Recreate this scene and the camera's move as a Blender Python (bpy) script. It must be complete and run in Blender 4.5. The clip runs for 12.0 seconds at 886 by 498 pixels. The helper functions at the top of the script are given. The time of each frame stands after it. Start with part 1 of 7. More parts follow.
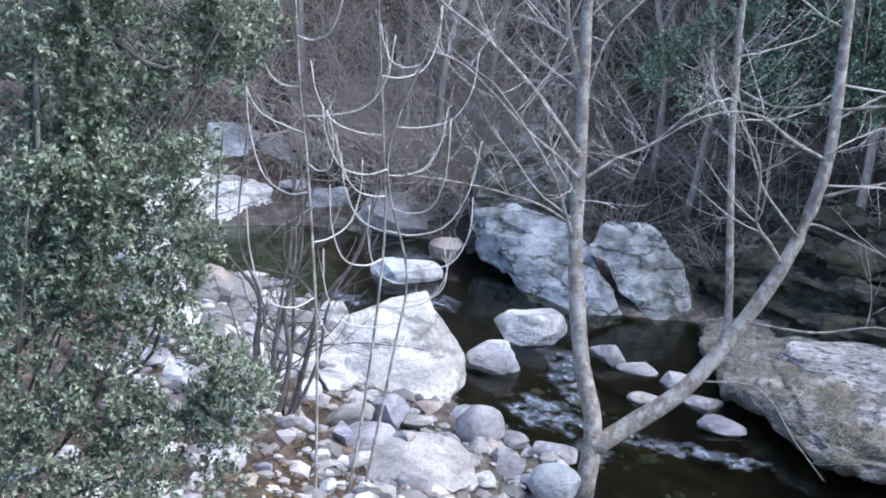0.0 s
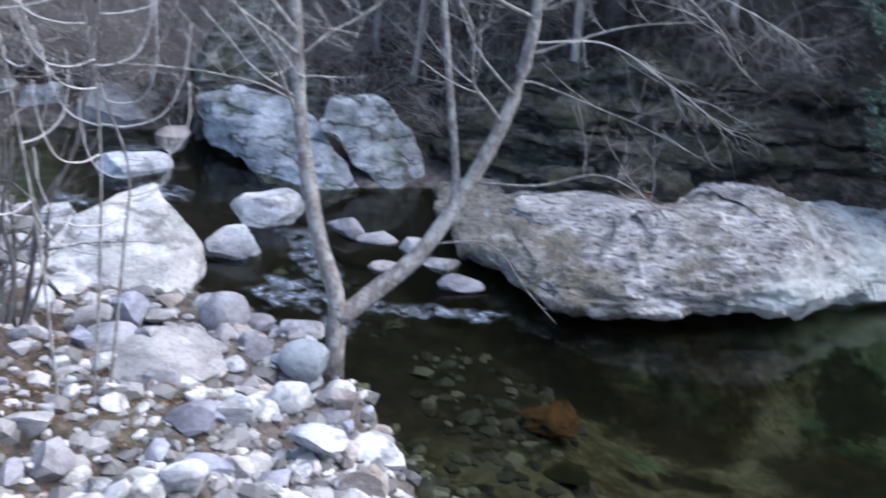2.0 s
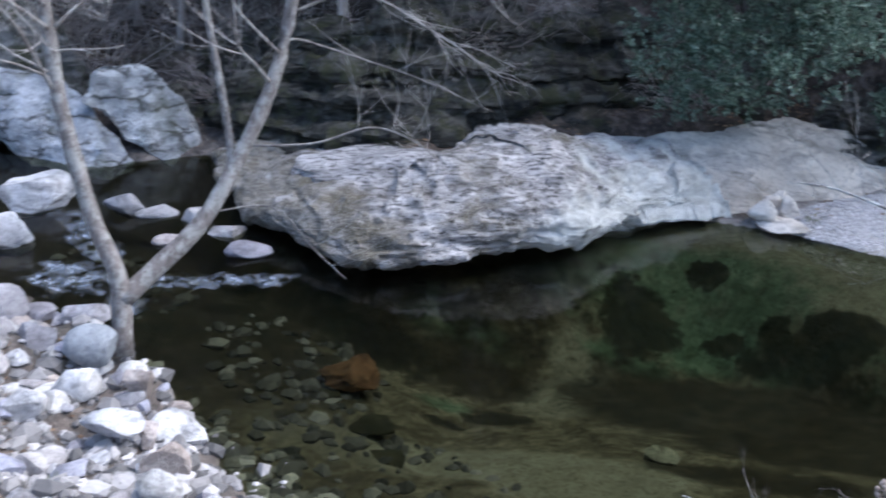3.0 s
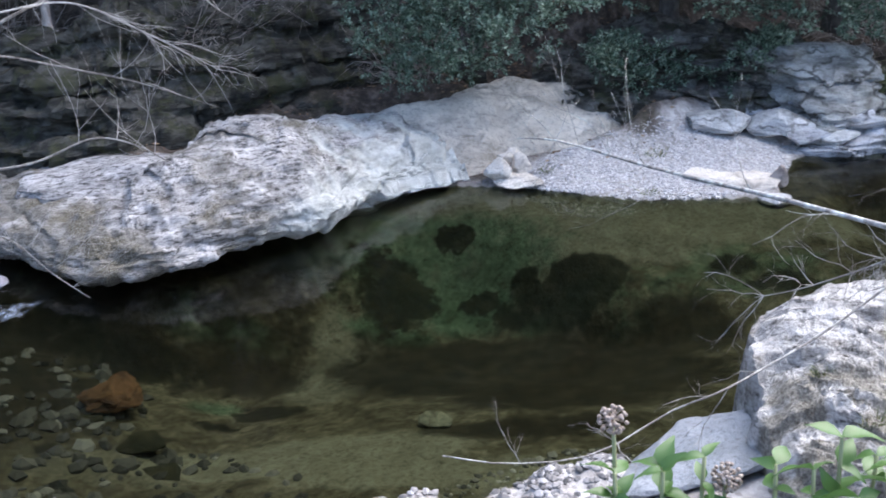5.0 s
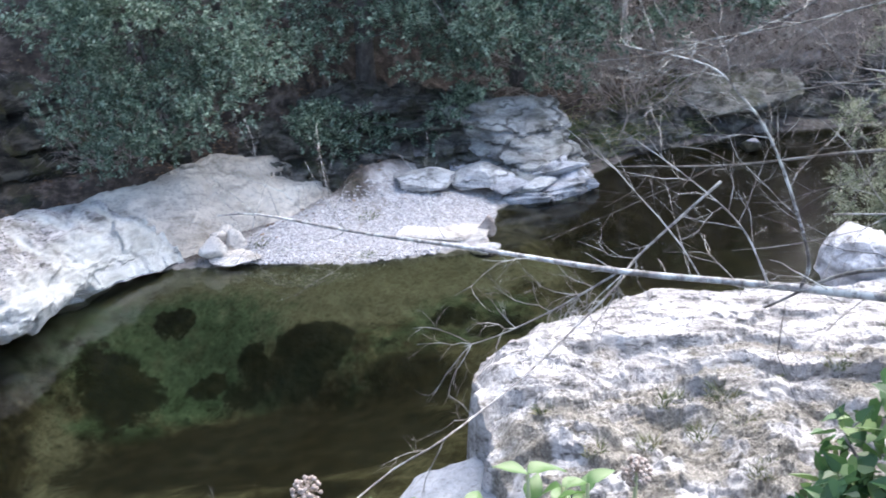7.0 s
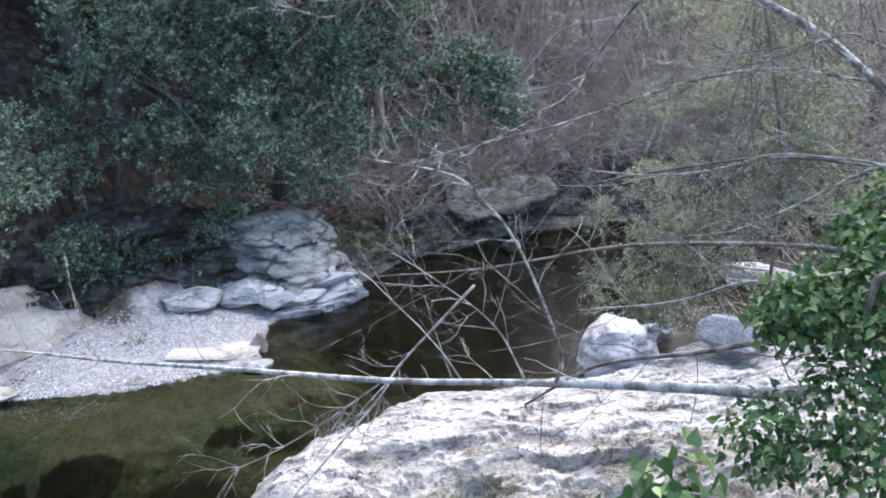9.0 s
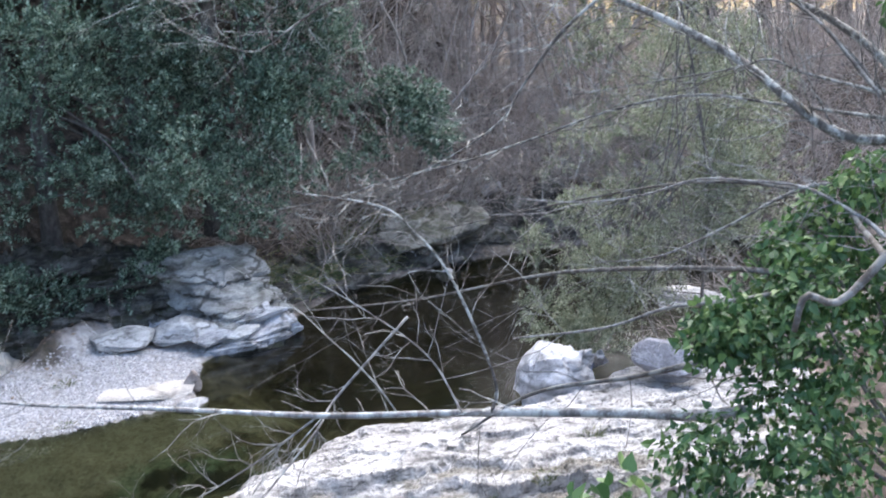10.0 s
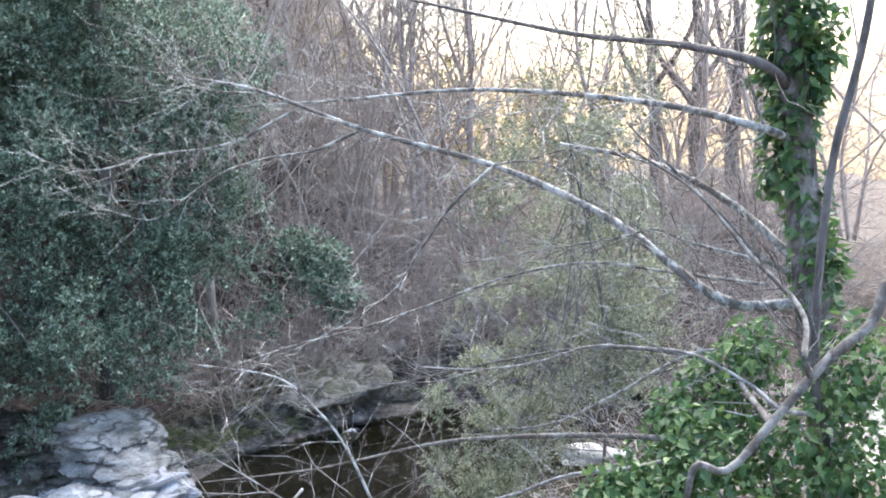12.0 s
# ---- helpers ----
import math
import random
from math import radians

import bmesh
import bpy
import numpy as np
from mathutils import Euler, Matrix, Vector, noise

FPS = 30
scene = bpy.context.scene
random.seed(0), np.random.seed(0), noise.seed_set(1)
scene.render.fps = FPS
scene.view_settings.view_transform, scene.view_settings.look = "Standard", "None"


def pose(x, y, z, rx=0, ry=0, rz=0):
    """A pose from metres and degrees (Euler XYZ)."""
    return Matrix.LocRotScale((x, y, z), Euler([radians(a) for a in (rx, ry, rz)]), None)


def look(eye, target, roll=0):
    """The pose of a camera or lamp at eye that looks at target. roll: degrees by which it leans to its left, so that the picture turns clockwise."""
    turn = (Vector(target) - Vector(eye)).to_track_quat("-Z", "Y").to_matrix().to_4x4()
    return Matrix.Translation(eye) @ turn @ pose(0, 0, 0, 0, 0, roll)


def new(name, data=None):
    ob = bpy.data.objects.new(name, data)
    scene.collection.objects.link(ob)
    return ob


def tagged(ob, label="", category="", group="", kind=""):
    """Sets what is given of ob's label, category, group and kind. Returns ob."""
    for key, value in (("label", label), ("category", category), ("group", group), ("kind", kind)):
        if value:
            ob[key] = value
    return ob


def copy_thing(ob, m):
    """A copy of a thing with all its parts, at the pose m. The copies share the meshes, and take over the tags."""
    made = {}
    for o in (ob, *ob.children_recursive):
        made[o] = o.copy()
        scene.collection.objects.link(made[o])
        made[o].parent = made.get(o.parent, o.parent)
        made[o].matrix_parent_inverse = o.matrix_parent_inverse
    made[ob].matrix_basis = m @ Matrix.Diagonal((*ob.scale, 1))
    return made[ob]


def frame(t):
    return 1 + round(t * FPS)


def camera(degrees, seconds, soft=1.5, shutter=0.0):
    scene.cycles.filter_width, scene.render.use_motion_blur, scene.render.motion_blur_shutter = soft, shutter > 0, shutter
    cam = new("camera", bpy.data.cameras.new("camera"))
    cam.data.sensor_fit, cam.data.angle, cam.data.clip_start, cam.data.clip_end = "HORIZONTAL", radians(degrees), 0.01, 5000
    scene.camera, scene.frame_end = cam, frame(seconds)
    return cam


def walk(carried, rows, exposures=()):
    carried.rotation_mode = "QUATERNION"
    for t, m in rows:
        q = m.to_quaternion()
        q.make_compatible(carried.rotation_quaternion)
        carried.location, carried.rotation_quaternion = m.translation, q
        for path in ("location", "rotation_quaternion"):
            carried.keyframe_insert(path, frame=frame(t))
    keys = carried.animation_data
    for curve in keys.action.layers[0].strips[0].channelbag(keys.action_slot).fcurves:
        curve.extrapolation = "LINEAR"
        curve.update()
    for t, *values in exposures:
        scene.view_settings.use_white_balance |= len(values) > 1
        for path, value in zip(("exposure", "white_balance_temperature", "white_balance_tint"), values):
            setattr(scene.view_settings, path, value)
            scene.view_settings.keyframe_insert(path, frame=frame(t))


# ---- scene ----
cam = camera(42.0, 12.0, soft=1.8, shutter=0.5)
PATH = [
    (0, (-0.047, 0.006, 4.693), (-0.154, 1.916, 4.112), 4.4),
    (0.5, (-0.042, 0.006, 4.693), (-0.133, 1.918, 4.112), 4.1),
    (1, (-0.024, 0.006, 4.692), (-0.046, 1.897, 4.041), 3.2),
    (1.5, (0.017, 0.001, 4.694), (0.199, 1.868, 4.0), 3.7),
    (2, (0.063, -0.009, 4.69), (0.401, 1.813, 3.938), 3.2),
    (2.5, (0.115, -0.03, 4.693), (0.633, 1.728, 3.893), 2.4),
    (3, (0.156, -0.031, 4.688), (0.827, 1.671, 3.881), 1.6),
    (3.5, (0.18, -0.048, 4.692), (1.0, 1.587, 3.883), 1.1),
    (3.7, (0.192, -0.053, 4.693), (1.057, 1.553, 3.873), 0.3),
    (5.3, (0.233, -0.082, 4.688), (1.289, 1.4, 3.858), -1.8),
    (5.5, (0.239, -0.086, 4.686), (1.314, 1.383, 3.857), -2.0),
    (6, (0.288, -0.105, 4.681), (1.492, 1.278, 3.882), -2.2),
    (6.5, (0.309, -0.125, 4.677), (1.659, 1.145, 3.925), -1.6),
    (7, (0.315, -0.139, 4.683), (1.722, 1.076, 3.947), -2.4),
    (7.5, (0.322, -0.175, 4.696), (1.802, 0.964, 3.98), -2.9),
    (7.7, (0.329, -0.196, 4.704), (1.86, 0.9, 4.031), -2.3),
    (9.5, (0.353, -0.208, 4.7), (2.059, 0.673, 4.14), -3.0),
    (10, (0.363, -0.214, 4.7), (2.105, 0.616, 4.174), -3.0),
    (10.5, (0.381, -0.222, 4.712), (2.161, 0.569, 4.26), -2.5),
    (11, (0.384, -0.239, 4.735), (2.221, 0.481, 4.412), -1.6),
    (11.5, (0.381, -0.25, 4.749), (2.23, 0.451, 4.452), -2.4),
    (12, (0.383, -0.255, 4.756), (2.241, 0.434, 4.483), -2.6),
]
walk(cam, [(t, look(eye, target, roll)) for t, eye, target, roll in PATH], [(0, 1.66, 6050, 11), (1.0, 1.58, 5950, 11), (2.5, 1.5, 5950, 11), (3.5, 1.56, 6050, 11), (5.5, 2.02, 6350, 12), (6.3, 2.28, 6450, 12), (7.5, 2.17, 6520, 12), (9.5, 2.0, 6420, 11), (10.5, 2.15, 6520, 11), (12, 2.5, 6620, 11)])

import itertools

# ---- light ----
SUN_AZ, SUN_EL = radians(80), radians(50)      # down the valley, behind thin cloud
world = bpy.data.worlds.new("sky")
scene.world = world
world.use_nodes = True
wn = world.node_tree
wn.nodes.clear()
sky = wn.nodes.new("ShaderNodeTexSky")
sky.sky_type = "NISHITA"
sky.sun_disc = False
sky.sun_elevation, sky.sun_rotation = SUN_EL, SUN_AZ
sky.air_density, sky.dust_density, sky.ozone_density = 1.0, 2.0, 1.0
wb = wn.nodes.new("ShaderNodeBackground")
wb.inputs["Strength"].default_value = 0.13
wo = wn.nodes.new("ShaderNodeOutputWorld")
wn.links.new(sky.outputs[0], wb.inputs[0])
wn.links.new(wb.outputs[0], wo.inputs[0])
scene.view_settings.exposure = 1.9

sun = new("sun", bpy.data.lights.new("sun", "SUN"))
sun.data.energy, sun.data.angle, sun.data.color = 2.4, radians(80), (1.0, 0.96, 0.91)
sun.matrix_world = look((0, 0, 30), (-20 * math.sin(SUN_AZ), -20 * math.cos(SUN_AZ), 30 - 20 * math.tan(SUN_EL)))


# ---- helpers of this scene ----
def rng_of(seed):
    return np.random.default_rng(seed)


def smooth(a, b, v):
    t = np.clip((v - a) / (b - a), 0, 1)
    return t * t * (3 - 2 * t)


def mesh_of(name, verts, faces, material=None, shade=True):
    me = bpy.data.meshes.new(name)
    me.from_pydata(verts.tolist() if isinstance(verts, np.ndarray) else verts, [], faces.tolist() if isinstance(faces, np.ndarray) else faces)
    if shade:
        me.polygons.foreach_set("use_smooth", np.ones(len(me.polygons), bool))
    if material:
        me.materials.append(material)
    me.update()
    return me


def part(name, me, parent, label=""):
    ob = new(name, me)
    ob.parent = parent
    return tagged(ob, label)


def thing(name, at, label, category, group="", kind="", data=None):
    ob = new(name, data)
    ob.location = at
    return tagged(ob, label, category, group, kind)


class Geo:
    """Collects tubes and leaves for one mesh."""

    def __init__(self):
        self.v, self.f, self.n = [], [], 0

    def add(self, v, f):
        self.v.append(v)
        self.f.extend([tuple(i + self.n for i in q) for q in f])
        self.n += len(v)

    def tube(self, pts, r0, r1, sides=6, knob=0.0, seed=0):
        p = np.asarray(pts, float)
        k = len(p)
        tan = np.gradient(p, axis=0)
        tan /= np.linalg.norm(tan, axis=1)[:, None] + 1e-9
        ref = np.array([0.3, 0.2, 0.93]) if abs(tan[0, 2]) < 0.85 else np.array([1.0, 0.1, 0])
        u = np.cross(tan, ref)
        u /= np.linalg.norm(u, axis=1)[:, None] + 1e-9
        w = np.cross(tan, u)
        r = np.linspace(r0, r1, k)
        if knob:
            r = r * (1 + knob * rng_of(seed).uniform(-1, 1, k))
        a = np.linspace(0, 2 * np.pi, sides, endpoint=False)
        ring = p[:, None] + r[:, None, None] * (np.cos(a)[None, :, None] * u[:, None] + np.sin(a)[None, :, None] * w[:, None])
        faces = [(i * sides + j, i * sides + (j + 1) % sides, (i + 1) * sides + (j + 1) % sides, (i + 1) * sides + j) for i in range(k - 1) for j in range(sides)]
        faces.append(tuple(range((k - 1) * sides, k * sides)))
        faces.append(tuple(reversed(range(sides))))
        self.add(ring.reshape(-1, 3), faces)

    def mesh(self, name, material, shade=True):
        return mesh_of(name, np.concatenate(self.v), self.f, material, shade)


def spline(pts, n=24):
    """A Catmull-Rom curve through points."""
    p = np.asarray(pts, float)
    p = np.vstack([2 * p[0] - p[1], p, 2 * p[-1] - p[-2]])
    out = []
    for s in np.linspace(0, len(p) - 3 - 1e-6, n):
        i = int(s)
        t = s - i
        a, b, c, d = p[i : i + 4]
        out.append(0.5 * ((2 * b) + (c - a) * t + (2 * a - 5 * b + 4 * c - d) * t * t + (3 * b - a - 3 * c + d) * t**3))
    return np.array(out)


def sprout(geo, start, way, length, r, level, rng, lift=0.25, wander=0.35, fork=4, steps=6):
    """A bare twig that wanders, turns up to the light and forks."""
    p, d = np.array(start, float), np.array(way, float) / np.linalg.norm(way)
    pts, step = [p.copy()], length / steps
    for _ in range(steps):
        d = d + rng.normal(0, wander * 0.5, 3) + np.array([0, 0, lift * 0.25])
        d /= np.linalg.norm(d)
        p = p + d * step
        pts.append(p.copy())
    geo.tube(pts, r, r * 0.4, 4 if r > 0.004 else 3)
    if level > 0:
        for _ in range(fork):
            i = rng.integers(1, steps)
            t = pts[i] - pts[i - 1]
            side = np.cross(t, rng.normal(0, 1, 3))
            side /= np.linalg.norm(side) + 1e-9
            w = t / np.linalg.norm(t) + side * rng.uniform(0.6, 1.1)
            sprout(geo, pts[i], w, length * rng.uniform(0.35, 0.65), r * (1 - 0.5 * i / steps) * 0.6, level - 1, rng, lift, wander, max(2, fork - 1), max(3, steps - 1))
    return pts


def leaves(n, lumps, size, rng, shell=0.72, aspect=0.5, droop=0.0):
    """Vertices and faces of n small folded leaves in ellipsoid lumps (x, y, z, rx, ry, rz)."""
    lumps = np.array(lumps, float)
    wgt = lumps[:, 3] * lumps[:, 4] * lumps[:, 5]
    k = rng.choice(len(lumps), n, p=wgt / wgt.sum())
    d = rng.normal(0, 1, (n, 3))
    d /= np.linalg.norm(d, axis=1)[:, None]
    rad = (shell + (1 - shell) * rng.random(n) ** 0.6) * (0.75 + 0.35 * np.sin(d[:, 0] * 5 + k * 1.7) * np.sin(d[:, 1] * 4 + k) * np.cos(d[:, 2] * 5))
    c = lumps[k, :3] + d * rad[:, None] * lumps[k, 3:]
    axis = rng.normal(0, 1, (n, 3)) + d * 0.5 + np.array([0, 0, -droop])
    axis /= np.linalg.norm(axis, axis=1)[:, None]
    nor = d * 0.6 + np.array([0, 0, 0.6]) + rng.normal(0, 0.6, (n, 3))
    side = np.cross(axis, nor)
    side /= np.linalg.norm(side, axis=1)[:, None] + 1e-9
    up = np.cross(side, axis)
    s = size * rng.uniform(0.6, 1.25, n)[:, None]
    v = np.stack([c - axis * s * 0.5, c + side * s * aspect * 0.5 + up * s * 0.1, c + axis * s * 0.5, c - side * s * aspect * 0.5 + up * s * 0.1], 1).reshape(-1, 3)
    i = np.arange(n)[:, None] * 4
    return v, np.concatenate([i + [0, 1, 2], i + [0, 2, 3]])


def sprays(n, lumps, size, rng, aspect=0.5, per=14, gaps=-0.5):
    """Folded leaves set along short shoots over ellipsoid lumps, with gaps between the masses."""
    lumps = np.array(lumps, float)
    wgt = (lumps[:, 3] * lumps[:, 4] * lumps[:, 5]) ** 0.75
    m = int(n / per * 1.5)
    k = rng.choice(len(lumps), m, p=wgt / wgt.sum())
    d = rng.normal(0, 1, (m, 3)) + np.array([0, 0, 0.25])
    d /= np.linalg.norm(d, axis=1)[:, None]
    inner = rng.random(m) < 0.22
    c = lumps[k, :3] + d * lumps[k, 3:] * np.where(inner, rng.uniform(0.25, 0.6, m), rng.uniform(0.75, 1.12, m))[:, None]
    q = c * (0.3 / size)
    f = np.sin(q[:, 0] + 1.3 * np.sin(q[:, 1] * 0.7)) + np.sin(q[:, 1] * 1.1 + np.sin(q[:, 2] * 0.9)) + np.sin(q[:, 2] * 1.2 + np.sin(q[:, 0] * 0.8))
    keep = (f + rng.normal(0, 0.3, m) > gaps) | inner
    c, d = c[keep], d[keep]
    way = d * 0.8 + np.array([0, 0, 0.25]) + rng.normal(0, 0.5, d.shape)
    way /= np.linalg.norm(way, axis=1)[:, None]
    c, way = np.repeat(c, per, 0), np.repeat(way, per, 0)
    u, n = np.tile(np.arange(per) / per, len(d)), len(c)
    ang = np.tile(np.arange(per) * 2.4, len(d)) + rng.uniform(0, 6.3, n) * 0.2
    e1 = np.cross(way, np.array([0.31, 0.2, 0.93]))
    e1 /= np.linalg.norm(e1, axis=1)[:, None] + 1e-9
    e2 = np.cross(way, e1)
    ring = np.cos(ang)[:, None] * e1 + np.sin(ang)[:, None] * e2
    s = size * rng.uniform(0.6, 1.25, n)[:, None]
    axis = ring * (1.1 - 0.5 * u)[:, None] + way * (0.3 + 0.7 * u)[:, None] + rng.normal(0, 0.2, (n, 3))
    axis /= np.linalg.norm(axis, axis=1)[:, None]
    at = c + way * (u * size * 2.6)[:, None] + axis * s * 0.5
    side = np.cross(axis, way * 0.4 + np.array([0, 0, 0.8]) + rng.normal(0, 0.35, (n, 3)))
    side /= np.linalg.norm(side, axis=1)[:, None] + 1e-9
    up = np.cross(side, axis)
    v = np.stack([at - axis * s * 0.5, at + side * s * aspect * 0.5 + up * s * 0.1, at + axis * s * 0.5, at - side * s * aspect * 0.5 + up * s * 0.1], 1).reshape(-1, 3)
    i = np.arange(n)[:, None] * 4
    return v, np.concatenate([i + [0, 1, 2], i + [0, 2, 3]])


OUT = np.array([(0, 0), (0.3, -0.1), (0.5, 0.12), (0.38, 0.42), (0.16, 0.72), (0, 1.0), (-0.16, 0.72), (-0.38, 0.42), (-0.5, 0.12), (-0.3, -0.1)])


def broad_leaves(places, axes, normals, size, rng, slim=0.85):
    """Heart-shaped ivy leaves, folded along the midrib."""
    v, f = [], []
    for c, a, n in zip(places, axes, normals):
        a = a / np.linalg.norm(a)
        s = np.cross(a, n)
        s /= np.linalg.norm(s) + 1e-9
        u = np.cross(s, a)
        k = size * rng.uniform(0.55, 1.2)
        bend = rng.uniform(-0.25, 0.1)
        i = len(v)
        for x, y in OUT:
            v.append(c + k * (s * x * slim + a * y + u * (abs(x) * 0.35 + bend * y * y)))
        f += [(i, i + j, i + j + 1) for j in range(1, 9)]
    return np.array(v), f


def lance_leaf(at, axis, normal, size, rng):
    """One pointed leaf, folded along its midrib and arching over."""
    axis = axis / np.linalg.norm(axis)
    side = np.cross(axis, normal)
    side /= np.linalg.norm(side) + 1e-9
    up = np.cross(side, axis)
    k, bend, twist = size * rng.uniform(0.6, 1.15), rng.uniform(0.25, 0.75), rng.uniform(-0.3, 0.3)
    v = []
    for y, w in ((0, 0.03), (0.1, 0.14), (0.28, 0.27), (0.48, 0.27), (0.68, 0.19), (0.86, 0.09), (1.0, 0.01)):
        c = at + k * (axis * y - up * bend * y * y)
        e = side * math.cos(twist * y) + up * math.sin(twist * y)
        wave_ = 0.03 * math.sin(9 * y + 5 * twist)
        v += [c - k * e * w + k * up * (w * 0.35 + wave_), c, c + k * e * w + k * up * (w * 0.35 - wave_)]
    return np.array(v), [q for i in range(0, 18, 3) for q in ((i, i + 1, i + 4, i + 3), (i + 1, i + 2, i + 5, i + 4))]


def ivy_leaves(lumps, n, size, rng):
    lumps = np.array(lumps, float)
    k = rng.integers(0, len(lumps), n)
    d = rng.normal(0, 1, (n, 3))
    d /= np.linalg.norm(d, axis=1)[:, None]
    c = lumps[k, :3] + d * lumps[k, 3:] * rng.uniform(0.4, 1.3, (n, 1))
    axes = d * 0.7 + rng.normal(0, 0.6, (n, 3)) + np.array([0, 0, -0.5])
    nor = d + np.array([0, 0, 0.7]) + rng.normal(0, 0.4, (n, 3))
    return broad_leaves(c, axes, nor, size, rng)


# ---- materials ----
def nodes_of(name):
    m = bpy.data.materials.new(name)
    m.use_nodes = True
    t = m.node_tree
    return m, t, t.nodes["Principled BSDF"]


def link(t, a, b):
    t.links.new(a, b)


def noise_tex(t, scale, detail=6, rough=0.6, vec=None, stretch=None):
    n = t.nodes.new("ShaderNodeTexNoise")
    n.inputs["Scale"].default_value, n.inputs["Detail"].default_value, n.inputs["Roughness"].default_value = scale, detail, rough
    if vec is not None:
        if stretch:
            mp = t.nodes.new("ShaderNodeMapping")
            mp.inputs["Scale"].default_value = stretch[:3]
            if len(stretch) > 3:
                mp.inputs["Rotation"].default_value = [radians(a) for a in stretch[3:]]
            link(t, vec, mp.inputs[0])
            vec = mp.outputs[0]
        link(t, vec, n.inputs["Vector"])
    return n.outputs["Fac"]


def ramp(t, fac, stops):
    r = t.nodes.new("ShaderNodeValToRGB")
    while len(r.color_ramp.elements) < len(stops):
        r.color_ramp.elements.new(0.5)
    for e, (p, c) in zip(r.color_ramp.elements, stops):
        e.position, e.color = p, (*c, 1) if len(c) == 3 else c
    link(t, fac, r.inputs[0])
    return r.outputs[0]


def mixed(t, fac, a, b, mode="MIX"):
    m = t.nodes.new("ShaderNodeMix")
    m.data_type, m.blend_type = "RGBA", mode
    for v, s in ((fac, m.inputs[0]), (a, m.inputs[6]), (b, m.inputs[7])):
        if isinstance(v, (int, float)):
            s.default_value = v
        elif isinstance(v, tuple):
            s.default_value = (*v, 1)
        else:
            link(t, v, s)
    return m.outputs[2]


def bumped(t, bsdf, height, strength, distance):
    b = t.nodes.new("ShaderNodeBump")
    b.inputs["Strength"].default_value, b.inputs["Distance"].default_value = strength, distance
    link(t, height, b.inputs["Height"])
    link(t, b.outputs[0], bsdf.inputs["Normal"])


def place_of(t):
    return t.nodes.new("ShaderNodeNewGeometry").outputs["Position"]


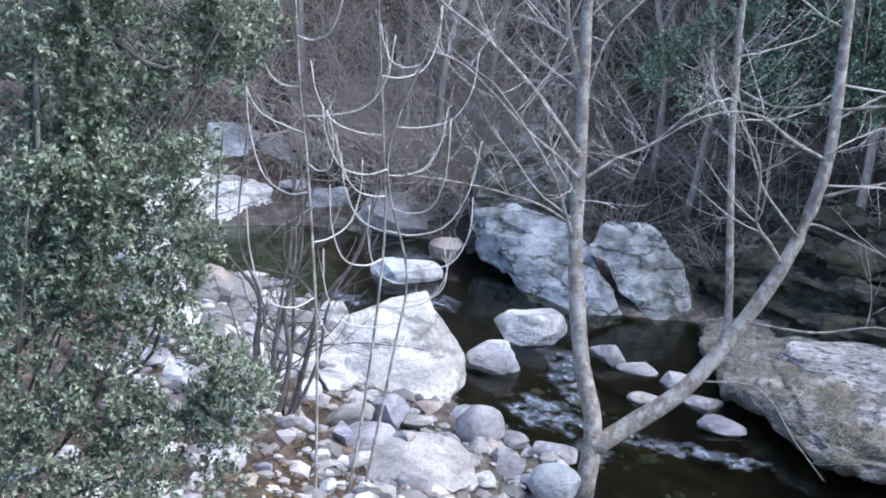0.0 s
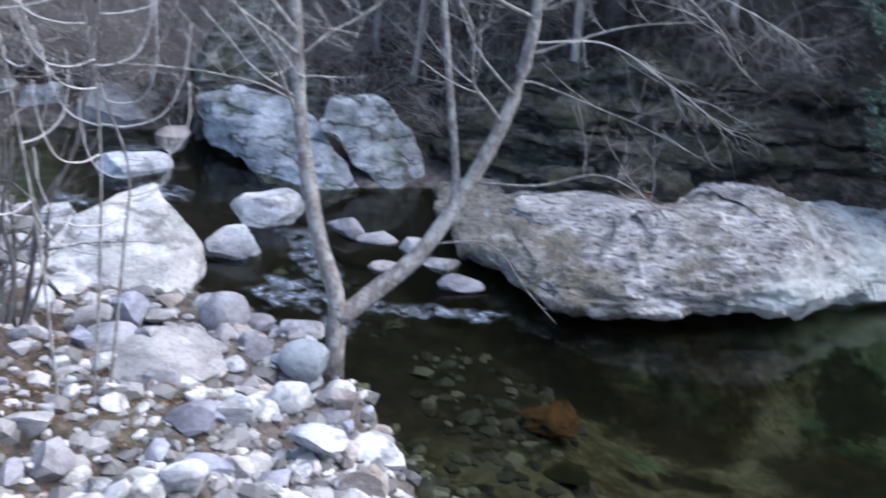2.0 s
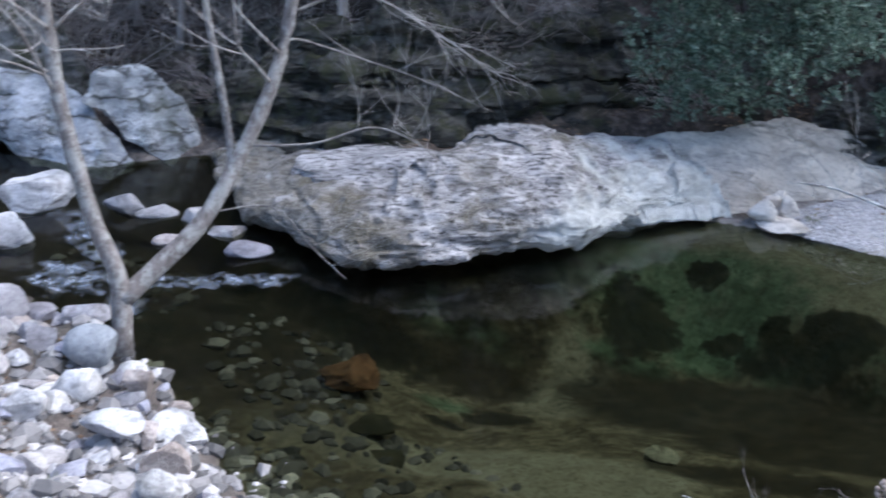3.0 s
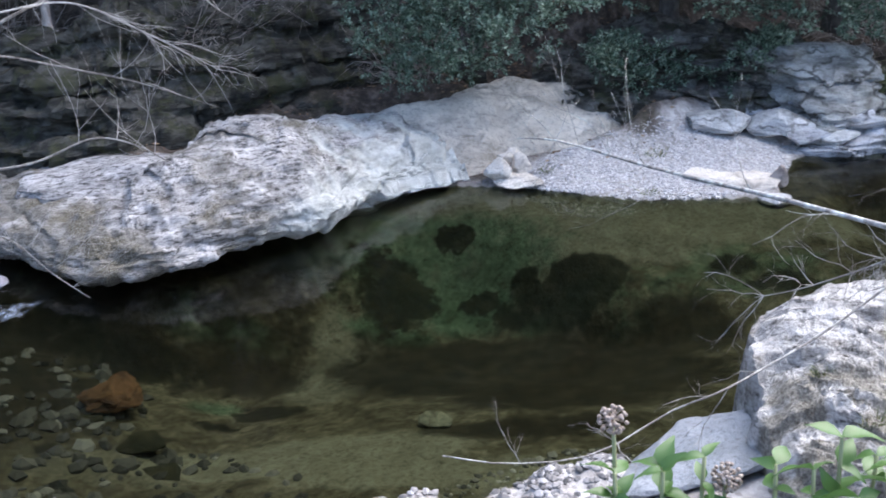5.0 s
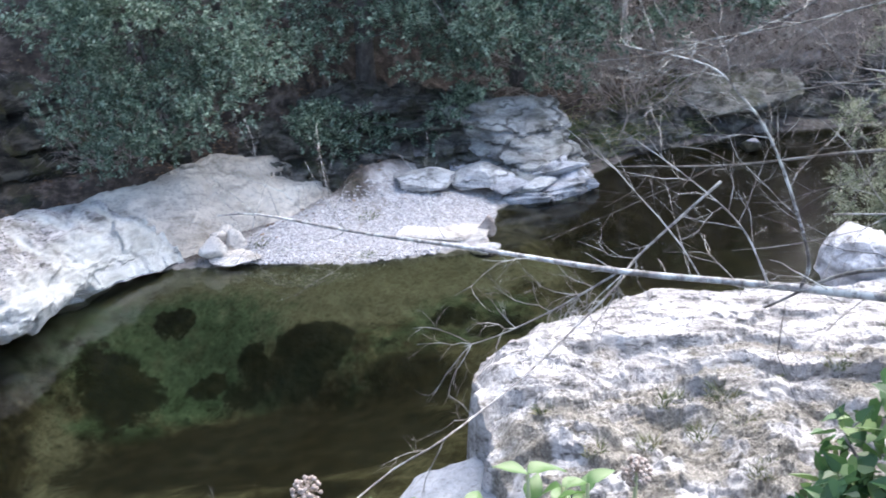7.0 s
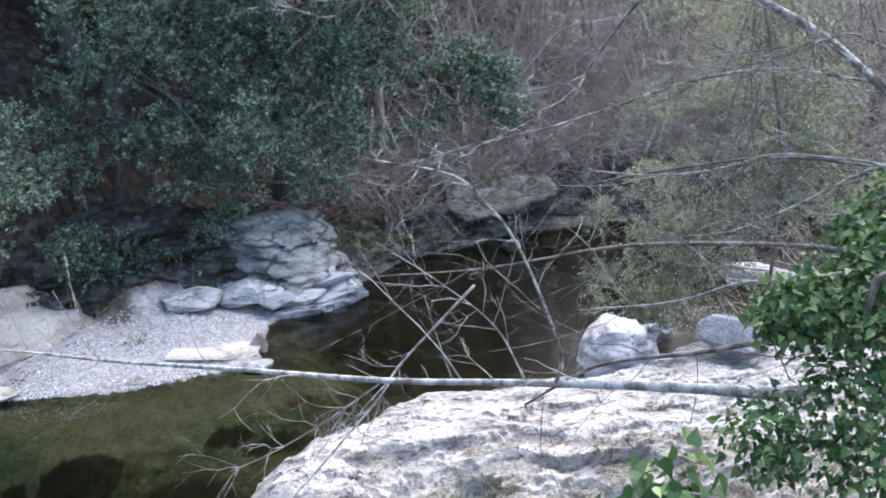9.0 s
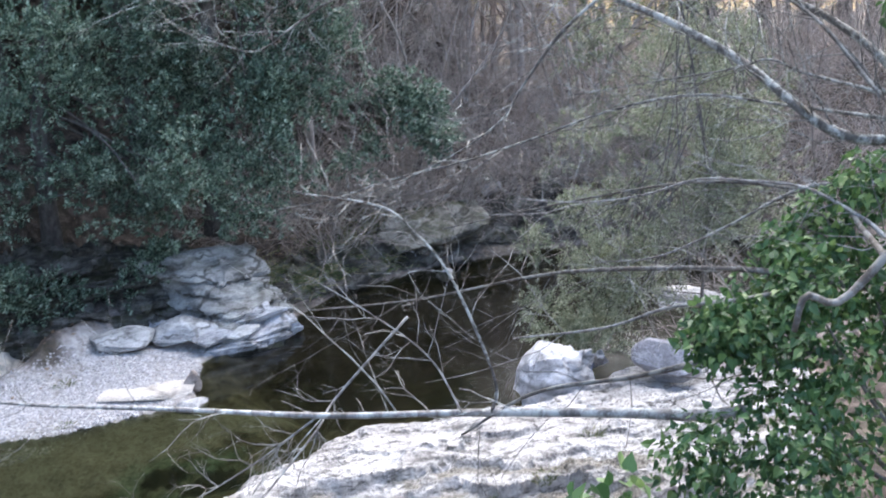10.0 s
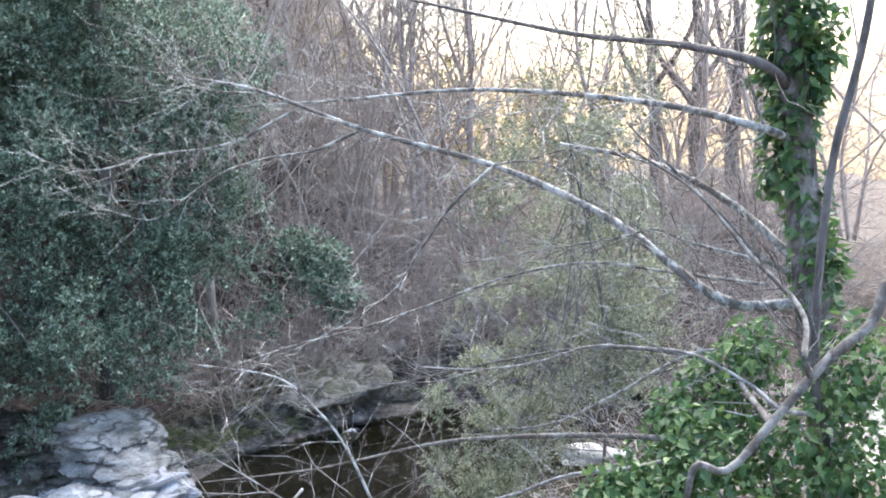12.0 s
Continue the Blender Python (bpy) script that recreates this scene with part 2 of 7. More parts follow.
def rock_material(name, dark, mid, pale, scale=3.0, stretch=(1, 1, 1), crack=0.5, moss=0.0, bump=0.03, vary=0.25, soiled=False, grain=(0.5, 0.55, 1.7), yaw=0, rifts=1.0, blotch=(0.33, 0.43)):
    m, t, b = nodes_of(name)
    pos = place_of(t)
    if yaw:
        turn = t.nodes.new("ShaderNodeMapping")
        turn.inputs["Rotation"].default_value = (0, 0, radians(yaw))
        link(t, pos, turn.inputs[0])
        pos = turn.outputs[0]
    big = noise_tex(t, scale, 8, 0.62, pos, stretch)
    col = ramp(t, big, [(0.3, dark), (0.44, mid), (0.58, pale)])
    # broken pieces, each of its own tone
    warp = t.nodes.new("ShaderNodeVectorMath")
    warp.operation = "MULTIPLY_ADD"
    wn_ = t.nodes.new("ShaderNodeTexNoise")
    wn_.inputs["Scale"].default_value, wn_.inputs["Detail"].default_value = scale * 2.5, 3
    link(t, pos, wn_.inputs["Vector"])
    link(t, wn_.outputs["Color"], warp.inputs[0])
    warp.inputs[1].default_value = (0.5 / scale,) * 3
    link(t, pos, warp.inputs[2])
    cell = t.nodes.new("ShaderNodeTexVoronoi")
    cell.inputs["Scale"].default_value = scale * 1.6
    mp = t.nodes.new("ShaderNodeMapping")
    mp.inputs["Scale"].default_value = (0.7, 0.7, 1.6)
    link(t, warp.outputs[0], mp.inputs[0])
    link(t, mp.outputs[0], cell.inputs["Vector"])
    col = mixed(t, 0.3 + 0.45 * crack, col, ramp(t, cell.outputs["Color"], [(0.15, (0.6, 0.6, 0.61)), (0.55, (1.0, 1.0, 1.0))]), "MULTIPLY")
    fine = noise_tex(t, scale * 12, 5, 0.7, pos)
    col = mixed(t, 0.6, col, ramp(t, fine, [(0.34, (0.45, 0.44, 0.43)), (0.5, (1.0, 1.0, 1.0))]), "MULTIPLY")
    # dark lichen blotches and short cracks
    blot = noise_tex(t, scale * 3.2, 8, 0.72, pos, tuple(grain) + tuple(stretch[3:]))
    col = mixed(t, crack, col, ramp(t, blot, [(blotch[0], (0.1, 0.095, 0.085)), (blotch[1], (1, 1, 1))]), "MULTIPLY")
    rift = t.nodes.new("ShaderNodeTexVoronoi")
    rift.feature = "DISTANCE_TO_EDGE"
    rift.inputs["Scale"].default_value = scale * 0.9
    mp2 = t.nodes.new("ShaderNodeMapping")
    mp2.inputs["Scale"].default_value = grain
    mp2.inputs["Rotation"].default_value = (0.2, -0.25, 0.3)
    link(t, warp.outputs[0], mp2.inputs[0])
    link(t, mp2.outputs[0], rift.inputs["Vector"])
    rline = ramp(t, rift.outputs["Distance"], [(0.0, (0.05, 0.048, 0.045)), (0.035, (0.35, 0.34, 0.33)), (0.08, (1, 1, 1))])
    col = mixed(t, ramp(t, noise_tex(t, scale * 0.9, 5, 0.6, pos), [(0.42, (rifts * crack * 0.1,) * 3), (0.54, (min(1, rifts * crack * 1.05),) * 3)]), col, rline, "MULTIPLY")
    col = mixed(t, 0.5, col, ramp(t, noise_tex(t, scale * 0.35, 5, 0.6, pos), [(0.35, (0.62, 0.61, 0.6)), (0.6, (1.0, 1.0, 1.0))]), "MULTIPLY")
    if moss:
        mo = noise_tex(t, scale * 0.8, 7, 0.7, pos)
        fac = ramp(t, mo, [(0.5, (0, 0, 0)), (0.62, (moss, moss, moss))])
        col = mixed(t, fac, col, (0.06, 0.065, 0.025))
    if soiled:
        so = t.nodes.new("ShaderNodeAttribute")
        so.attribute_name = "soil"
        col = mixed(t, so.outputs["Fac"], col, ramp(t, fine, [(0.35, (0.06, 0.05, 0.04)), (0.5, (0.17, 0.155, 0.12)), (0.65, (0.36, 0.34, 0.3))]))
        wo_ = t.nodes.new("ShaderNodeAttribute")
        wo_.attribute_name = "worn"
        col = mixed(t, wo_.outputs["Fac"], col, ramp(t, big, [(0.3, (0.5, 0.52, 0.5)), (0.6, (0.8, 0.83, 0.82))]))
    info = t.nodes.new("ShaderNodeObjectInfo")
    tone = ramp(t, info.outputs["Random"], [(0, (1 - vary, 1 - vary, 1 - vary * 0.8)), (0.5, (1, 0.98, 0.95)), (1, (1 - vary * 0.5, 1 - vary * 0.4, 1))])
    col = mixed(t, 1.0, col, tone, "MULTIPLY")
    link(t, col, b.inputs["Base Color"])
    b.inputs["Roughness"].default_value = 0.85
    add = t.nodes.new("ShaderNodeMath")
    add.operation = "ADD"
    link(t, blot, add.inputs[0])
    link(t, fine, add.inputs[1])
    bumped(t, b, add.outputs[0], 0.8, bump)
    return m


M_white = rock_material("white_marble_rock", (0.27, 0.28, 0.29), (0.56, 0.57, 0.585), (0.82, 0.82, 0.835), 2.2, (1, 1, 1.8, 20, 10, 0), 0.5, 0.0, 0.03, 0.14)
M_slab = rock_material("lichened_slab_rock", (0.17, 0.16, 0.155), (0.54, 0.53, 0.545), (0.84, 0.83, 0.855), 5.2, (0.45, 1.1, 2.4), 0.95, 0.0, 0.05, 0.25, True, (0.5, 1.3, 2.2), 22, 0.3, (0.4, 0.5))
M_shelf = rock_material("white_layered_rock", (0.24, 0.228, 0.218), (0.54, 0.53, 0.53), (0.76, 0.755, 0.765), 3.4, (0.45, 1.5, 2.0), 0.85, 0.0, 0.05, 0.0, True, (0.45, 1.3, 1.6), 46, 0.5, (0.37, 0.47))
M_grey = rock_material("grey_gneiss_rock", (0.2, 0.2, 0.21), (0.36, 0.36, 0.38), (0.55, 0.54, 0.56), 2.5, (1, 1, 1.2), 0.25)
# mossy rock, its colour taken near black to hold the canopy's shade
M_dark = rock_material("mossy_shade_dark_rock", (0.012, 0.012, 0.010), (0.035, 0.034, 0.028), (0.13, 0.128, 0.115), 4.0, (0.6, 0.6, 3), 0.7, 0.8, 0.06)
M_weed = rock_material("weedy_submerged_rock", (0.012, 0.012, 0.007), (0.025, 0.025, 0.014), (0.06, 0.055, 0.03), 4.0)
M_cobble = rock_material("river_cobble", (0.2, 0.195, 0.2), (0.36, 0.35, 0.365), (0.56, 0.55, 0.565), 4.0, (1, 1, 1), 0.25, 0.0, 0.01, 0.45)
M_tan = rock_material("tan_boulder", (0.28, 0.23, 0.2), (0.45, 0.39, 0.36), (0.62, 0.56, 0.53), 3.0, (1, 1, 1), 0.25)


def bark_material(name, dark, pale, lichen=0.5, scale=18):
    m, t, b = nodes_of(name)
    pos = place_of(t)
    n = noise_tex(t, scale, 6, 0.7, pos, (1, 1, 0.35))
    n2 = noise_tex(t, scale * 0.45, 7, 0.75, pos)
    col = ramp(t, n, [(0.35, dark), (0.62, pale)])
    col = mixed(t, ramp(t, n2, [(0.47, (0, 0, 0)), (0.58, (lichen, lichen, lichen))]), col, (0.55, 0.57, 0.55))
    link(t, col, b.inputs["Base Color"])
    b.inputs["Roughness"].default_value = 0.85
    bumped(t, b, n, 0.7, 0.006)
    return m


M_bark = bark_material("smooth_grey_bark", (0.10, 0.085, 0.078), (0.24, 0.215, 0.205), 0.4)
M_barkpale = bark_material("pale_sapling_bark", (0.27, 0.25, 0.245), (0.5, 0.47, 0.465), 0.5)
M_barkdark = bark_material("dark_shrub_bark", (0.05, 0.045, 0.045), (0.13, 0.115, 0.11), 0.1)
M_lichen = bark_material("lichened_branch_bark", (0.05, 0.045, 0.04), (0.15, 0.135, 0.125), 0.75, 26)
M_twig = bark_material("bare_twig_bark", (0.22, 0.178, 0.16), (0.5, 0.435, 0.405), 0.15)


def leaf_material(name, dark, mid, pale, rough=0.45, trans=0.25):
    m, t, b = nodes_of(name)
    geo = t.nodes.new("ShaderNodeNewGeometry")
    n = noise_tex(t, 1.3, 3, 0.5, geo.outputs["Position"])
    col = ramp(t, geo.outputs["Random Per Island"], [(0.0, dark), (0.55, mid), (0.95, pale)])
    col = mixed(t, 0.6, col, ramp(t, n, [(0.35, (0.6, 0.65, 0.6)), (0.65, (1.15, 1.1, 1.0))]), "MULTIPLY")
    link(t, col, b.inputs["Base Color"])
    b.inputs["Roughness"].default_value = rough
    tr = t.nodes.new("ShaderNodeBsdfTranslucent")
    link(t, col, tr.inputs[0])
    mx = t.nodes.new("ShaderNodeMixShader")
    mx.inputs[0].default_value = trans
    link(t, b.outputs[0], mx.inputs[1])
    link(t, tr.outputs[0], mx.inputs[2])
    link(t, mx.outputs[0], t.nodes["Material Output"].inputs[0])
    return m


M_oak = leaf_material("holm_oak_leaf", (0.055, 0.085, 0.062), (0.16, 0.205, 0.155), (0.42, 0.47, 0.39), 0.4)
M_oakfar = leaf_material("far_evergreen_leaf", (0.034, 0.068, 0.048), (0.13, 0.205, 0.15), (0.4, 0.5, 0.41), 0.38)
M_ivy = leaf_material("ivy_leaf", (0.035, 0.085, 0.035), (0.085, 0.18, 0.065), (0.19, 0.29, 0.11), 0.42, 0.3)
M_fresh = leaf_material("fresh_ivy_leaf", (0.045, 0.1, 0.03), (0.1, 0.2, 0.06), (0.2, 0.3, 0.1), 0.38, 0.35)
M_olive = leaf_material("olive_shrub_leaf", (0.115, 0.14, 0.085), (0.25, 0.28, 0.185), (0.46, 0.48, 0.38))
M_dry = leaf_material("dry_leaf", (0.10, 0.06, 0.04), (0.2, 0.12, 0.075), (0.32, 0.22, 0.14), 0.7)


def ground_material():
    m, t, b = nodes_of("stream_valley_ground")
    pos = place_of(t)
    sep = t.nodes.new("ShaderNodeSeparateXYZ")
    link(t, pos, sep.inputs[0])
    big = noise_tex(t, 0.9, 8, 0.65, pos)
    mid = noise_tex(t, 6, 8, 0.7, pos)
    litter = ramp(t, mid, [(0.34, (0.012, 0.010, 0.008)), (0.5, (0.06, 0.045, 0.037)), (0.66, (0.18, 0.145, 0.125))])
    litter = mixed(t, ramp(t, big, [(0.54, (0, 0, 0)), (0.68, (0.5, 0.5, 0.5))]), litter, (0.07, 0.07, 0.035))
    cell = t.nodes.new("ShaderNodeTexVoronoi")
    cell.inputs["Scale"].default_value = 22
    link(t, pos, cell.inputs["Vector"])
    gravel = mixed(t, 0.6, ramp(t, mid, [(0.35, (0.16, 0.14, 0.13)), (0.65, (0.48, 0.46, 0.465))]), ramp(t, cell.outputs["Color"], [(0.2, (0.3, 0.28, 0.27)), (0.8, (0.62, 0.61, 0.61))]))
    attr = t.nodes.new("ShaderNodeAttribute")
    attr.attribute_name = "gravel"
    col = mixed(t, attr.outputs["Fac"], litter, gravel)
    # the bed: brown stones, pale silt, green algae, painted gloom and dark weed, with ragged edges
    bf = noise_tex(t, 5, 7, 0.7, pos)
    ragged = noise_tex(t, 4.0, 9, 0.72, pos)
    speck = noise_tex(t, 24, 4, 0.6, pos)

    def patch(key):
        a = t.nodes.new("ShaderNodeAttribute")
        a.attribute_name = key
        m_ = t.nodes.new("ShaderNodeMath")
        m_.operation = "MULTIPLY_ADD"
        link(t, ragged, m_.inputs[0])
        m_.inputs[1].default_value = 1.5
        link(t, a.outputs["Fac"], m_.inputs[2])
        return m_.outputs[0]

    def mask(key, lo, hi, most):
        r_ = t.nodes.new("ShaderNodeMapRange")
        r_.inputs["From Min"].default_value, r_.inputs["From Max"].default_value, r_.inputs["To Max"].default_value = lo, hi, most
        link(t, patch(key), r_.inputs["Value"])
        return r_.outputs["Result"]

    bed = ramp(t, bf, [(0.34, (0.035, 0.029, 0.02)), (0.45, (0.09, 0.077, 0.053)), (0.55, (0.155, 0.138, 0.1)), (0.68, (0.27, 0.25, 0.195))])
    bed = mixed(t, mask("sand", 1.0, 1.35, 0.92), bed, ramp(t, bf, [(0.3, (0.2, 0.19, 0.15)), (0.55, (0.28, 0.272, 0.225)), (0.75, (0.37, 0.36, 0.305))]))
    bed = mixed(t, mask("algae", 1.1, 1.6, 0.85), bed, ramp(t, bf, [(0.32, (0.045, 0.07, 0.035)), (0.45, (0.09, 0.16, 0.105)), (0.55, (0.135, 0.22, 0.15)), (0.68, (0.23, 0.3, 0.22))]))
    # dark brown bed colour that also carries the water's gloom and dark reflections
    bed = mixed(t, mask("bed_gloom", 1.0, 1.45, 0.94), bed, ramp(t, bf, [(0.35, (0.01, 0.008, 0.005)), (0.52, (0.024, 0.018, 0.011)), (0.7, (0.055, 0.043, 0.028))]))
    bed = mixed(t, 0.7, bed, ramp(t, speck, [(0.36, (0.45, 0.43, 0.4)), (0.5, (1, 1, 1)), (0.68, (1, 1, 1)), (0.74, (1.7, 1.6, 1.4))]), "MULTIPLY")
    bed = mixed(t, mask("weed", 1.24, 1.42, 0.93), bed, ramp(t, bf, [(0.35, (0.006, 0.006, 0.004)), (0.5, (0.014, 0.013, 0.008)), (0.65, (0.035, 0.03, 0.016))]))
    under = t.nodes.new("ShaderNodeMapRange")
    under.inputs["From Min"].default_value, under.inputs["From Max"].default_value = 0.03, -0.05
    link(t, sep.outputs["Z"], under.inputs["Value"])
    col = mixed(t, under.outputs["Result"], col, bed)
    link(t, col, b.inputs["Base Color"])
    b.inputs["Roughness"].default_value = 0.95
    bumped(t, b, mid, 0.9, 0.05)
    return m


def water_material():
    m, t, b = nodes_of("clear_stream_water")
    pos = place_of(t)
    t.nodes.remove(b)
    n = noise_tex(t, 2.2, 4, 0.55, pos)
    n2 = noise_tex(t, 9, 3, 0.5, pos)
    att = t.nodes.new("ShaderNodeAttribute")
    att.attribute_name = "rough"
    add = t.nodes.new("ShaderNodeMath")
    add.operation = "MULTIPLY_ADD"
    link(t, n2, add.inputs[0])
    link(t, att.outputs["Fac"], add.inputs[1])
    link(t, n, add.inputs[2])
    bu = t.nodes.new("ShaderNodeBump")
    bu.inputs["Strength"].default_value, bu.inputs["Distance"].default_value = 0.35, 0.02
    link(t, add.outputs[0], bu.inputs["Height"])
    fr = t.nodes.new("ShaderNodeFresnel")
    fr.inputs["IOR"].default_value = 1.33
    link(t, bu.outputs[0], fr.inputs["Normal"])
    gl = t.nodes.new("ShaderNodeBsdfGlossy")
    gl.inputs["Roughness"].default_value = 0.06
    link(t, bu.outputs[0], gl.inputs["Normal"])
    tr = t.nodes.new("ShaderNodeBsdfTransparent")
    tr.inputs[0].default_value = (0.47, 0.495, 0.4, 1)
    mx = t.nodes.new("ShaderNodeMixShader")
    link(t, fr.outputs[0], mx.inputs[0])
    link(t, tr.outputs[0], mx.inputs[1])
    link(t, gl.outputs[0], mx.inputs[2])
    link(t, mx.outputs[0], t.nodes["Material Output"].inputs[0])
    return m


M_ground, M_water = ground_material(), water_material()
m, t, b = nodes_of("white_water_foam")
b.inputs["Base Color"].default_value, b.inputs["Roughness"].default_value = (0.36, 0.42, 0.52, 1), 0.3
pos = place_of(t)
den = t.nodes.new("ShaderNodeAttribute")
den.attribute_name = "froth"
mu = t.nodes.new("ShaderNodeMath")
mu.operation = "MULTIPLY"
link(t, den.outputs["Fac"], mu.inputs[0])
link(t, ramp(t, noise_tex(t, 9, 6, 0.65, pos, (1, 1, 1)), [(0.42, (0.0, 0.0, 0.0)), (0.7, (0.9, 0.9, 0.9))]), mu.inputs[1])
link(t, mu.outputs[0], b.inputs["Alpha"])
M_foam = m

# ---- the ground, one sheet ----
NEAR = [(-60, 30), (-9, 14.3), (-4.4, 13.7), (-3.1, 13.2), (-2, 12.4), (-0.6, 10.8), (0.3, 9.7), (0.85, 8.9), (1.0, 7.9), (1.35, 6.4), (2.0, 5.6), (3.7, 5.25), (4.7, 4.75), (5.7, 4.4), (8, 4.2), (10.3, 3.6), (13, 2.4), (14.5, 0.6), (15.2, -3), (15.7, -60)]
FAR = [(-60, 34), (-9, 15.8), (-4.8, 15.2), (-3, 16), (-1.5, 15.9), (-0.5, 15.6), (1.5, 13.3), (2.3, 13.4), (2.4, 12.2), (2.85, 10.5), (3.5, 9.8), (4.8, 9.8), (6.1, 9.9), (7.0, 9.7), (7.6, 9.2), (8.4, 8.05), (9.6, 7.2), (10.17, 7.6), (10.65, 7.85), (11.15, 7.7), (11.83, 7.3), (12.4, 7.7), (13.5, 7.6), (15, 6.9), (16.4, 5.6), (17.6, 3.0), (18.2, -3), (18.7, -60)]
TOP = [(-30, -6), (-3, -1), (0, 0), (1.2, -0.5), (5, -2.6), (12, -6), (13, -40)]


def far_from(line, x, y):
    best = np.full(x.shape, 1e9)
    for (ax, ay), (bx, by) in zip(line[:-1], line[1:]):
        dx, dy = bx - ax, by - ay
        s = np.clip(((x - ax) * dx + (y - ay) * dy) / (dx * dx + dy * dy), 0, 1)
        best = np.minimum(best, np.hypot(x - ax - s * dx, y - ay - s * dy))
    return best


def side_of(line, x):
    return np.interp(x, [p[0] for p in line], [p[1] for p in line])


def wave(x, y, scale, seed):
    r = rng_of(seed)
    out = np.zeros(np.shape(x))
    for o in range(5):
        for _ in range(4):
            a, ph = r.uniform(0, 2 * np.pi), r.uniform(0, 6.3)
            k = 2 * np.pi / scale * 2**o * r.uniform(0.7, 1.3)
            out = out + 0.5**o * np.sin(k * (x * np.cos(a) + y * np.sin(a)) + ph) / 2
    return out


def ground_height(x, y):
    """The land's height, and how gravelly it is."""
    x, y = np.asarray(x, float), np.asarray(y, float)
    dn, df = far_from(NEAR, x, y), far_from(FAR, x, y)
    ny, fy = side_of(NEAR, x), side_of(FAR, x)
    river = (y > ny) & (y < fy)
    near = y <= ny
    inside = np.minimum(dn * 0.45, df * (1 - 0.6 * smooth(6.2, 7.5, x) * (1 - smooth(9.6, 10.8, x))))
    bed = -0.06 - 0.75 * smooth(0.0, 2.2, inside) * smooth(0.5, 3.0, x) - 0.25 * smooth(0, 1.2, inside)
    bed = bed + 0.012 * wave(x, y, 0.8, 3)
    tr = far_from(TOP, x, y)
    hn = 0.02 + 0.2 * np.minimum(dn, 3.0) + 2.55 * (1 - smooth(1.0, 3.7, tr)) + 0.06 * wave(x, y, 1.1, 5)
    open_ = 1 - 0.85 * smooth(13.5, 25, x) * (1 - smooth(radians(22), radians(30), np.arctan2(y, np.maximum(x, 0.1))))
    hf = 0.02 + 0.25 * np.minimum(df, 1.4) + 0.2 * np.clip(df - 1.2, 0, 2) + open_ * 26 * (1 - np.exp(-0.05 * np.maximum(df - 3.0, 0))) + 0.12 * wave(x, y, 2.3, 7) * smooth(0.4, 2, df) + 0.6 * wave(x, y, 9, 8) * smooth(2, 6, df)
    gravelbar = np.exp(-(((x - 9.0) / 1.4) ** 2 + ((y - 8.5) / 0.9) ** 2))
    hf = hf * (1 - 0.6 * gravelbar)
    away = np.hypot(x, y)
    hf = hf - (1 - smooth(radians(17), radians(24), np.arctan2(y, np.maximum(x, 0.1)))) * 0.13 * np.maximum(away - 24, 0) * (x > 0)
    under_slab = smooth(6.3, 7.2, x) * (1 - smooth(10.2, 11.0, x)) * smooth(9.3, 9.7, y) * (1 - smooth(10.5, 11.0, y))
    hf = hf * (1 - under_slab) + np.minimum(hf, 0.05) * under_slab
    h = np.where(river, bed, np.where(near, hn, hf))
    g = np.where(near, (0.12 + 0.6 * smooth(1.8, 3.4, x)) * (1 - smooth(0.7, 2.2 - 0.6 * smooth(2, 4, x), dn)), np.where(river, 0.5, np.maximum(np.exp(-(((x - 9.4) / 2.0) ** 2 + ((y - 8.3) / 1.3) ** 2)) * 1.9 * (1 - smooth(1.1, 1.8, df)), 0.1 * (1 - smooth(0.2, 0.9, df)))))
    g = np.clip(g + 0.25 * wave(x, y, 0.9, 11) * (g > 0.15), 0, 1)
    return h, g


# what lies on the bed, and the gloom painted on it, in ellipses along the pool: (x, y, along, across, amount)
WEED = [(7.13, 7.55, 0.4, 0.46, 1), (6.86, 8.1, 0.14, 0.23, 0.95), (5.79, 8.83, 0.38, 0.61, 0.8), (6.66, 9.03, 0.2, 0.22, 0.9), (6.5, 8.36, 0.2, 0.16, 0.9), (5.82, 9.28, 0.35, 0.31, 0.6), (3.99, 9.18, 0.25, 0.34, 0.8), (6.75, 7.92, 0.34, 0.25, 0.7), (5.36, 9.09, 0.34, 0.34, 0.6), (3.25, 7.7, 0.19, 0.13, 0.9), (2.27, 7.85, 0.13, 0.11, 0.7), (1.89, 7.53, 0.11, 0.17, 0.9), (2.56, 7.48, 0.18, 0.19, 0.7), (7.31, 7.21, 0.11, 0.13, 0.8), (8.34, 6.69, 0.23, 0.22, 0.8), (8.56, 6.24, 0.34, 0.24, 0.8), (3.74, 7.75, 0.3, 0.26, 0.8), (3.07, 8.95, 0.58, 0.44, 0.7), (7.65, 6.86, 0.17, 0.13, 0.5)]
BED_GLOOM = [(5.8, 7.3, 1.2, 1.1, 1), (6.0, 6.2, 1.0, 0.9, 1), (4.92, 5.69, 0.65, 0.32, 0.9), (5.3, 8.22, 0.33, 0.66, 0.6), (7.29, 6.35, 0.48, 0.66, 0.9), (3.92, 8.56, 0.53, 0.53, 0.8), (3.36, 9.06, 0.7, 0.57, 0.6), (2.94, 9.7, 0.77, 0.76, 0.8), (4.5, 9.04, 0.33, 0.97, 0.6)]
